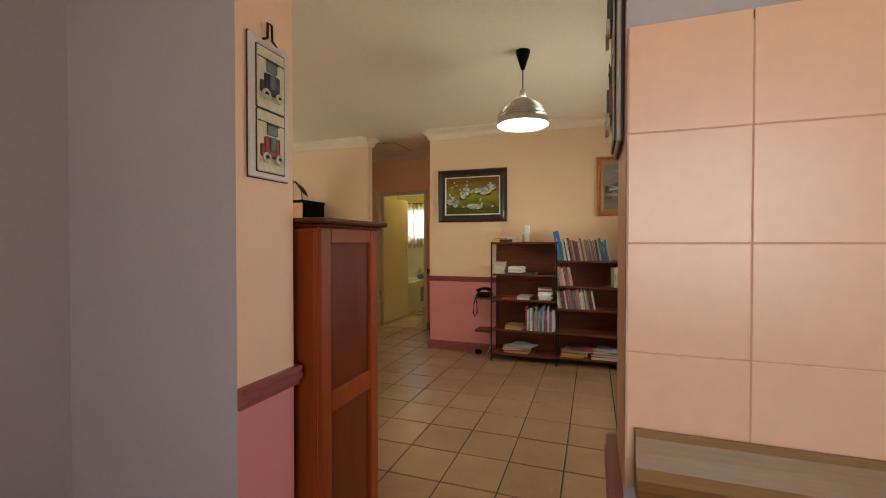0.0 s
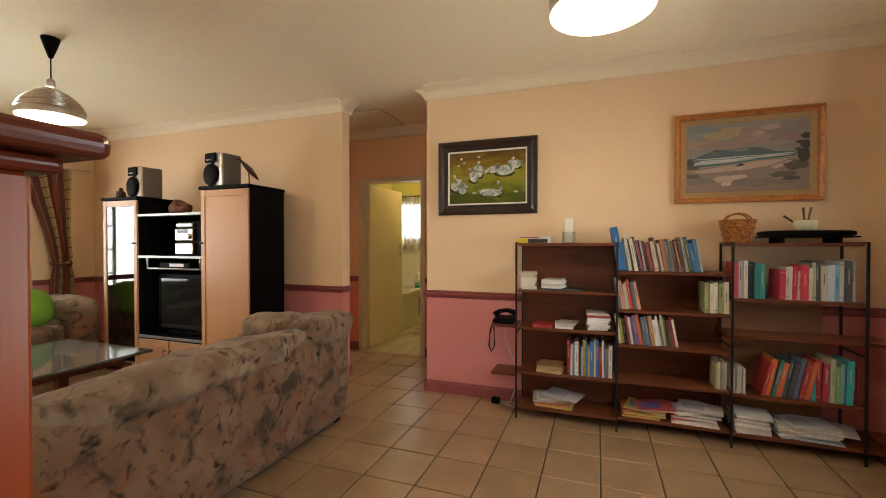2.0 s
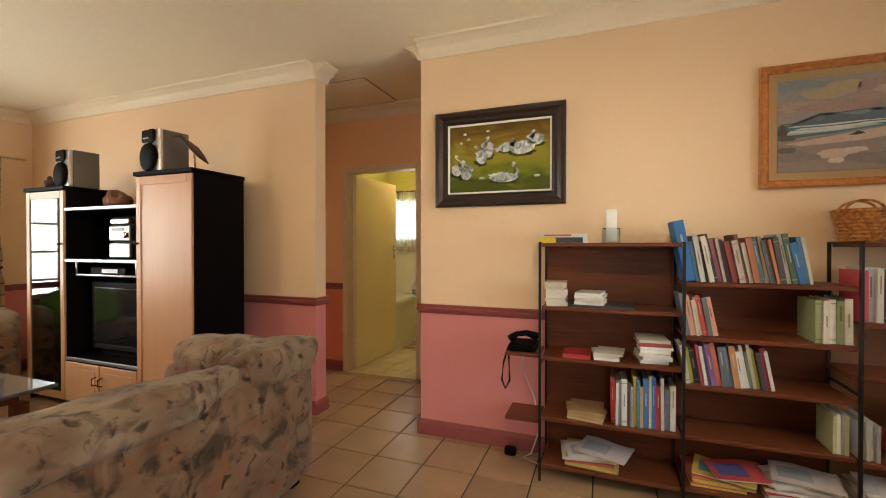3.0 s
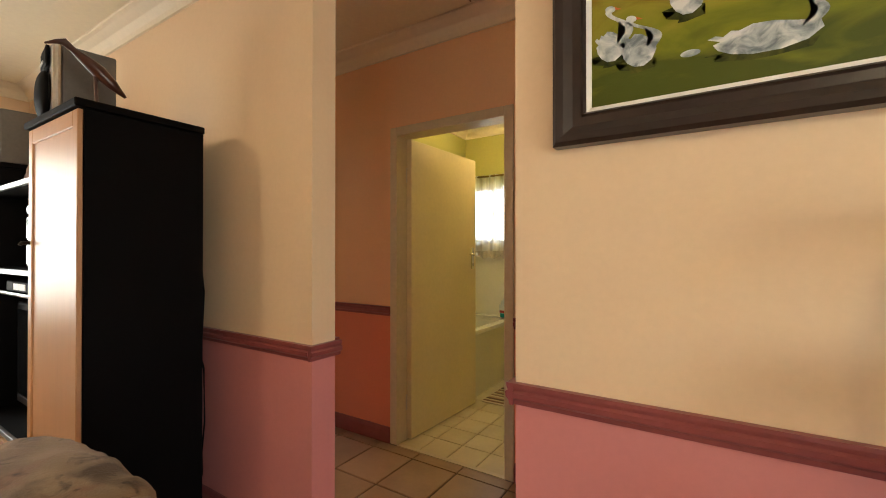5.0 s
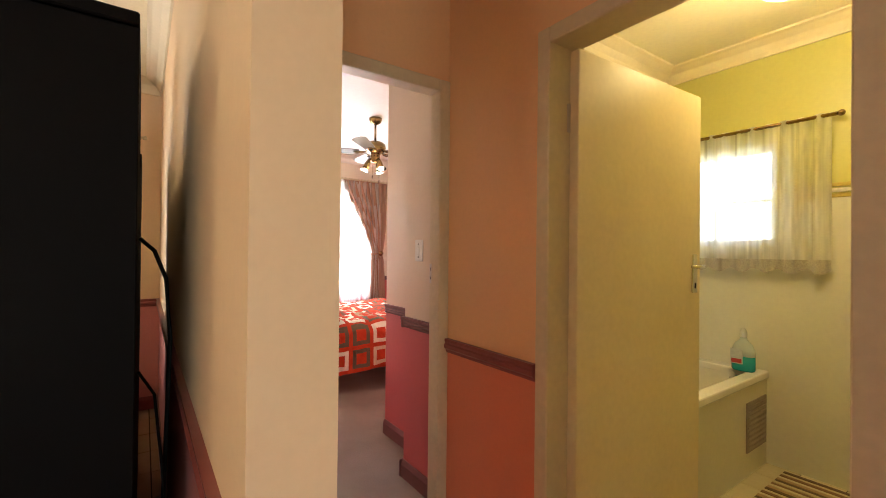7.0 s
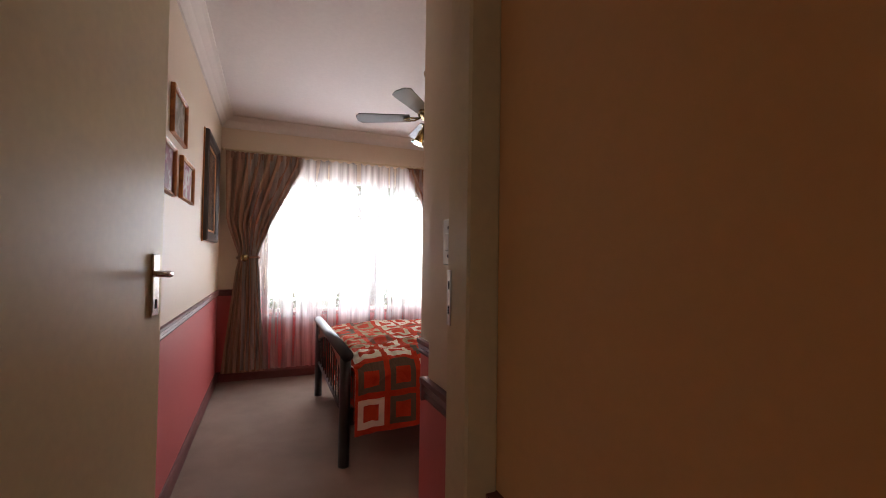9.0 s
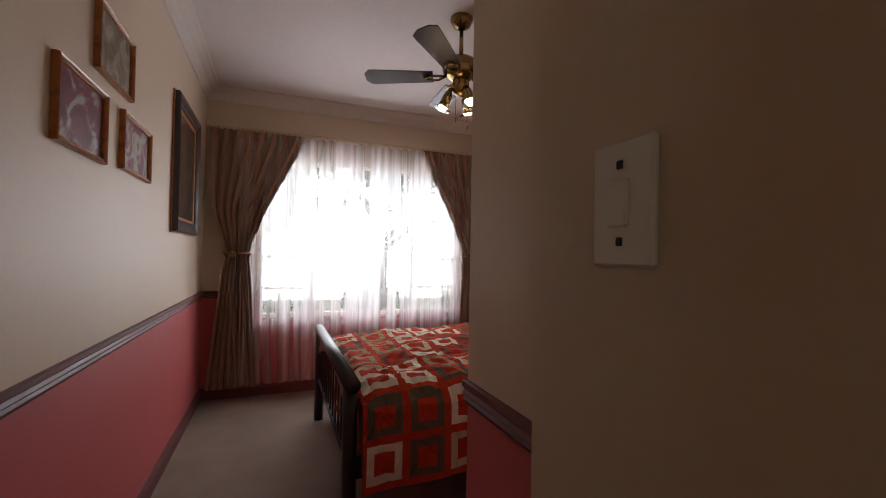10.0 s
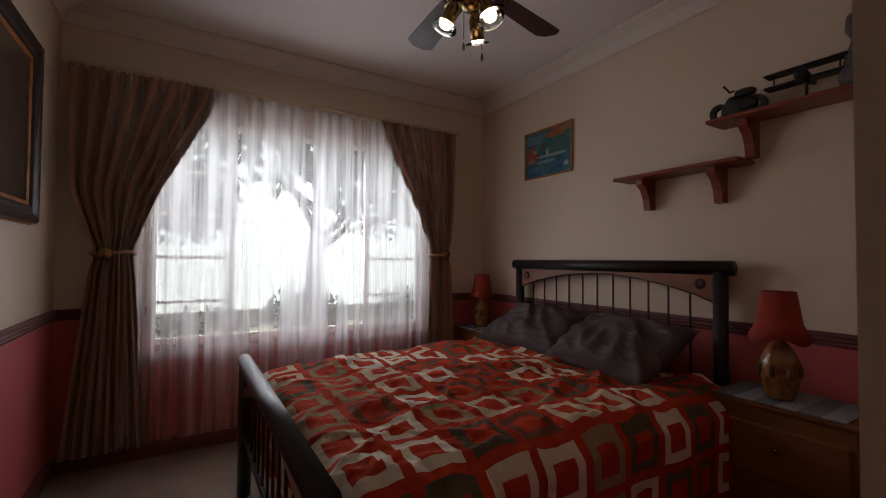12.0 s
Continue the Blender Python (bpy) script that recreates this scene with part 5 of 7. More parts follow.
# pictures
def picture(name, axis, plane, out, u0, u1, z0, z1, bars_w, mats, label, liner=None, depth=0.028, glass=False):
    """A framed picture on a wall; mats: frame, liner, canvas; returns the thing and the place of the canvas."""
    th = thing(name, at(*((plane, (u0 + u1) / 2) if axis == "x" else ((u0 + u1) / 2, plane)), (z0 + z1) / 2), label, "picture")

    def ring(a0, a1, b0, b1, w, d0, d1, nm, mat, steps):
        bm = bmesh.new()
        loops = []
        for inset, d in steps:
            k = w * inset
            pts = ((a0 + k, b0 + k), (a1 - k, b0 + k), (a1 - k, b1 - k), (a0 + k, b1 - k))
            loops.append([bm.verts.new((plane + out * d, u, z) if axis == "x" else (u, plane + out * d, z)) for u, z in pts])
        for la, lb in zip(loops, loops[1:]):
            for i in range(4):
                bm.faces.new((la[i], la[(i + 1) % 4], lb[(i + 1) % 4], lb[i]))
        wp(nm, bm, mat, th)

    ring(u0, u1, z0, z1, bars_w, 0, depth, "frame", mats[0], ((0, 0.001), (0, depth * 0.8), (0.12, depth), (0.35, depth * 0.9), (0.6, depth * 0.62), (0.85, depth * 0.6), (0.92, depth * 0.7), (1, depth * 0.5), (1, 0.001)))
    a, b, c, e = u0 + bars_w, u1 - bars_w, z0 + bars_w, z1 - bars_w
    if liner:
        ring(a, b, c, e, liner, 0, 0, "liner", mats[1], ((0, depth * 0.45), (0.9, depth * 0.36), (1, depth * 0.3)))
        a, b, c, e = a + liner, b - liner, c + liner, e - liner
    d = depth * 0.28
    lo, hi = sorted((plane + out * 0.002, plane + out * d))
    wp("canvas", box(lo, hi, a, b, c, e) if axis == "x" else box(a, b, lo, hi, c, e), mats[2], th)
    if glass:
        g = plane + out * (d + 0.002)
        wp("glass", box(min(g, g + out * 0.001), max(g, g + out * 0.001), a, b, c, e) if axis == "x" else box(a, b, min(g, g + out * 0.001), max(g, g + out * 0.001), c, e), M["glass"], th)
    return th, (a, b, c, e, plane + out * d)


def flat_shape(th, nm, y, pts, mat, lift=0.0008):
    bm = bmesh.new()
    bm.faces.new([bm.verts.new((x, y - lift, z)) for x, z in pts])
    bmesh.ops.triangulate(bm, faces=bm.faces)
    wp(nm, bm, mat, th)


def oval(cx, cz, rx, rz, turn=0, n=16):
    c, s = math.cos(radians(turn)), math.sin(radians(turn))
    return [(cx + rx * math.cos(a) * c - rz * math.sin(a) * s, cz + rx * math.cos(a) * s + rz * math.sin(a) * c) for a in [2 * math.pi * i / n for i in range(n)]]


pond = ramp_material("pond_paint", [(0.28, (0.07, 0.085, 0.01)), (0.42, (0.19, 0.20, 0.015)), (0.52, (0.27, 0.24, 0.025)), (0.64, (0.20, 0.125, 0.015)), (0.8, (0.10, 0.055, 0.012))], 5.0, 0.45, 0.2, 6, 1.0, (1, 1, 2.2), axis=2, weight=0.55)
swans, (a, b, c, e, py) = picture("swan_painting", "y", 4.86, -1, -1.59, -0.765, 1.515, 2.125, 0.082, (M["darkframe"], M["white"], pond), "painting of white swans on green water in a dark frame", 0.012, 0.045)
SW = ramp_material("swan_paint", [(0.36, (0.16, 0.19, 0.20)), (0.5, (0.42, 0.45, 0.45)), (0.64, (0.68, 0.68, 0.64))], 26, 0.5, 0.2, 5, 0.8)
BR = ramp_material("water_shadow_paint", [(0.35, (0.02, 0.03, 0.006)), (0.7, (0.09, 0.09, 0.012))], 20, 0.5, 0.1)
BEAK = plain((0.55, 0.12, 0.02))
W, Hh = b - a, e - c


def swan(u, v, rx, rz, way, nu, nv):
    """A painted swan: its dark reflection, a body with a raised tail, a curved neck and a head; way: 1 when it faces right."""
    x, z = a + u * W, c + v * Hh
    w, h = rx * W, rz * Hh
    body = [(-1.05, 0.55), (-0.8, 0.28), (-0.95, 0.15), (-0.85, -0.25), (-0.6, -0.6), (-0.2, -0.85), (0.3, -0.88), (0.75, -0.62), (1.0, -0.1), (0.95, 0.35), (0.6, 0.55), (0.2, 0.85), (-0.2, 0.95), (-0.45, 0.72), (-0.6, 0.82), (-0.75, 0.55), (-0.9, 0.7)]
    flat_shape(swans, "swan_shadow", py, [(x + way * p * w * 0.98 + 0.012 * math.sin(q * 9), z - h * 0.75 + q * h * 0.5) for p, q in body], BR, 0.0005)
    flat_shape(swans, "swan_shape", py, [(x + way * p * w, z + q * h) for p, q in body], SW)
    hx, hz = a + nu * W, c + nv * Hh
    x0, z0 = x + way * 0.72 * w, z + 0.05 * h
    left, right = [], []
    for k in range(13):
        t = k / 12
        d = way * 0.022 * math.sin(t * math.pi * 1.6)
        px_, pz_ = x0 + (hx - x0) * t + d, z0 + (hz - z0) * t ** 0.9
        r = 0.0105 - 0.005 * t
        left.append((px_ - r, pz_))
        right.append((px_ + r, pz_))
    flat_shape(swans, "neck_shape", py, left + right[::-1], SW, 0.001)
    flat_shape(swans, "head_shape", py, oval(left[-1][0] + 0.006 + way * 0.005, hz, 0.0125, 0.008, -20 * way), SW, 0.0013)
    bx0 = left[-1][0] + 0.006 + way * 0.014
    flat_shape(swans, "beak_shape", py, [(bx0, hz + 0.004), (bx0 + way * 0.017, hz - 0.006), (bx0, hz - 0.005)], BEAK, 0.0011)


for args in ((0.07, 0.34, 0.055, 0.10, 1, 0.095, 0.56), (0.17, 0.28, 0.062, 0.105, 1, 0.17, 0.47), (0.33, 0.52, 0.06, 0.12, 1, 0.30, 0.68), (0.41, 0.62, 0.05, 0.13, -1, 0.37, 0.80),
             (0.58, 0.64, 0.07, 0.08, -1, 0.47, 0.60), (0.74, 0.62, 0.13, 0.11, -1, 0.62, 0.74), (0.88, 0.72, 0.07, 0.09, -1, 0.82, 0.84), (0.55, 0.20, 0.15, 0.085, 1, 0.68, 0.40)):
    swan(*args)
for u, v in ((0.16, 0.88), (0.2, 0.80), (0.4, 0.90), (0.12, 0.75), (0.88, 0.2), (0.34, 0.2)):
    flat_shape(swans, "cygnet_shape", py, oval(a + u * W, c + v * Hh, 0.02 if v < 0.5 else 0.012, 0.008), SW)

sea = ramp_material("seascape_paint", [(0.0, (0.12, 0.10, 0.09)), (0.3, (0.20, 0.16, 0.14)), (0.42, (0.34, 0.26, 0.21)), (0.52, (0.40, 0.34, 0.30)), (0.6, (0.26, 0.19, 0.20)), (0.7, (0.34, 0.23, 0.22)), (0.8, (0.42, 0.33, 0.2)), (0.92, (0.16, 0.24, 0.29))], 5.0, 0.45, 0.25, 6, 0.8, (0.8, 1, 2.6), axis=2, weight=0.72)
beach, (a, b, c, e, py) = picture("seascape_painting", "y", 4.86, -1, 0.19, 1.04, 1.557, 2.172, 0.04, (M["gold"], material("linen_liner", (0.40, 0.26, 0.12), 0.8, bump=0.4, grain=200), sea), "seascape painting with a flat mountain in a wide gilt frame", 0.035, 0.04)
W, Hh = b - a, e - c


def mapped(pts):
    return [(a + u * W, c + v * Hh) for u, v in pts]


def stroke(nm, pts, color, lift):
    flat_shape(beach, nm, py, mapped(pts), plain(color, 0.5), lift)


def cloud(nm, u, v, ru, rv, color, seed, lift):
    pts = []
    for i in range(22):
        g = 2 * math.pi * i / 22
        k = 1 + 0.5 * noise.noise(Vector((math.cos(g) * 2.2, math.sin(g) * 2.2, seed * 2.9)))
        pts.append((min(0.997, max(0.003, u + ru * k * math.cos(g))), min(0.997, max(0.003, v + rv * k * math.sin(g)))))
    stroke(nm, pts, color, lift)


stroke("sky_shape", [(0.003, 0.52), (0.997, 0.52), (0.997, 0.997), (0.003, 0.997)], (0.28, 0.25, 0.23), 0.0004)
for i, (u, v, ru, rv, color) in enumerate(((0.10, 0.92, 0.2, 0.07, (0.12, 0.22, 0.26)), (0.20, 0.83, 0.22, 0.06, (0.20, 0.27, 0.26)), (0.30, 0.83, 0.16, 0.07, (0.46, 0.36, 0.15)), (0.40, 0.88, 0.12, 0.06, (0.48, 0.37, 0.17)), (0.16, 0.70, 0.2, 0.05, (0.42, 0.26, 0.18)),
                                           (0.35, 0.68, 0.22, 0.05, (0.36, 0.20, 0.17)), (0.62, 0.86, 0.16, 0.09, (0.32, 0.21, 0.19)), (0.75, 0.80, 0.18, 0.10, (0.24, 0.16, 0.17)), (0.56, 0.76, 0.14, 0.06, (0.40, 0.25, 0.20)), (0.86, 0.90, 0.13, 0.07, (0.20, 0.19, 0.21)), (0.70, 0.90, 0.08, 0.04, (0.48, 0.36, 0.30)),
                                           (0.88, 0.72, 0.12, 0.06, (0.30, 0.20, 0.19)), (0.72, 0.68, 0.14, 0.03, (0.36, 0.27, 0.24)), (0.60, 0.82, 0.06, 0.04, (0.50, 0.37, 0.30)))):
    cloud("cloud_shape", u, v, ru, rv, tuple(0.55 * k + 0.45 * q for k, q in zip(color, (0.31, 0.25, 0.22))), i, 0.0006 + 0.00008 * i)
stroke("mountain_shape", [(0.06, 0.5), (0.14, 0.53), (0.20, 0.57), (0.25, 0.62), (0.30, 0.58), (0.34, 0.61), (0.44, 0.62), (0.52, 0.625), (0.56, 0.59), (0.61, 0.62), (0.66, 0.58), (0.74, 0.55), (0.9, 0.53), (0.9, 0.5)], (0.10, 0.13, 0.16), 0.0020)
stroke("mountain_light", [(0.34, 0.60), (0.44, 0.612), (0.51, 0.617), (0.53, 0.59), (0.46, 0.57), (0.40, 0.585)], (0.17, 0.24, 0.25), 0.0022)
stroke("mountain_light", [(0.20, 0.56), (0.25, 0.60), (0.28, 0.56), (0.24, 0.53)], (0.16, 0.17, 0.18), 0.0022)
stroke("sea_shape", [(0.003, 0.36), (0.3, 0.39), (0.62, 0.44), (0.88, 0.47), (0.95, 0.545), (0.5, 0.515), (0.003, 0.505)], (0.07, 0.16, 0.18), 0.0023)
stroke("shallows_shape", [(0.05, 0.40), (0.35, 0.42), (0.60, 0.455), (0.50, 0.475), (0.08, 0.45)], (0.34, 0.40, 0.38), 0.0024)
for i, (v, u0, u1, th_) in enumerate(((0.485, 0.06, 0.55, 0.012), (0.455, 0.10, 0.6, 0.016), (0.50, 0.5, 0.92, 0.010), (0.425, 0.05, 0.45, 0.020), (0.475, 0.45, 0.88, 0.014))):
    stroke("foam_shape", [(u0, v), (u0 + (u1 - u0) * 0.5, v - 0.004), (u1, v + 0.018), (u1 - 0.05, v + 0.018 + th_ * 0.6), (u0 + (u1 - u0) * 0.4, v + th_), (u0 + 0.04, v + th_)], (0.56, 0.56, 0.53), 0.0025 + 0.0001 * i)
stroke("beach_shape", [(0.003, 0.003), (0.997, 0.003), (0.997, 0.40), (0.85, 0.45), (0.60, 0.435), (0.32, 0.385), (0.10, 0.345), (0.003, 0.36)], (0.27, 0.21, 0.175), 0.0030)
stroke("sand_shape", [(0.04, 0.31), (0.30, 0.365), (0.60, 0.425), (0.85, 0.44), (0.72, 0.36), (0.52, 0.31), (0.30, 0.29), (0.14, 0.28)], (0.50, 0.36, 0.28), 0.0031)
stroke("sand_shape", [(0.70, 0.33), (0.84, 0.41), (0.90, 0.40), (0.80, 0.33), (0.74, 0.30)], (0.52, 0.39, 0.31), 0.0032)
for i, (u, v, ru, rv, color) in enumerate(((0.34, 0.18, 0.11, 0.05, (0.50, 0.38, 0.30)), (0.44, 0.21, 0.07, 0.03, (0.54, 0.43, 0.36)), (0.34, 0.11, 0.05, 0.03, (0.56, 0.45, 0.38)), (0.12, 0.16, 0.12, 0.05, (0.22, 0.18, 0.16)), (0.62, 0.12, 0.2, 0.06, (0.22, 0.175, 0.15)), (0.80, 0.22, 0.10, 0.04, (0.13, 0.11, 0.09)),
                                           (0.86, 0.16, 0.07, 0.03, (0.10, 0.085, 0.07)), (0.05, 0.24, 0.06, 0.03, (0.13, 0.11, 0.09)), (0.90, 0.34, 0.09, 0.07, (0.12, 0.10, 0.08)), (0.96, 0.48, 0.05, 0.10, (0.06, 0.055, 0.04)), (0.97, 0.62, 0.05, 0.06, (0.05, 0.05, 0.04)), (0.93, 0.66, 0.04, 0.025, (0.06, 0.055, 0.045)),
                                           (0.97, 0.74, 0.04, 0.04, (0.05, 0.05, 0.04)), (0.91, 0.56, 0.03, 0.02, (0.06, 0.055, 0.045)), (0.03, 0.44, 0.03, 0.07, (0.07, 0.065, 0.05)), (0.05, 0.37, 0.05, 0.03, (0.10, 0.085, 0.065)))):
    cloud("brush_shape", u, v, ru, rv, color, i + 40, 0.0034 + 0.00008 * i)
stroke("boat_shape", [(0.40, 0.365), (0.45, 0.36), (0.50, 0.375), (0.47, 0.385), (0.455, 0.405), (0.44, 0.385)], (0.04, 0.03, 0.03), 0.0050)


# kitchen side of the doorway
def plaque(plane, out, y0, y1, z0, z1, label):
    th = thing("ceramic_plaque", at(plane, (y0 + y1) / 2, z1), label, "plaque")
    yc = (y0 + y1) / 2

    def sl(d0, d1, ya, yb, za, zb, nm, mat, bev=0.004, lab=""):
        wp(nm, box(min(plane + out * d0, plane + out * d1), max(plane + out * d0, plane + out * d1), ya, yb, za, zb, bev, 2), mat, th, lab)

    sl(0.002, 0.012, y0, y1, z0, z1, "board", material("glazed_plaque", (0.60, 0.50, 0.44), 0.3, vary=0.08), 0.005, "cream glazed board")
    sl(0.0015, 0.006, y0 - 0.002, y1 + 0.002, z0 - 0.002, z1 + 0.002, "rim", plain((0.04, 0.025, 0.02)), 0.004, "dark rim")
    h = z1 - z0
    tile = plain((0.60, 0.50, 0.34), 0.3)
    for zc, col in ((z1 - 0.28 * h, (0.03, 0.03, 0.05)), (z0 + 0.27 * h, (0.3, 0.03, 0.03))):
        sl(0.012, 0.017, yc - 0.055, yc + 0.055, zc - 0.09, zc + 0.085, "inset_tile", tile, 0.004, "yellow inset tile")
        sl(0.0118, 0.0145, yc - 0.058, yc + 0.058, zc - 0.093, zc + 0.088, "tile_edge", plain((0.04, 0.025, 0.02)), 0.003)
        sl(0.017, 0.021, yc - 0.030, yc + 0.03, zc - 0.045, zc + 0.012, "car_body", plain(col, 0.3), 0.004, "painted vintage car shape")
        sl(0.017, 0.020, yc - 0.02, yc + 0.02, zc + 0.018, zc + 0.05, "car_roof", plain((0.12, 0.16, 0.15), 0.3), 0.004)
        sl(0.017, 0.0205, yc - 0.046, yc - 0.030, zc - 0.045, zc - 0.012, "bonnet", plain(tuple(0.5 * v + 0.02 for v in col), 0.3), 0.004)
        sl(0.021, 0.023, yc - 0.012, yc + 0.012, zc - 0.03, zc + 0.012, "seat_patch", plain((0.10, 0.13, 0.12), 0.3), 0.004)
        sl(0.0205, 0.0225, yc - 0.024, yc + 0.026, zc + 0.046, zc + 0.053, "hood_edge", plain((0.05, 0.02, 0.015), 0.3), 0.002)
        sl(0.021, 0.022, yc - 0.046, yc + 0.034, zc - 0.049, zc - 0.043, "chassis", plain((0.03, 0.02, 0.02), 0.3), 0.001)
        sl(0.0165, 0.018, yc - 0.054, yc + 0.054, zc + 0.052, zc + 0.055, "line", plain((0.03, 0.03, 0.03)), 0)
        for dy in (-0.028, 0.026):
            w = lathe([(0.008, 0), (0.015, 0), (0.015, 0.006), (0.008, 0.006)], 0, 0, 16)
            bmesh.ops.transform(w, matrix=pose(plane + out * 0.021, yc + dy, zc - 0.05, 0, 90 * out, 0), verts=w.verts)
            wp("wheel", w, plain((0.5, 0.45, 0.3)), th)
    for i in range(6):
        sl(0.012, 0.0127, yc - 0.05 + 0.004 * (i % 2), yc + 0.05 - 0.008 * (i % 3), z1 - 0.53 * h - 0.012 * i, z1 - 0.53 * h - 0.012 * i + 0.003, "text_bar", plain((0.3, 0.26, 0.22)), 0)
    sl(0.012, 0.0127, yc - 0.05, yc + 0.05, z1 - 0.07 * h, z1 - 0.035 * h, "text_bar", plain((0.48, 0.42, 0.36)), 0)
    wp("hook", bar([(plane + out * 0.01, yc - 0.03, z1 - 0.005), (plane + out * 0.012, yc - 0.01, z1 + 0.005), (plane + out * 0.012, yc - 0.008, z1 + 0.05), (plane + out * 0.012, yc + 0.008, z1 + 0.05), (plane + out * 0.012, yc + 0.01, z1 + 0.005), (plane + out * 0.01, yc + 0.03, z1 - 0.005)], 0.004, 6), M["darkmetal"], th, "bent wire hook", True)
    return th


plaque(-0.75, 1, 1.005, 1.165, 1.46, 1.865, "cream ceramic wall plaque with two painted vintage cars")
plaque(0.208, -1, 0.825, 0.985, 1.44, 1.80, "cream ceramic wall plaque hung on the door jamb")
spl = thing("tile_splashback", at(0.2, 0.79, 0.9), "peach glazed wall tiles above the kitchen worktop", "tiles")
M["walltile"] = material("peach_wall_tile", (0.72, 0.42, 0.275), 0.3, vary=0.06, spots=2.5, bump=0.03)
wp("grout_bed", box(0.209, 1.54, 0.7792, 0.79, 0.9, 1.585), material("peach_grout", (0.62, 0.36, 0.23), 0.9), spl)
for i in range(9):
    for j in range(4):
        x, z = 0.2075 + i * 0.163, 0.942 + j * 0.1655
        if x < 1.53:
            wp("tile", box(max(x, 0.21) + 0.0008, min(x + 0.1622, 1.54), 0.778, 0.789, z + 0.0008, min(z + 0.1647, 1.6), 0.001, 1), M["walltile"], spl)
wk = thing("worktop", at(0.9, 0.6), "brown laminate kitchen worktop with a raised rounded back edge", "worktop")
M["lam"] = material("brown_laminate", (0.24, 0.12, 0.035), 0.4, stretch=(0.5, 6, 6), vary=0.2)
prof = [(0.755, 0.90), (0.755, 0.992), (0.744, 0.994), (0.738, 0.985), (0.735, 0.965), (0.726, 0.945), (0.715, 0.932), (0.70, 0.926), (0.68, 0.924), (0.68, 0.90)]
bm = bmesh.new()
rows = [[bm.verts.new((x, y, z)) for y, z in [(a + 0.023, c) for a, c in prof]] for x in (0.222, 1.88)]
for i in range(len(prof)):
    bm.faces.new((rows[0][i], rows[0][(i + 1) % len(prof)], rows[1][(i + 1) % len(prof)], rows[1][i]))
bm.faces.new(rows[0])
bm.faces.new(rows[1][::-1])
wp("back_edge", bm, M["lam"], wk)
hob = thing("black_stove", at(0.9, 0.5), "black glass stove top against the tiled wall", "stove")
wp("body", box(0.30, 1.2, 0.25, 0.70, 0.0, 0.89, 0.004), M["black"], hob)
wp("top", box(0.29, 1.21, 0.24, 0.678, 0.89, 0.904, 0.003), M["tv"], hob)


# ---- bathroom ----
tub = thing("bathtub", at(-3.25, 7.1), "white built-in bathtub with a panelled side", "bathtub")
M["bathside"] = material("bath_panel_paint", (0.66, 0.62, 0.48), 0.35, vary=0.05)
wp("side_panel", box(-2.985, -2.967, 6.24, 7.895, 0.0, 0.52), M["bathside"], tub, "cream side panel")
rim = bmesh.new()
for b in ((-3.03, -2.955, 6.22, 7.895, 0.52, 0.565), (-3.595, -3.53, 6.22, 7.895, 0.52, 0.565), (-3.53, -3.03, 6.22, 6.30, 0.52, 0.565), (-3.53, -3.03, 7.80, 7.895, 0.52, 0.565)):
    bx(rim, *b, 0.008, 0, 2)
wp("rim", rim, M["white"], tub)


def tub_fn(u, v):
    a = u * 2 * math.pi
    k = 1 - 0.16 * v ** 2 - (0.45 if v > 0.97 else 0)
    s = lambda t: math.copysign(abs(t) ** 0.5, t)
    return (-3.28 + 0.26 * k * s(math.cos(a)), 7.05 + 0.755 * k * s(math.sin(a)), 0.55 - 0.40 * v)


wp("basin", grid(tub_fn, 40, 14), M["white"], tub, smooth=True)
ov = lathe([(0.028, 0), (0.028, 0.008), (0.02, 0.014), (0.001, 0.014)], 0, 0, 16)
bmesh.ops.transform(ov, matrix=pose(-3.10, 7.785, 0.50, 90, 0, 0), verts=ov.verts)
wp("overflow", ov, M["chrome"], tub, "chrome overflow cap", True)
wp("vent_grille", box(-2.967, -2.96, 7.575, 7.865, 0.14, 0.425), plain((0.30, 0.24, 0.20)), tub, "brown vent grille")
for i in range(9):
    wp("vent_slat", box(-2.96, -2.955, 7.59, 7.85, 0.155 + i * 0.029, 0.171 + i * 0.029), plain((0.36, 0.29, 0.24)), tub)
bot = thing("cleaner_bottle", at(-3.05, 7.77, 0.565), "clear plastic bottle half full of turquoise cleaner", "bottle")
M["turq"] = material("turquoise_liquid", (0.02, 0.36, 0.36), 0.15, vary=0.05)


def flask(profile, cx, cy, sx, sy):
    """A turned body squashed to an oval plan."""
    bm = lathe(profile, 0, 0, 24, True)
    for v in bm.verts:
        v.co = Vector((cx + v.co.x * sx, cy + v.co.y * sy, v.co.z))
    return bm


wp("liquid", flask([(0.048, 0.5655), (0.055, 0.575), (0.055, 0.655)], -3.05, 7.77, 1.15, 0.7), M["turq"], bot, "turquoise liquid", True)
wp("body", flask([(0.055, 0.6555), (0.054, 0.69), (0.040, 0.73), (0.018, 0.755), (0.016, 0.77)], -3.05, 7.77, 1.15, 0.7), material("clear_plastic", (0.55, 0.62, 0.6), 0.2, vary=0.05), bot, smooth=True)
wp("cap", lathe([(0.019, 0.77), (0.019, 0.80), (0.012, 0.82), (0.001, 0.822)], -3.05, 7.77, 14), M["white"], bot, smooth=True)
wp("label", box(-3.105, -3.04, 7.7285, 7.731, 0.61, 0.70), plain((0.55, 0.6, 0.62)), bot, "white label with a red band")
wp("label_band", box(-3.10, -3.045, 7.7270, 7.7284, 0.615, 0.64), plain((0.4, 0.04, 0.04)), bot)
mat = thing("bath_mat", at(-2.62, 7.3), "striped brown and cream cotton bath mat on the tiles", "mat")
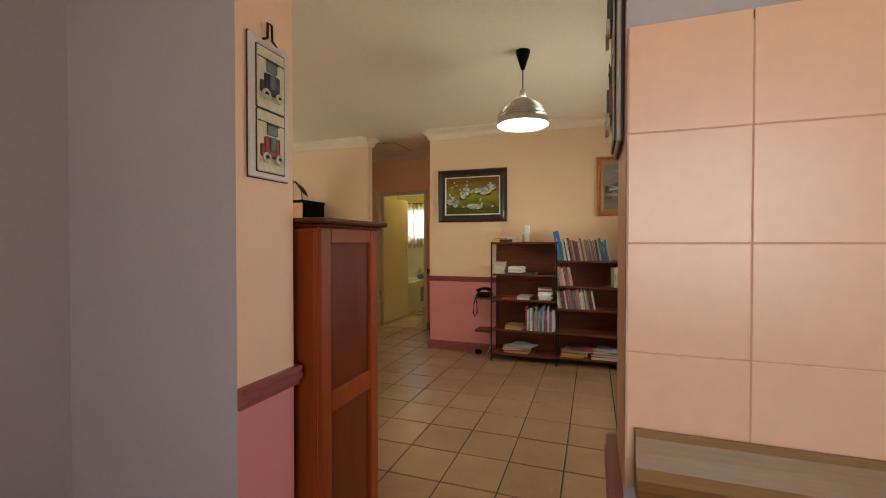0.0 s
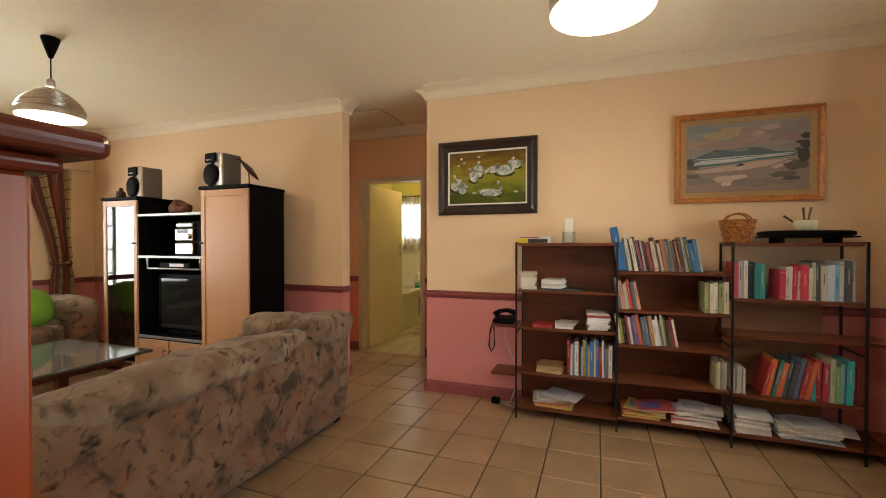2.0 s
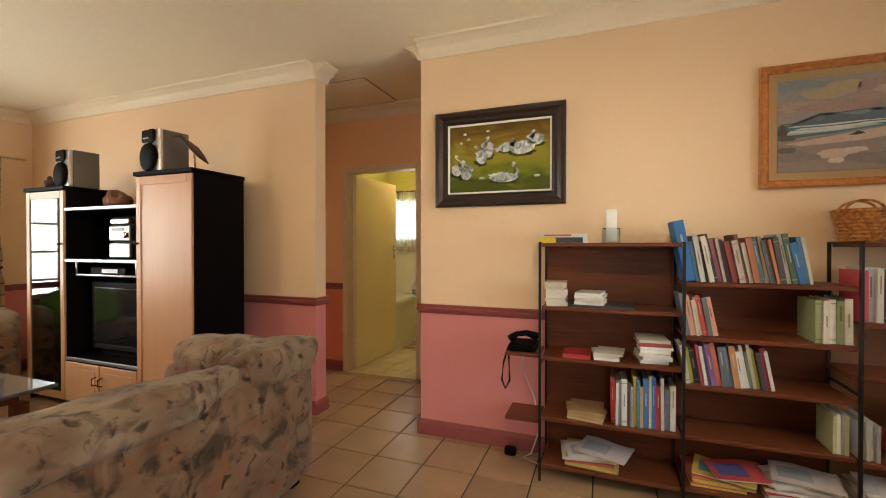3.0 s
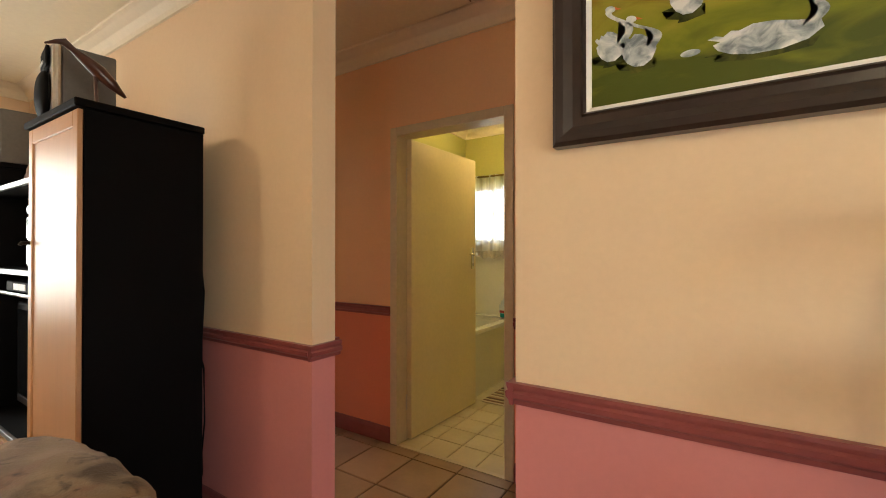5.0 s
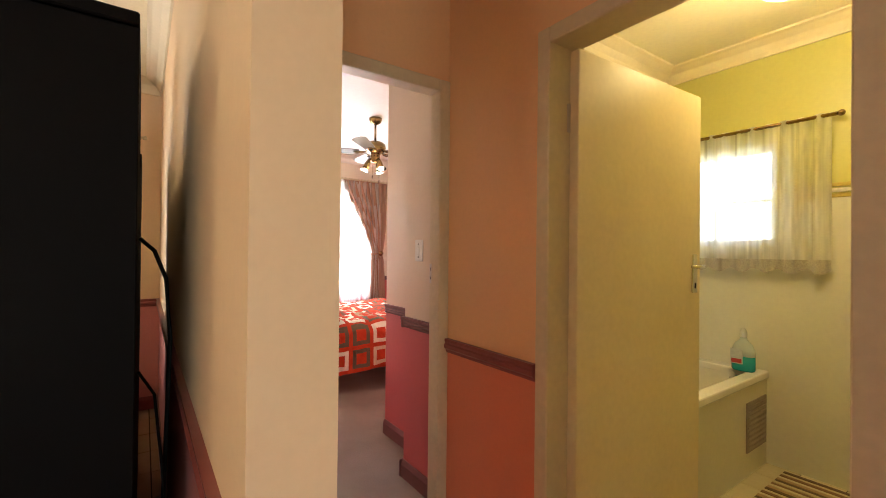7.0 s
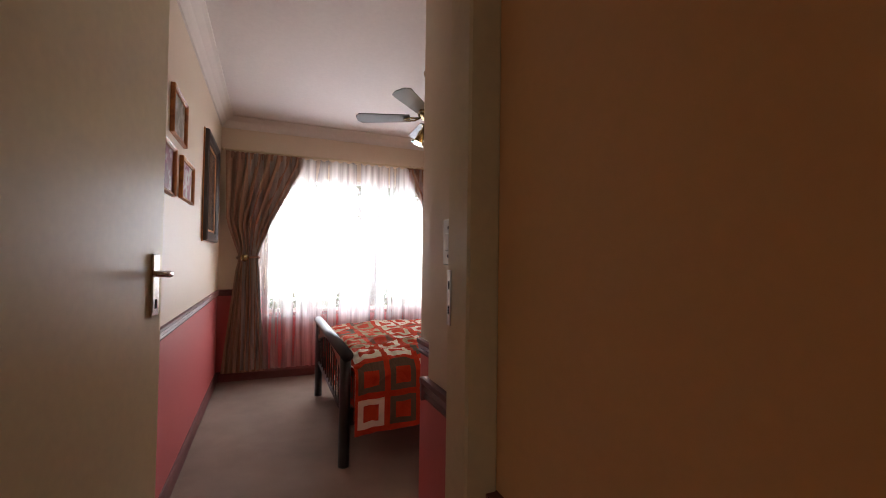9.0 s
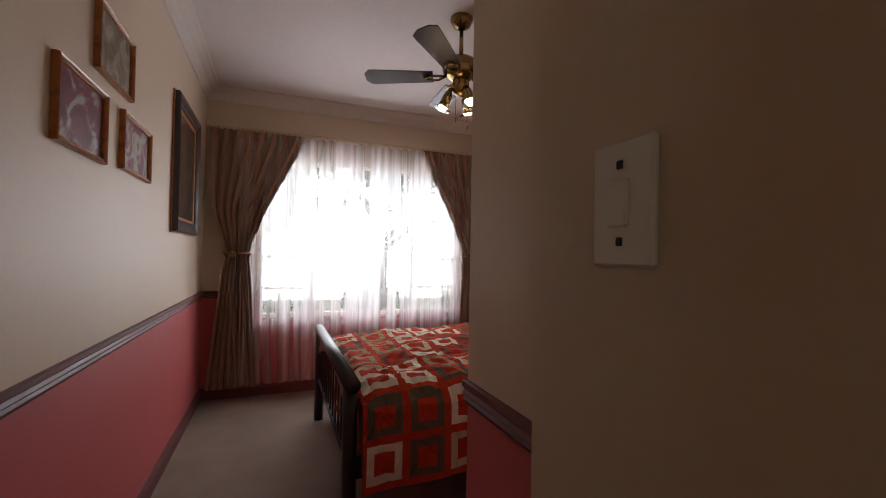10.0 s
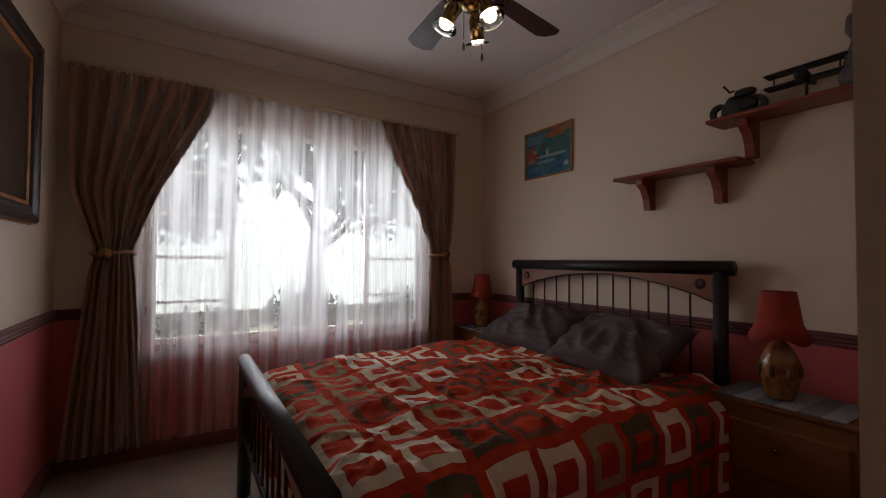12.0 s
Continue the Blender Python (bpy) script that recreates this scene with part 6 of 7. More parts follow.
for i in range(34):
    c = [(0.52, 0.44, 0.32), (0.20, 0.11, 0.06), (0.46, 0.38, 0.26), (0.12, 0.07, 0.045), (0.36, 0.24, 0.14)][i % 5]
    wp("stripe", box(-2.86, -2.33, 6.86 + i * 0.0285, 6.86 + i * 0.0285 + 0.0275, 0.003, 0.013 + 0.002 * (i % 2), 0.003), plain(c, 0.95), mat)
M["bathtile"] = material("white_wall_tile", (0.74, 0.72, 0.62), 0.2, vary=0.04)
for b in ((-3.60, -1.2, 7.892, 7.90, 0.0, 1.34), (-2.92, -1.2, 7.892, 7.90, 1.34, 1.6)):
    put("wall_tiling", box(*b), M["bathtile"], "white glazed tiling on the bathroom wall", "tiles", "structure")
put("wall_tiling", box(-3.60, -3.592, 5.99, 7.89, 0.0, 1.6), M["bathtile"], "white glazed tiling on the bathroom wall", "tiles", "structure")
for z, c in ((1.60, (0.55, 0.42, 0.1)), (1.63, (0.7, 0.68, 0.58)), (1.66, (0.55, 0.42, 0.1))):
    put("tile_border", box(-2.92, -1.2, 7.887, 7.90, z, z + 0.022, 0.003), plain(c, 0.3), "narrow yellow and cream border tiles", "border", "structure")
rail_rod(7.84, -3.55, -2.62, 2.055, "x", "thin brass curtain rod over the bathroom window")
lc = thing("lace_curtain", at(-3.1, 7.84), "short white lace curtain over the bathroom window", "curtain")


def lace_fn(u, v):
    return (-3.56 + 0.90 * u, 7.845 + 0.014 * math.sin(u * 72) + 0.006 * math.sin(u * 31), 2.07 - 0.86 * v + 0.01 * math.sin(u * 75) * (v > 0.95))


wp("cloth", grid(lace_fn, 120, 20), M["lace"], lc, smooth=True)
wp("lace_hem", grid(lambda u, v: (-3.56 + 0.90 * u, 7.842 + 0.014 * math.sin(u * 72) + 0.006 * math.sin(u * 31), 1.25 - 0.07 * v + 0.014 * math.sin(u * 45) * v), 120, 3), material("lace_hem", (0.5, 0.46, 0.4), 0.9, bump=0.6, grain=120, vary=0.3), lc, smooth=True)
gl = thing("ceiling_globe", at(-2.62, 7.0, H), "round opal glass ceiling light, lit", "lamp")
wp("mount", lathe([(0.07, H - 0.001), (0.07, H - 0.03), (0.06, H - 0.04)], -2.62, 7.0, 20, True), M["white"], gl)
wp("glass_bowl", soft(-2.62, 7.0, H - 0.12, 0.27, 0.27, 0.2, 2.0, 7), M["globe"], gl, "glowing opal bowl", True)
lamp("bathroom_lamp_glow", "POINT", at(-2.62, 7.0, H - 0.27), 3.8, (1.0, 0.74, 0.34), radius=0.09)

# ---- bedroom ----
ROOM = BEDROOM
drape(-7.47, 1, 5.17, 5.90, 5.42, 1.22, 2.25, 0.10, M["drape"], "beige satin curtain tied back beside the bedroom window", 1, 8)
drape(-7.47, 1, 7.68, 7.00, 7.50, 1.24, 2.27, 0.14, M["drape"], "beige satin curtain tied back on a rosette", -1, 7)
sheer(-7.46, 1, 5.34, 7.58, 0.12, 2.25, "long white sheer curtain over the bedroom window", 26)
rail_rod(-7.40, 5.15, 7.70, 2.27, label="pale curtain rail hidden by the heading", mat=M["frame"])

bed = thing("bed", at(-6.05, 7.05), "double bed with black tubular frame and wooden end panels", "bed")
M["tube"] = material("black_satin_steel", (0.018, 0.015, 0.016), 0.35, vary=0.2)
M["bedwood"] = material("bed_panel_wood", (0.24, 0.085, 0.035), 0.35, stretch=(0.8, 6, 6), grain=10, vary=0.25)
X0, X1 = -6.80, -5.36


def bed_end(y, ztop, zbar, X0, X1, nm):
    wp(nm + "_rail", bar([(X0 - 0.03, y, ztop), (X1 + 0.03, y, ztop)], 0.036, 16), M["tube"], bed, "black tubular top rail", True)
    for x in (X0 + 0.03, X1 - 0.03):
        wp("leg", bar([(x, y, 0), (x, y, ztop)], 0.033, 14), M["tube"], bed, smooth=True)
    bm = bmesh.new()
    n = 16
    top = [(X0 + 0.06 + (X1 - X0 - 0.12) * i / n) for i in range(n + 1)]
    lowf = lambda k: ztop - 0.165 + 0.12 * math.sin(math.pi * k) ** 0.8
    fa = [[bm.verts.new((x, ya, z)) for i, x in enumerate(top) for z in (ztop - 0.025, lowf(i / n))] for ya in (y - 0.011, y + 0.011)]
    for side in fa:
        for i in range(n):
            bm.faces.new((side[2 * i], side[2 * i + 2], side[2 * i + 3], side[2 * i + 1]))
    for i in range(n):
        bm.faces.new((fa[0][2 * i + 1], fa[0][2 * i + 3], fa[1][2 * i + 3], fa[1][2 * i + 1]))
    wp("arch_panel", bm, M["bedwood"], bed, "arched wooden panel")
    for x in (X0 + 0.12, X1 - 0.12):
        r = lathe([(0.012, -0.016), (0.026, -0.016), (0.028, 0), (0.026, 0.016), (0.012, 0.016)], 0, 0, 16)
        bmesh.ops.transform(r, matrix=pose(x, y, ztop - 0.08, 90, 0, 0), verts=r.verts)
        wp("roundel", r, M["tube"], bed, smooth=True)
    wp("arch_bar", bar([(x, y, lowf(i / n)) for i, x in enumerate(top)], 0.008, 6), M["tube"], bed, smooth=True)
    wp("lower_bar", bar([(X0 + 0.03, y, zbar), (X1 - 0.03, y, zbar)], 0.014, 8), M["tube"], bed, smooth=True)
    for i in range(11):
        k = (i + 1) / 12
        x = X0 + 0.06 + (X1 - X0 - 0.12) * k
        wp("spindle", bar([(x, y, zbar), (x, y, lowf(k))], 0.006, 6), M["tube"], bed)


bed_end(6.01, 0.665, 0.30, -6.80, -5.36, "foot")
bed_end(7.96, 1.165, 0.55, -6.93, -5.43, "head")
for x in (X0 + 0.03, X1 - 0.03):
    wp("side_rail", box(x - 0.015, x + 0.015, 6.04, 7.93, 0.24, 0.34, 0.004), M["tube"], bed)
wp("mattress", soft(-6.10, 6.99, 0.42, 1.38, 1.86, 0.26, 9, 7), M["white"], bed, "white mattress", True)


def duvet_material():
    m = bpy.data.materials.new("squares_duvet")
    m.use_nodes = True
    nt = m.node_tree
    b = nt.nodes["Principled BSDF"]
    b.inputs["Roughness"].default_value, b.inputs["Specular IOR Level"].default_value = 0.9, 0.08
    uv = nt.nodes.new("ShaderNodeUVMap")
    uv.uv_map = "cloth"
    sc = nt.nodes.new("ShaderNodeVectorMath")
    sc.operation = "SCALE"
    sc.inputs["Scale"].default_value = 1 / 0.205
    nt.links.new(uv.outputs[0], sc.inputs[0])
    fl, fr = nt.nodes.new("ShaderNodeVectorMath"), nt.nodes.new("ShaderNodeVectorMath")
    fl.operation, fr.operation = "FLOOR", "FRACTION"
    nt.links.new(sc.outputs[0], fl.inputs[0])
    nt.links.new(sc.outputs[0], fr.inputs[0])
    rnd = nt.nodes.new("ShaderNodeTexWhiteNoise")
    rnd.noise_dimensions = "2D"
    nt.links.new(fl.outputs[0], rnd.inputs["Vector"])
    sub, ab = nt.nodes.new("ShaderNodeVectorMath"), nt.nodes.new("ShaderNodeVectorMath")
    sub.operation, ab.operation = "SUBTRACT", "ABSOLUTE"
    sub.inputs[1].default_value = (0.5, 0.5, 0.0)
    nt.links.new(fr.outputs[0], sub.inputs[0])
    nt.links.new(sub.outputs[0], ab.inputs[0])
    sep = nt.nodes.new("ShaderNodeSeparateXYZ")
    nt.links.new(ab.outputs[0], sep.inputs[0])
    mx = nt.nodes.new("ShaderNodeMath")
    mx.operation = "MAXIMUM"
    nt.links.new(sep.outputs[0], mx.inputs[0])
    nt.links.new(sep.outputs[1], mx.inputs[1])

    def less(v):
        n = nt.nodes.new("ShaderNodeMath")
        n.operation = "LESS_THAN"
        n.inputs[1].default_value = v
        nt.links.new(mx.outputs[0], n.inputs[0])
        return n

    outer, inner = less(0.41), less(0.235)
    ring = nt.nodes.new("ShaderNodeMath")
    ring.operation = "SUBTRACT"
    nt.links.new(outer.outputs[0], ring.inputs[0])
    nt.links.new(inner.outputs[0], ring.inputs[1])
    cr = nt.nodes.new("ShaderNodeValToRGB")
    cr.color_ramp.interpolation = "CONSTANT"
    for _ in range(3):
        cr.color_ramp.elements.new(0.5)
    for e, (p, c) in zip(cr.color_ramp.elements, ((0.0, (0.13, 0.10, 0.065)), (0.3, (0.74, 0.65, 0.52)), (0.55, (0.34, 0.24, 0.13)), (0.75, (0.20, 0.075, 0.045)), (0.85, (0.6, 0.48, 0.33)))):
        e.position, e.color = p, (*c, 1)
    nt.links.new(rnd.outputs[0], cr.inputs[0])
    fine = nt.nodes.new("ShaderNodeTexNoise")
    fine.inputs["Scale"].default_value = 14
    nt.links.new(uv.outputs[0], fine.inputs["Vector"])
    base = nt.nodes.new("ShaderNodeMix")
    base.data_type = "RGBA"
    base.inputs[6].default_value, base.inputs[7].default_value = (0.40, 0.032, 0.014, 1), (0.56, 0.065, 0.023, 1)
    nt.links.new(fine.outputs[0], base.inputs[0])
    col = nt.nodes.new("ShaderNodeMix")
    col.data_type = "RGBA"
    nt.links.new(ring.outputs[0], col.inputs[0])
    nt.links.new(base.outputs[2], col.inputs[6])
    nt.links.new(cr.outputs[0], col.inputs[7])
    nt.links.new(col.outputs[2], b.inputs["Base Color"])
    weave = nt.nodes.new("ShaderNodeTexNoise")
    weave.inputs["Scale"].default_value = 300
    nt.links.new(uv.outputs[0], weave.inputs["Vector"])
    bp = nt.nodes.new("ShaderNodeBump")
    bp.inputs["Strength"].default_value, bp.inputs["Distance"].default_value = 0.3, 0.002
    nt.links.new(weave.outputs[0], bp.inputs["Height"])
    crease = nt.nodes.new("ShaderNodeTexNoise")
    crease.inputs["Scale"].default_value, crease.inputs["Detail"].default_value, crease.inputs["Distortion"].default_value = 5.0, 4.0, 1.6
    nt.links.new(uv.outputs[0], crease.inputs["Vector"])
    bc = nt.nodes.new("ShaderNodeBump")
    bc.inputs["Strength"].default_value, bc.inputs["Distance"].default_value = 0.8, 0.05
    nt.links.new(crease.outputs[0], bc.inputs["Height"])
    nt.links.new(bp.outputs[0], bc.inputs["Normal"])
    nt.links.new(bc.outputs[0], b.inputs["Normal"])
    return m


dv = thing("duvet", at(-6.08, 7.0, 0.56), "red duvet with cream and olive squares, rumpled on the bed", "duvet")
DW, DROP = 1.46, 0.40


def duvet_fn(u, v):
    s = -DROP + (DW + 2 * DROP) * u
    y = 6.055 + 1.80 * v
    top = 0.615 + 0.03 * math.sin(math.pi * v)
    r = 0.07
    crease = 0.012 * noise.noise(Vector((s * 4, y * 5, 1))) + 0.014 * abs(noise.noise(Vector((s * 3 + y * 6, y * 3 - s * 7, 4)))) + 0.006 * noise.noise(Vector((s * 16, y * 22, 8)))
    for ang, fq, sd in ((0.7, 5.0, 3.0), (-0.5, 6.5, 11.0), (1.9, 4.0, 23.0)):
        p, q = s * math.cos(ang) + y * math.sin(ang), -s * math.sin(ang) + y * math.cos(ang)
        ridge = 1 - abs(noise.noise(Vector((p * fq, q * 1.6, sd)))) * 2.2
        crease += 0.016 * max(0.0, ridge) ** 3 * max(0.0, 0.55 + noise.noise(Vector((s * 1.7, y * 1.7, sd + 5))))
    if s < 0 or s > DW:
        k = min(1, -s / r) if s < 0 else min(1, (s - DW) / r)
        o = 0.045 * math.sin(k * math.pi / 2) + 0.012 * math.sin(y * 13) * min(1, (-s if s < 0 else s - DW) / 0.3)
        x = X0 - 0.01 - o if s < 0 else X1 + 0.0 + o
        if s < 0:
            x = -6.08 - DW / 2 - o
        else:
            x = -6.08 + DW / 2 + o
        d = -s if s < 0 else s - DW
        return (x, y, top - d * 0.97 + crease * 0.5 - 0.03)
    edge = min(s, DW - s)
    z = top - 0.03 * max(0, 1 - edge / 0.12) ** 2 + crease * 1.3
    if y < 6.12:
        z -= (6.12 - y) * 0.6
    return (-6.08 - DW / 2 + s, y, z)


wp("cover", grid(duvet_fn, 220, 190, lambda u, v: (-DROP + (DW + 2 * DROP) * u, 1.9 * v)), duvet_material(), dv, smooth=True)
wp("foot_fold", grid(lambda u, v: (-6.08 - DW / 2 + DW * u, 6.056 + 0.006 * math.sin(u * 40), 0.57 - 0.3 * v), 60, 6, lambda u, v: (DW * u, -0.3 * v)), COLORS and bpy.data.materials["squares_duvet"], dv, smooth=True)


M["pillow"] = ramp_material("grey_striped_pillowcase", [(0.42, (0.085, 0.066, 0.066)), (0.55, (0.11, 0.088, 0.088)), (0.66, (0.115, 0.092, 0.09)), (0.70, (0.22, 0.19, 0.18)), (0.74, (0.11, 0.088, 0.088))], 7, 1.0, 0.5, 2, 0.1, stretch=(0.15, 7, 1))


def pillow(x, y, z, rz, seed, label):
    th = thing("pillow", at(x, y, z, rz), label, "pillow", "pillows on the bed")
    bm = bmesh.new()
    n = 36
    for s in (1, -1):
        rows = []
        for i in range(n + 1):
            row = []
            for j in range(n + 1):
                u, v = 2 * i / n - 1, 2 * j / n - 1
                edge = max(0.0, (1 - u * u) * (1 - v * v))
                x, y = 0.34 * u * (1 - 0.07 * (1 - v * v) * abs(u)), 0.235 * v * (1 - 0.10 * (1 - u * u) * abs(v))
                p = Vector((x * 5, y * 5, seed * 3.1 + s))
                fold = 1 - abs(noise.noise(Vector((p.x * 1.3 + p.y * 1.1, p.y * 0.6 - p.x * 0.5, p.z))))
                row.append(bm.verts.new((x, y, s * 0.10 * edge ** 0.42 + edge ** 0.3 * (0.045 * (fold ** 4 - 0.5) + 0.012 * noise.noise(p * 3)) * s)))
            rows.append(row)
        for i in range(n):
            for j in range(n):
                q = (rows[i][j], rows[i + 1][j], rows[i + 1][j + 1], rows[i][j + 1])
                bm.faces.new(q if s > 0 else q[::-1])
    bmesh.ops.remove_doubles(bm, verts=bm.verts, dist=0.0008)
    bmesh.ops.transform(bm, matrix=pose(0, 0, 0.13, 28, 0, 0), verts=bm.verts)
    part("cover", bm, M["pillow"], th, smooth=True)


pillow(-6.50, 7.72, 0.62, 4, 2, "dark grey striped pillow leaning on the headboard")
pillow(-5.86, 7.69, 0.62, -5, 9, "dark grey striped pillow, plump and creased")


def nightstand(x0, x1, label):
    y0, y1, z1 = 7.70, 8.01, 0.64
    th = thing("bedside_table", at((x0 + x1) / 2, 7.85), label, "bedside table")
    wd = M["nightwood"]
    wp("body", box(x0 + 0.01, x1 - 0.01, y0 + 0.015, y1, 0.05, z1 - 0.02, 0.003), wd, th)
    wp("top", box(x0, x1, y0 - 0.01, y1, z1 - 0.02, z1, 0.005, 2), wd, th)
    for z in (0.08, 0.35):
        d = wp("drawer", box(x0 + 0.03, x1 - 0.03, y0, y0 + 0.015, z, z + 0.2, 0.004), wd, th)
        part("knob", soft((x0 + x1) / 2, y0 - 0.012, z + 0.12, 0.025, 0.025, 0.025, 2, 3), M["brass"], d, smooth=True, loc=inv(d))
    wp("plinth", box(x0 + 0.02, x1 - 0.02, y0 + 0.03, y1, 0, 0.05), wd, th)
    c = thing("table_cloth", at((x0 + x1) / 2, 7.85, z1), "grey striped cloth laid over the bedside table", "cloth")
    for i in range(6):
        k = i / 6
        wp("stripe", box(x0 + 0.03 + (x1 - x0 - 0.06) * k, x0 + 0.03 + (x1 - x0 - 0.06) * (k + 1 / 6), y0 - 0.018, y1 - 0.04, z1 + 0.001, z1 + 0.006, 0.001), plain((0.30, 0.31, 0.33) if i % 2 else (0.16, 0.17, 0.19), 0.9), c)
    return th


M["nightwood"] = material("orange_pine", (0.22, 0.08, 0.022), 0.4, stretch=(1, 6, 6), grain=10, vary=0.2)
nightstand(-7.42, -7.0, "small pine bedside table by the window")
nightstand(-5.38, -4.90, "small pine bedside table with a knobbed drawer")


def table_lamp(x, y, z, label):
    th = thing("table_lamp", at(x, y, z), label, "lamp", "bedside lamps")
    part("base", lathe([(0.001, 0), (0.045, 0.001), (0.05, 0.012), (0.062, 0.06), (0.07, 0.10), (0.066, 0.15), (0.045, 0.20), (0.02, 0.23), (0.016, 0.25)], 0, 0, 24), M["pottery"], th, "mustard glazed pottery base", True)
    for i in range(8):
        a = i * math.pi / 4
        part("painted_leaf", soft(0.069 * math.cos(a), 0.069 * math.sin(a), 0.115, 0.022, 0.022, 0.05, 2, 3), plain((0.10, 0.04, 0.015), 0.4), th, "", True)
    sh = lathe([(0.058, 0.43), (0.078, 0.30), (0.104, 0.235), (0.100, 0.235), (0.075, 0.30), (0.055, 0.43)], 0, 0, 32)
    for v in sh.verts:
        if v.co.z < 0.25:
            v.co.z += 0.012 * math.sin(math.atan2(v.co.y, v.co.x) * 4)
    part("shade", sh, M["redshade"], th, "red fabric shade with a scalloped hem", True)
    part("stem", bar([(0, 0, 0.24), (0, 0, 0.40)], 0.005, 6), M["brass"], th)
    return th


M["pottery"] = material("mustard_glaze", (0.30, 0.16, 0.03), 0.25, vary=0.35, spots=14, dark=(0.16, 0.03, 0.02))
M["redshade"] = material("red_shade_cloth", (0.32, 0.035, 0.013), 0.9, bump=0.4, grain=200, vary=0.12)
table_lamp(-7.25, 7.85, 0.648, "red-shaded table lamp with a mustard pottery base by the window")
table_lamp(-5.165, 7.80, 0.648, "red-shaded table lamp with a mustard pottery base by the bed")

# ceiling fan
FX, FY, FZ = -5.72, 6.66, H - 0.04
fan = thing("ceiling_fan", at(FX, FY, H), "brass ceiling fan with dark blades and three lit spotlights", "fan")
wp("canopy", lathe([(0.001, H - 0.001), (0.065, H - 0.001), (0.065, H - 0.02), (0.05, H - 0.05), (0.02, H - 0.065)], FX, FY, 24), M["brass"], fan, smooth=True)
wp("rod", bar([(FX, FY, H - 0.06), (FX, FY, FZ - 0.2)], 0.012, 10), M["brass"], fan, smooth=True)
wp("motor", lathe([(0.02, FZ - 0.19), (0.07, FZ - 0.2), (0.10, FZ - 0.225), (0.108, FZ - 0.26), (0.10, FZ - 0.29), (0.07, FZ - 0.31), (0.05, FZ - 0.325), (0.001, FZ - 0.325)], FX, FY, 32), M["brass"], fan, smooth=True)
wp("light_hub", lathe([(0.045, FZ - 0.32), (0.05, FZ - 0.34), (0.048, FZ - 0.38), (0.03, FZ - 0.41), (0.001, FZ - 0.415)], FX, FY, 24), M["brass"], fan, smooth=True)
M["blade"] = material("dark_fan_blade", (0.045, 0.015, 0.012), 0.35, stretch=(3, 3, 3), vary=0.3, spec=0.35)
BZ = FZ - 0.305
for i in range(5):
    a = radians(30 + 72 * i)
    bl = bmesh.new()
    n = 14
    up = []
    for j in range(n + 1):
        k = j / n
        r = 0.16 + 0.395 * k
        w = 0.048 + 0.018 * k
        if k > 0.9:
            w *= math.sqrt(max(0.05, 1 - ((k - 0.9) / 0.1) ** 2 * 0.8))
        up.append((r, w))
    vs = [[bl.verts.new((r, s * w, dz + s * w * 0.2)) for r, w in up] for s in (-1, 1) for dz in (0.0, 0.006)]
    for j in range(n):
        bl.faces.new((vs[0][j], vs[0][j + 1], vs[2][j + 1], vs[2][j]))
        bl.faces.new((vs[1][j], vs[3][j], vs[3][j + 1], vs[1][j + 1]))
        bl.faces.new((vs[0][j], vs[1][j], vs[1][j + 1], vs[0][j + 1]))
        bl.faces.new((vs[2][j], vs[2][j + 1], vs[3][j + 1], vs[3][j]))
    bl.faces.new((vs[0][0], vs[2][0], vs[3][0], vs[1][0]))
    bl.faces.new((vs[0][n], vs[1][n], vs[3][n], vs[2][n]))
    bmesh.ops.transform(bl, matrix=pose(FX, FY, BZ, 0, 0, math.degrees(a)), verts=bl.verts)
    blade = wp("blade", bl, M["blade"], fan, "dark wooden fan blade")
    ir = bmesh.new()
    tube(ir, [(0.09, 0, 0.004), (0.13, 0.028, -0.004), (0.17, 0.03, -0.004), (0.21, 0.0, -0.004)], 0.007, 6)
    tube(ir, [(0.09, 0, 0.004), (0.13, -0.028, -0.004), (0.17, -0.03, -0.004), (0.21, 0.0, -0.004)], 0.007, 6)
    bmesh.ops.transform(ir, matrix=pose(FX, FY, BZ, 0, 0, math.degrees(a)), verts=ir.verts)
    part("blade_iron", ir, M["brass"], blade, "", True, inv(blade))
for i in range(3):
    a = radians(250 + 120 * i)
    d = Vector((math.cos(a), math.sin(a), 0))
    c = Vector((FX, FY, FZ - 0.37))
    tip = c + d * 0.10 + Vector((0, 0, -0.11))
    sp = wp("spotlight", tube(bmesh.new(), [c + d * 0.03, c + d * 0.06 + Vector((0, 0, -0.01)), c + d * 0.07 + Vector((0, 0, -0.04)), tip], [0.008, 0.012, 0.026, 0.03], 16), M["brass"], fan, "brass spotlight", True)
    n = (tip - (c + d * 0.07 + Vector((0, 0, -0.04)))).normalized()
    rot = n.to_track_quat("Z", "Y").to_matrix().to_4x4()
    lens = lathe([(0.001, 0.012), (0.02, 0.01), (0.026, 0.0)], 0, 0, 16)
    bmesh.ops.transform(lens, matrix=Matrix.Translation(tip) @ rot, verts=lens.verts)
    part("bulb", lens, M["bulb"], sp, "lit lamp face", True, inv(sp))
    ringm = lathe([(0.03, 0.004), (0.05, 0.01), (0.05, 0.014), (0.03, 0.01)], 0, 0, 24)
    bmesh.ops.transform(ringm, matrix=Matrix.Translation(tip) @ rot, verts=ringm.verts)
    part("glass_collar", ringm, M["glass"], sp, "clear glass collar", True, inv(sp))
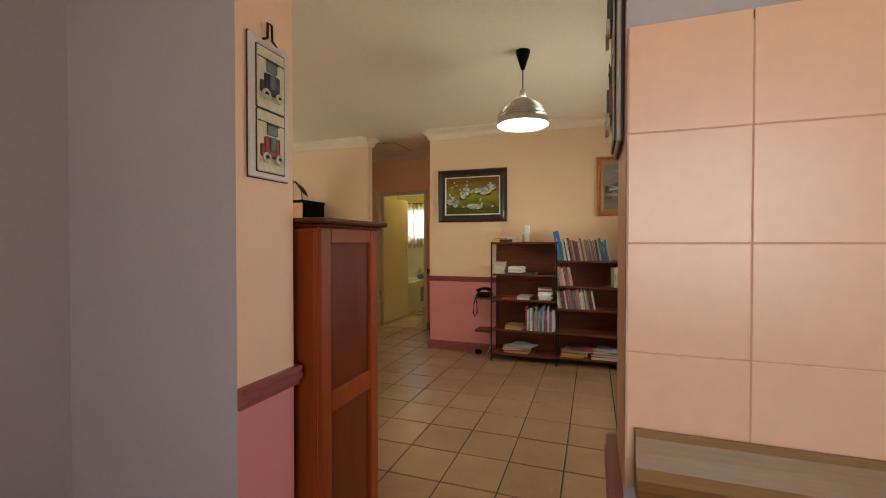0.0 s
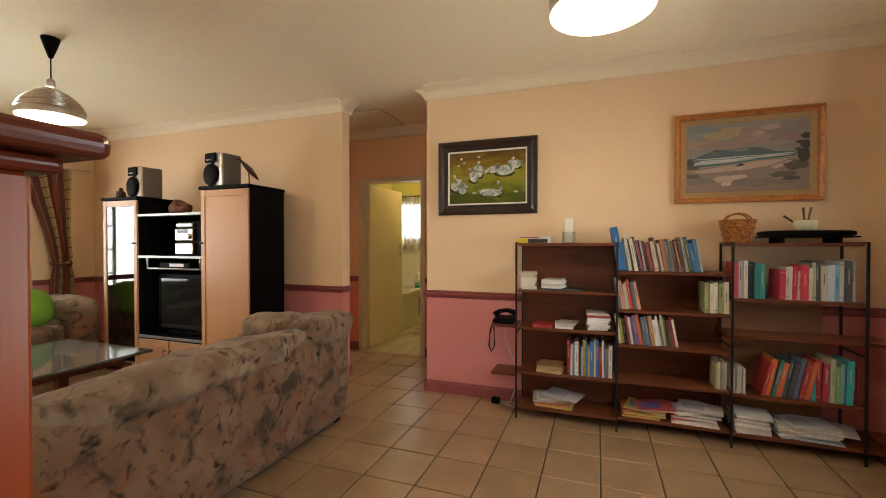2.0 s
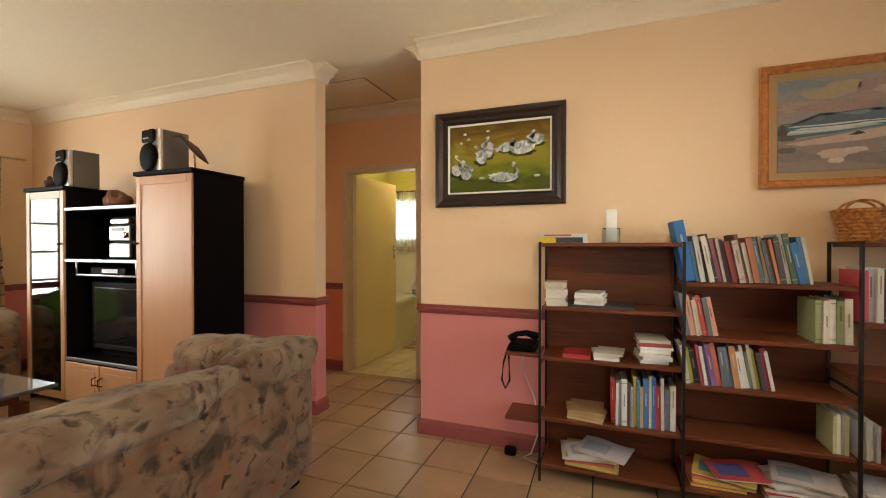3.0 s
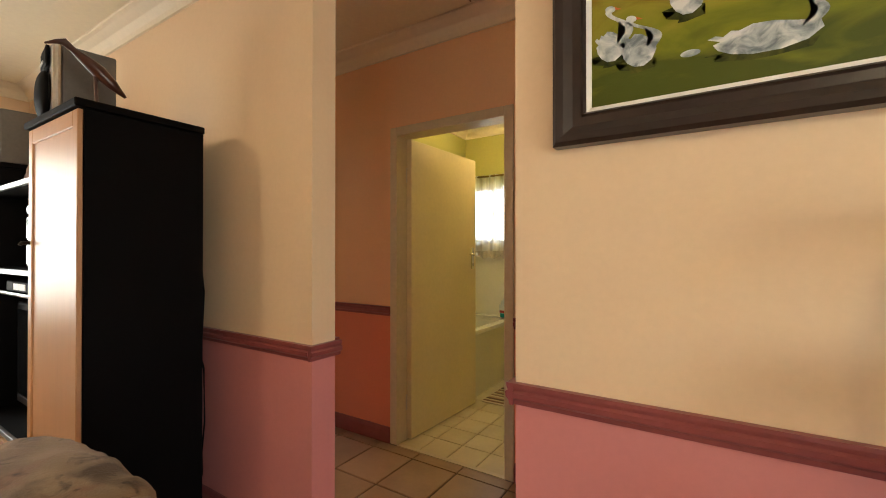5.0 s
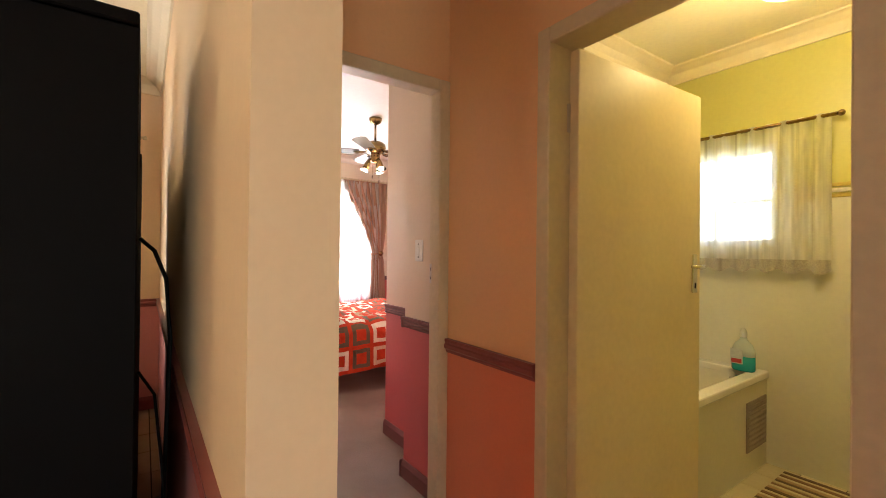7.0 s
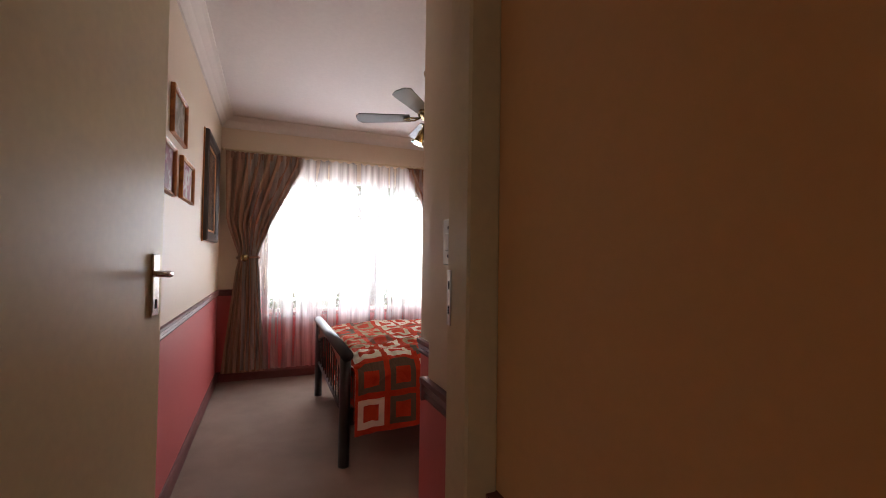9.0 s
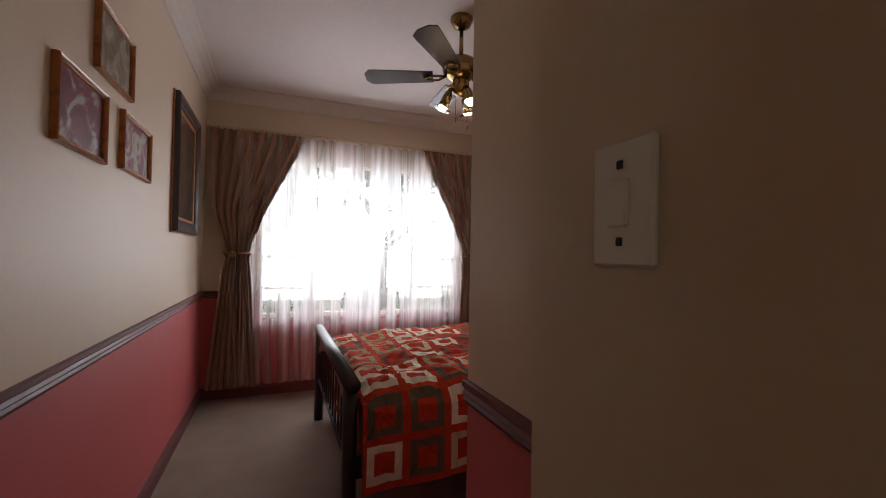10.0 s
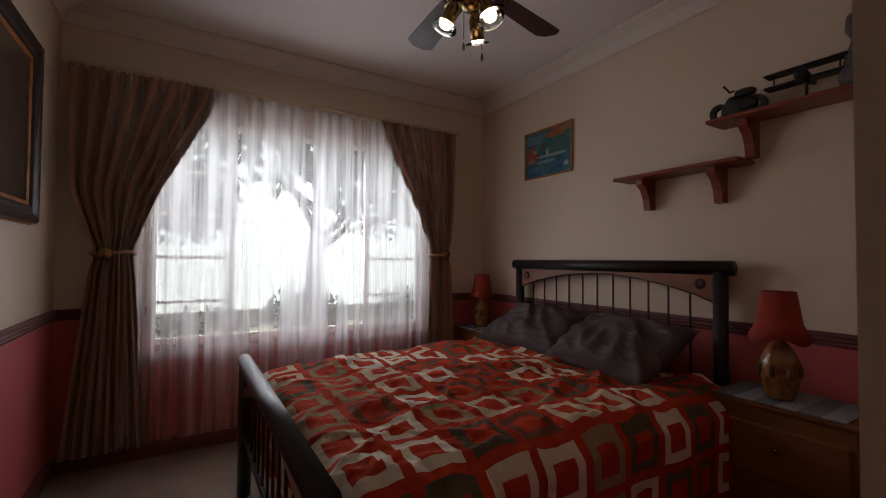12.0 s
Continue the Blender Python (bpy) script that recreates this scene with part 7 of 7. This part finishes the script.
for dx, z in ((0.03, 0.60), (-0.02, 0.55)):
    wp("pull_chain", bar([(FX + dx, FY + dx, FZ - 0.40), (FX + dx, FY + dx, FZ - z + 0.03)], 0.0018, 5), M["brass"], fan)
    wp("pull_bob", soft(FX + dx, FY + dx, FZ - z, 0.012, 0.012, 0.035, 2, 3), M["carve"], fan, smooth=True)
lamp("fan_lamp_glow", "POINT", at(FX, FY, FZ - 0.60), 0.45, WARM, radius=0.06)

# pictures on the long wall
for u0, u1, z0, z1, hue in ((-5.28, -4.92, 1.525, 1.765, (0.22, 0.05, 0.07)), (-5.55, -5.19, 1.83, 2.07, (0.24, 0.2, 0.14)), (-5.83, -5.45, 1.545, 1.775, (0.24, 0.06, 0.09))):
    ar = ramp_material("flower_print", [(0.3, tuple(v * 0.6 for v in hue)), (0.5, hue), (0.62, (0.40, 0.34, 0.28)), (0.75, (0.12, 0.17, 0.1))], 9, 0.5, 0.1, 3, 1.5)
    picture("flower_print", "y", 5.12, 1, u0, u1, z0, z1, 0.018, (M["gold"], M["gold"], ar), "small framed flower print under glass, one of three", None, 0.022)
mir = ramp_material("dark_print", [(0.3, (0.05, 0.036, 0.03)), (0.7, (0.12, 0.085, 0.06))], 4, 0.15, 0.0, 3, 0.5, spec=0.5)
tp, _ = picture("tall_framed_print", "y", 5.12, 1, -7.03, -6.32, 1.35, 2.165, 0.075, (M["darkframe"], M["gold"], mir), "large dark print in a black frame with gilt edges", 0.018, 0.04)
for ua, ub, za, zb in ((-7.038, -7.030, 1.342, 2.173), (-6.320, -6.312, 1.342, 2.173), (-7.030, -6.320, 2.165, 2.173), (-7.030, -6.320, 1.342, 1.350)):
    wp("gilt_edge", box(ua, ub, 5.121, 5.130, za, zb, 0.002), M["gold"], tp, "gilt outer edge")
har = ramp_material("harbour_paint", [(0.3, (0.02, 0.06, 0.11)), (0.45, (0.03, 0.13, 0.18)), (0.6, (0.05, 0.16, 0.17)), (0.75, (0.12, 0.17, 0.17))], 9, 0.4, 0.2, 6, 1.2)
harbour, (a, b, c, e, py) = picture("harbour_picture", "y", 8.04, -1, -6.925, -6.445, 1.826, 2.19, 0.012, (M["gold"], M["gold"], har), "small colourful harbour picture in a thin frame", None, 0.018)


def dab(th, nm, u, v, ru, rv, color, seed, lift=0.0008):
    """An uneven dab of paint on the canvas that was hung last; u, v, ru, rv in parts of its width and height."""
    pts = []
    for i in range(18):
        g = 2 * math.pi * i / 18
        k = 1 + 0.45 * noise.noise(Vector((math.cos(g) * 1.7, math.sin(g) * 1.7, seed * 3.7)))
        pts.append((a + (b - a) * min(0.995, max(0.005, u + ru * k * math.cos(g))), c + (e - c) * min(0.995, max(0.005, v + rv * k * math.sin(g)))))
    flat_shape(th, nm, py, pts, plain(color, 0.5), lift)


for i, (u, v, ru, rv, color) in enumerate(((0.7, 0.88, 0.25, 0.10, (0.30, 0.10, 0.03)), (0.88, 0.93, 0.12, 0.08, (0.36, 0.16, 0.05)), (0.2, 0.85, 0.2, 0.12, (0.10, 0.17, 0.19)), (0.5, 0.62, 0.2, 0.10, (0.03, 0.09, 0.05)), (0.72, 0.6, 0.18, 0.16, (0.04, 0.12, 0.10)),
                                           (0.15, 0.48, 0.13, 0.17, (0.32, 0.03, 0.02)), (0.12, 0.36, 0.09, 0.06, (0.30, 0.16, 0.08)), (0.22, 0.56, 0.05, 0.04, (0.4, 0.3, 0.15)), (0.6, 0.42, 0.3, 0.04, (0.30, 0.33, 0.30)), (0.45, 0.3, 0.2, 0.03, (0.22, 0.28, 0.32)),
                                           (0.7, 0.2, 0.25, 0.05, (0.03, 0.10, 0.22)), (0.3, 0.14, 0.2, 0.05, (0.04, 0.15, 0.24)), (0.5, 0.5, 0.03, 0.09, (0.45, 0.42, 0.36)), (0.9, 0.16, 0.05, 0.06, (0.40, 0.40, 0.36)))):
    dab(harbour, "paint_dab", u, v, ru, rv, color, i, 0.0008 + 0.0002 * i)


def wall_shelf(x0, x1, z, label):
    th = thing("wall_shelf", at((x0 + x1) / 2, 8.040, z), label, "shelf")
    wd = M["redwood"]
    wp("board", box(x0, x1, 7.870, 8.040, z - 0.018, z, 0.004), wd, th)
    for x in (x0 + 0.14, x1 - 0.14):
        bm = bmesh.new()
        pts = [(8.040, z - 0.018), (7.910, z - 0.018), (7.915, z - 0.05), (7.955, z - 0.08), (7.980, z - 0.13), (7.990, z - 0.19), (8.040, z - 0.19)]
        r = [[bm.verts.new((xx, y, zz)) for y, zz in pts] for xx in (x - 0.02, x + 0.02)]
        for i in range(len(pts)):
            bm.faces.new((r[0][i], r[0][(i + 1) % len(pts)], r[1][(i + 1) % len(pts)], r[1][i]))
        bm.faces.new(r[0])
        bm.faces.new(r[1][::-1])
        wp("bracket", bm, wd, th, "curved wooden bracket")
    return th


M["redwood"] = material("red_stained_wood", (0.22, 0.045, 0.025), 0.4, stretch=(0.8, 6, 6), vary=0.2)
wall_shelf(-6.0, -5.34, 1.678, "empty red-stained wooden wall shelf on two brackets")
wall_shelf(-5.48, -4.72, 1.875, "red-stained wooden wall shelf holding models")
TOY = material("black_model_paint", (0.012, 0.014, 0.012), 0.35, vary=0.3)
trike = thing("model_motorcycle", at(-5.370, 7.950, 1.875), "small black model motorcycle on the shelf", "model")
for dx, r in ((-0.08, 0.042), (0.075, 0.042)):
    w = lathe([(r * 0.5, -0.014), (r, -0.014), (r, 0.014), (r * 0.5, 0.014)], 0, 0, 18)
    bmesh.ops.transform(w, matrix=pose(-5.370 + dx, 7.950, 1.875 + r, 90, 0, 0), verts=w.verts)
    wp("wheel", w, TOY, trike)
wp("body", soft(-5.370, 7.950, 1.930, 0.15, 0.06, 0.09, 2.5, 6, 0.014, 20, 3), TOY, trike, smooth=True)
wp("engine", box(-5.400, -5.340, 7.920, 7.980, 1.880, 1.935, 0.008), TOY, trike)
wp("seat", soft(-5.340, 7.950, 1.985, 0.09, 0.05, 0.04, 2.5, 4), TOY, trike, smooth=True)
wp("handlebar", bar([(-5.410, 7.900, 2.025), (-5.405, 7.950, 2.005), (-5.410, 8.000, 2.025)], 0.005, 6), TOY, trike)
plane_toy = thing("model_biplane", at(-5.110, 7.950, 1.875), "small dark model biplane on a stand", "model")
for z in (1.950, 2.005):
    wp("wing", box(-5.250, -4.970, 7.900, 7.960, z, z + 0.01, 0.003), TOY, plane_toy)
wp("fuselage", tube(bmesh.new(), [(-5.110, 7.860, 1.970), (-5.110, 7.880, 1.970), (-5.110, 7.960, 1.965), (-5.110, 8.030, 1.965)], [0.012, 0.024, 0.02, 0.008], 10), TOY, plane_toy, smooth=True)
for x in (-5.220, -5.000):
    wp("strut", bar([(x, 7.930, 1.955), (x, 7.930, 2.005)], 0.003, 5), TOY, plane_toy)
wp("stand", bar([(-5.110, 7.940, 1.875), (-5.110, 7.940, 1.955)], 0.006, 6), TOY, plane_toy)
doll = bmesh.new()
tube(doll, [(-4.93, 7.950, 1.875), (-4.93, 7.950, 1.925), (-4.93, 7.950, 1.995), (-4.93, 7.950, 2.045), (-4.93, 7.950, 2.065), (-4.93, 7.950, 2.105), (-4.93, 7.950, 2.155), (-4.93, 7.950, 2.180)], [0.075, 0.08, 0.06, 0.045, 0.04, 0.06, 0.055, 0.015], 14)
put("figurine", doll, material("worn_figurine", (0.10, 0.085, 0.075), 0.7, vary=0.7, spots=18, dark=(0.02, 0.02, 0.02)), "dark painted figurine with pale patches on the shelf", "figurine", smooth=True)

# ---- outdoors ----
ROOM = Matrix.Translation((0, 0, 0))
put("ground", box(-300, 300, -300, 300, -0.45, -0.2), ramp_material("dry_lawn_and_paving", [(0.3, (0.20, 0.21, 0.10)), (0.5, (0.46, 0.43, 0.34)), (0.7, (0.58, 0.55, 0.48))], 0.6, 0.95, 0.6), "pale paved and grassed garden ground", "ground", "structure")
put("garden_wall", box(-14.2, -14.0, 2.6, 20, -0.2, 0.15), ramp_material("rendered_wall", [(0.3, (0.62, 0.59, 0.54)), (0.7, (0.72, 0.69, 0.64))], 2, 0.9, 0.4), "rendered pale garden wall", "garden wall")
put("garden_wall", box(24.0, 24.2, -8, 20, -0.2, 0.6), bpy.data.materials["rendered_wall"], "rendered pale garden wall", "garden wall")
# Added self-glowing board behind the trees, so the bedroom window looks bright.
GLOW_BOARD = bpy.data.materials.new("backdrop_glow")
GLOW_BOARD.use_nodes = True
GLOW_BOARD.node_tree.nodes["Principled BSDF"].inputs["Base Color"].default_value = (0.8, 0.8, 0.78, 1)
GLOW_BOARD.node_tree.nodes["Principled BSDF"].inputs["Emission Color"].default_value = (1.0, 0.98, 0.95, 1)
GLOW_BOARD.node_tree.nodes["Principled BSDF"].inputs["Emission Strength"].default_value = 1.5
put("backdrop", box(-16.2, -16.0, 3.2, 18.0, -0.2, 7.0), GLOW_BOARD, "pale glowing board beyond the garden, added to brighten the window view", "backdrop", "structure")
put("garden_wall", box(-14, 0, 14, 14.2, -0.2, 1.7), bpy.data.materials["rendered_wall"], "rendered pale garden wall", "garden wall")
LEAFM = ramp_material("leaf_green", [(0.3, (0.02, 0.045, 0.008)), (0.6, (0.06, 0.11, 0.02)), (0.8, (0.10, 0.15, 0.03))], 3, 0.6, 0.1)
BARK = material("bark", (0.10, 0.07, 0.05), 0.95, bump=0.8, grain=20, vary=0.4)


def foliage(rng, lumps, count, size):
    verts, faces = [], []
    for _ in range(count):
        cx, cy, cz, r = lumps[rng.randrange(len(lumps))]
        v = Vector((rng.gauss(0, 1), rng.gauss(0, 1), rng.gauss(0, 0.8))).normalized() * r * rng.uniform(0.35, 1.0) ** 0.6
        p = Vector((cx, cy, cz)) + v
        q = Euler((rng.uniform(0, 6.3), rng.uniform(0, 6.3), rng.uniform(0, 6.3))).to_matrix()
        s = size * rng.uniform(0.6, 1.3)
        k = len(verts)
        verts += [tuple(p + q @ Vector(c) * s) for c in ((-1, 0, 0), (0, 0.45, 0.12), (1, 0, 0), (0, -0.45, 0.12))]
        faces.append((k, k + 1, k + 2, k + 3))
    me = bpy.data.meshes.new("crown")
    me.from_pydata(verts, [], faces)
    me.materials.append(LEAFM)
    return me


def tree(x, y, h, spread, seed, label):
    rng = random.Random(seed)
    th = thing("tree", at(x, y, -0.2), label, "tree")
    tr = bmesh.new()
    tube(tr, [(0, 0, 0), (0.05, 0.02, h * 0.3), (0.0, 0.1, h * 0.6), (0.1, 0.0, h * 0.9)], [0.16, 0.12, 0.09, 0.03], 10)
    lumps = []
    for i in range(9):
        a, z = i * 2.4, h * rng.uniform(0.4, 0.85)
        e = (spread * math.cos(a) * rng.uniform(0.4, 0.9), spread * math.sin(a) * rng.uniform(0.4, 0.9), z + h * 0.15)
        tube(tr, [(0.02, 0.03, z * 0.75), (e[0] * 0.5, e[1] * 0.5, z * 0.95), e], [0.06, 0.04, 0.015], 7)
        lumps.append((*e, spread * rng.uniform(0.3, 0.5)))
    part("trunk", tr, BARK, th, smooth=True)
    ob = new("crown", foliage(rng, lumps, 5000, 0.09))
    ob.parent = th
    return th


tree(-11.2, 7.4, 4.6, 2.2, 4, "leafy garden tree outside the bedroom window")
tree(-12.0, 4.6, 4.0, 1.9, 8, "leafy garden tree by the garden wall")
tree(-10.8, 10.2, 4.4, 2.0, 9, "leafy garden tree beside the house")
for i, (x, y) in enumerate(((-9.9, 5.9), (-13.4, 7.9), (-13.2, 10.2), (-9.2, 2.5))):
    rng = random.Random(30 + i)
    ob = new("shrub", foliage(rng, [(0, 0, 0.4, 0.5), (0.3, 0.3, 0.3, 0.4), (-0.2, -0.4, 0.35, 0.45)], 1500, 0.05))
    ob.matrix_basis = at(x, y, -0.2)
    tagged(ob, "low green garden shrub outside the window", "shrub")

def neighbour_house():
    """The house across the garden: face-brick wall, white gable boards above, a steel window, low fence of thin bars."""
    th = thing("house", at(-13.0, -2.5, -0.2), "neighbouring brick house with white boards under its roof", "house")
    m = bpy.data.materials.new("face_brick")
    m.use_nodes = True
    nt = m.node_tree
    br, tc = nt.nodes.new("ShaderNodeTexBrick"), nt.nodes.new("ShaderNodeTexCoord")
    mp = nt.nodes.new("ShaderNodeMapping")
    mp.inputs["Rotation"].default_value = (radians(90), 0, radians(90))
    br.inputs["Color1"].default_value, br.inputs["Color2"].default_value, br.inputs["Mortar"].default_value = (0.30, 0.10, 0.06, 1), (0.22, 0.075, 0.05, 1), (0.45, 0.40, 0.35, 1)
    br.inputs["Scale"].default_value, br.inputs["Mortar Size"].default_value, br.inputs["Brick Width"].default_value, br.inputs["Row Height"].default_value = 1.0, 0.006, 0.23, 0.085
    nt.links.new(tc.outputs["Object"], mp.inputs[0])
    nt.links.new(mp.outputs[0], br.inputs["Vector"])
    nt.links.new(br.outputs[0], nt.nodes["Principled BSDF"].inputs["Base Color"])
    nt.nodes["Principled BSDF"].inputs["Roughness"].default_value = 0.9
    wp("wall", box(-17.0, -13.0, -9.0, 2.4, -0.2, 1.75), m, th, "red face-brick wall")
    for i in range(9):
        wp("board", box(-17.0, -12.97 + 0.004 * (i % 2), -9.0, 2.4, 1.752 + i * 0.17, 1.752 + i * 0.17 + 0.166, 0.004), M["white"], th, "white weatherboard")
    wp("roof", box(-17.4, -12.6, -9.4, 2.8, 3.30, 3.45, 0.02), plain((0.20, 0.16, 0.14), 0.8), th)
    w = wp("window", box(-13.0, -12.985, -1.6, -0.4, 0.75, 1.55), plain((0.10, 0.12, 0.13), 0.1), th)
    for b in ((-1.64, -1.60, 0.71, 1.59), (-0.40, -0.36, 0.71, 1.59), (-1.60, -0.40, 1.55, 1.59), (-1.60, -0.40, 0.71, 0.75), (-1.02, -0.98, 0.75, 1.55)):
        part("frame", box(-13.0, -12.96, b[0], b[1], b[2], b[3]), M["white"], w, loc=inv(w))
    fc = thing("fence", at(-10.5, -1.0, -0.2), "low black steel fence along the garden", "fence")
    for z in (0.15, 0.75):
        wp("rail", box(-10.52, -10.48, -5.0, 3.0, z, z + 0.04), M["darkmetal"], fc)
    for i in range(54):
        wp("picket", box(-10.51, -10.49, -4.98 + i * 0.15, -4.96 + i * 0.15, -0.2, 0.80), M["darkmetal"], fc)


neighbour_house()

# ---- floor tiles ----
def tile_mesh(w, d, mat):
    me = bpy.data.meshes.new("tile")
    bm = bmesh.new()
    bx(bm, -w / 2, w / 2, -d / 2, d / 2, -0.008, 0.0, 0.0)
    top = [e for e in bm.edges if all(abs(v.co.z) < 1e-6 for v in e.verts)]
    bmesh.ops.bevel(bm, geom=top, offset=0.003, segments=1, affect="EDGES")
    bm.to_mesh(me)
    bm.free()
    me.materials.append(mat)
    return me


def tile_material(name, lo, hi, rough):
    m = bpy.data.materials.new(name)
    m.use_nodes = True
    nt = m.node_tree
    b = nt.nodes["Principled BSDF"]
    info = nt.nodes.new("ShaderNodeObjectInfo")
    tc = nt.nodes.new("ShaderNodeNewGeometry")
    a, f = nt.nodes.new("ShaderNodeTexNoise"), nt.nodes.new("ShaderNodeTexNoise")
    a.inputs["Scale"].default_value, a.inputs["Detail"].default_value = 4.5, 5
    f.inputs["Scale"].default_value, f.inputs["Detail"].default_value = 40, 4
    for n in (a, f):
        nt.links.new(tc.outputs["Position"], n.inputs["Vector"])
    s1, s2, s3 = (nt.nodes.new("ShaderNodeMath") for _ in range(3))
    s1.operation = s2.operation = "MULTIPLY_ADD"
    s1.inputs[1].default_value, s1.inputs[2].default_value = 0.30, 0.0
    nt.links.new(info.outputs["Random"], s1.inputs[0])
    s2.inputs[1].default_value = 1.1
    nt.links.new(a.outputs[0], s2.inputs[0])
    nt.links.new(s1.outputs[0], s2.inputs[2])
    s3.operation = "MULTIPLY_ADD"
    s3.inputs[1].default_value = 0.35
    nt.links.new(f.outputs[0], s3.inputs[0])
    nt.links.new(s2.outputs[0], s3.inputs[2])
    rg = nt.nodes.new("ShaderNodeMapRange")
    rg.inputs[1].default_value, rg.inputs[2].default_value = 0.45, 1.25
    nt.links.new(s3.outputs[0], rg.inputs[0])
    mix = nt.nodes.new("ShaderNodeMix")
    mix.data_type = "RGBA"
    mix.inputs[6].default_value, mix.inputs[7].default_value = (*lo, 1), (*hi, 1)
    nt.links.new(rg.outputs[0], mix.inputs[0])
    nt.links.new(mix.outputs[2], b.inputs["Base Color"])
    b.inputs["Roughness"].default_value = rough
    bp = nt.nodes.new("ShaderNodeBump")
    bp.inputs["Strength"].default_value, bp.inputs["Distance"].default_value = 0.15, 0.003
    nt.links.new(f.outputs[0], bp.inputs["Height"])
    nt.links.new(bp.outputs[0], b.inputs["Normal"])
    return m


TILE = tile_material("glazed_brown_floor_tile", (0.22, 0.135, 0.070), (0.36, 0.228, 0.122), 0.30)
BTILE = tile_material("cream_bathroom_tile", (0.52, 0.44, 0.30), (0.66, 0.58, 0.42), 0.25)
floor, bfloor = bpy.data.objects["floor"], bpy.data.objects["floor_bathroom"]
PX, PY, GX, GY = 0.3085, 0.328, -1.224, 3.49
me = tile_mesh(PX - 0.0085, PY - 0.0085, TILE)
rest = bmesh.new()
trng = random.Random(5)
for i in range(-16, 12):
    for j in range(-18, 8):
        x, y = GX + (i + 0.5) * PX, GY + (j + 0.5) * PY
        if x > 1.95 or x < -6.15 or y > 6.0 or (y < 0.8 and x < -1.6) or y < -2.2:
            continue
        z = trng.uniform(-0.0008, 0.0008)
        if -3.75 < x < 1.45 and 1.15 < y < 5.9:
            ob = new("tile", me)
            ob.parent = floor
            ob.matrix_basis = at(x, y, z)
        else:
            bx(rest, x - PX / 2 + 0.0035, x + PX / 2 - 0.0035, y - PY / 2 + 0.0035, min(5.866, y + PY / 2 - 0.0035), -0.008, z)
put("floor_tiles_rest", rest, TILE, "brown glazed floor tiles out to the room edges", "tiles", "stuff")
bme = tile_mesh(0.196, 0.196, BTILE)
for i in range(12):
    for j in range(10):
        x, y = -3.0 + 0.2 * (i - 3) + 0.1, 5.90 + 0.2 * j + 0.1
        if x > -1.2 or x < -3.55 or y > 7.88:
            continue
        ob = new("tile", bme)
        ob.parent = bfloor
        ob.matrix_basis = at(x, y, 0.0)
put("threshold", box(-2.955, -2.205, 5.868, 5.90, -0.004, 0.004, 0.001), plain((0.5, 0.42, 0.3), 0.4), "pale threshold strip in the bathroom doorway", "threshold", "structure")
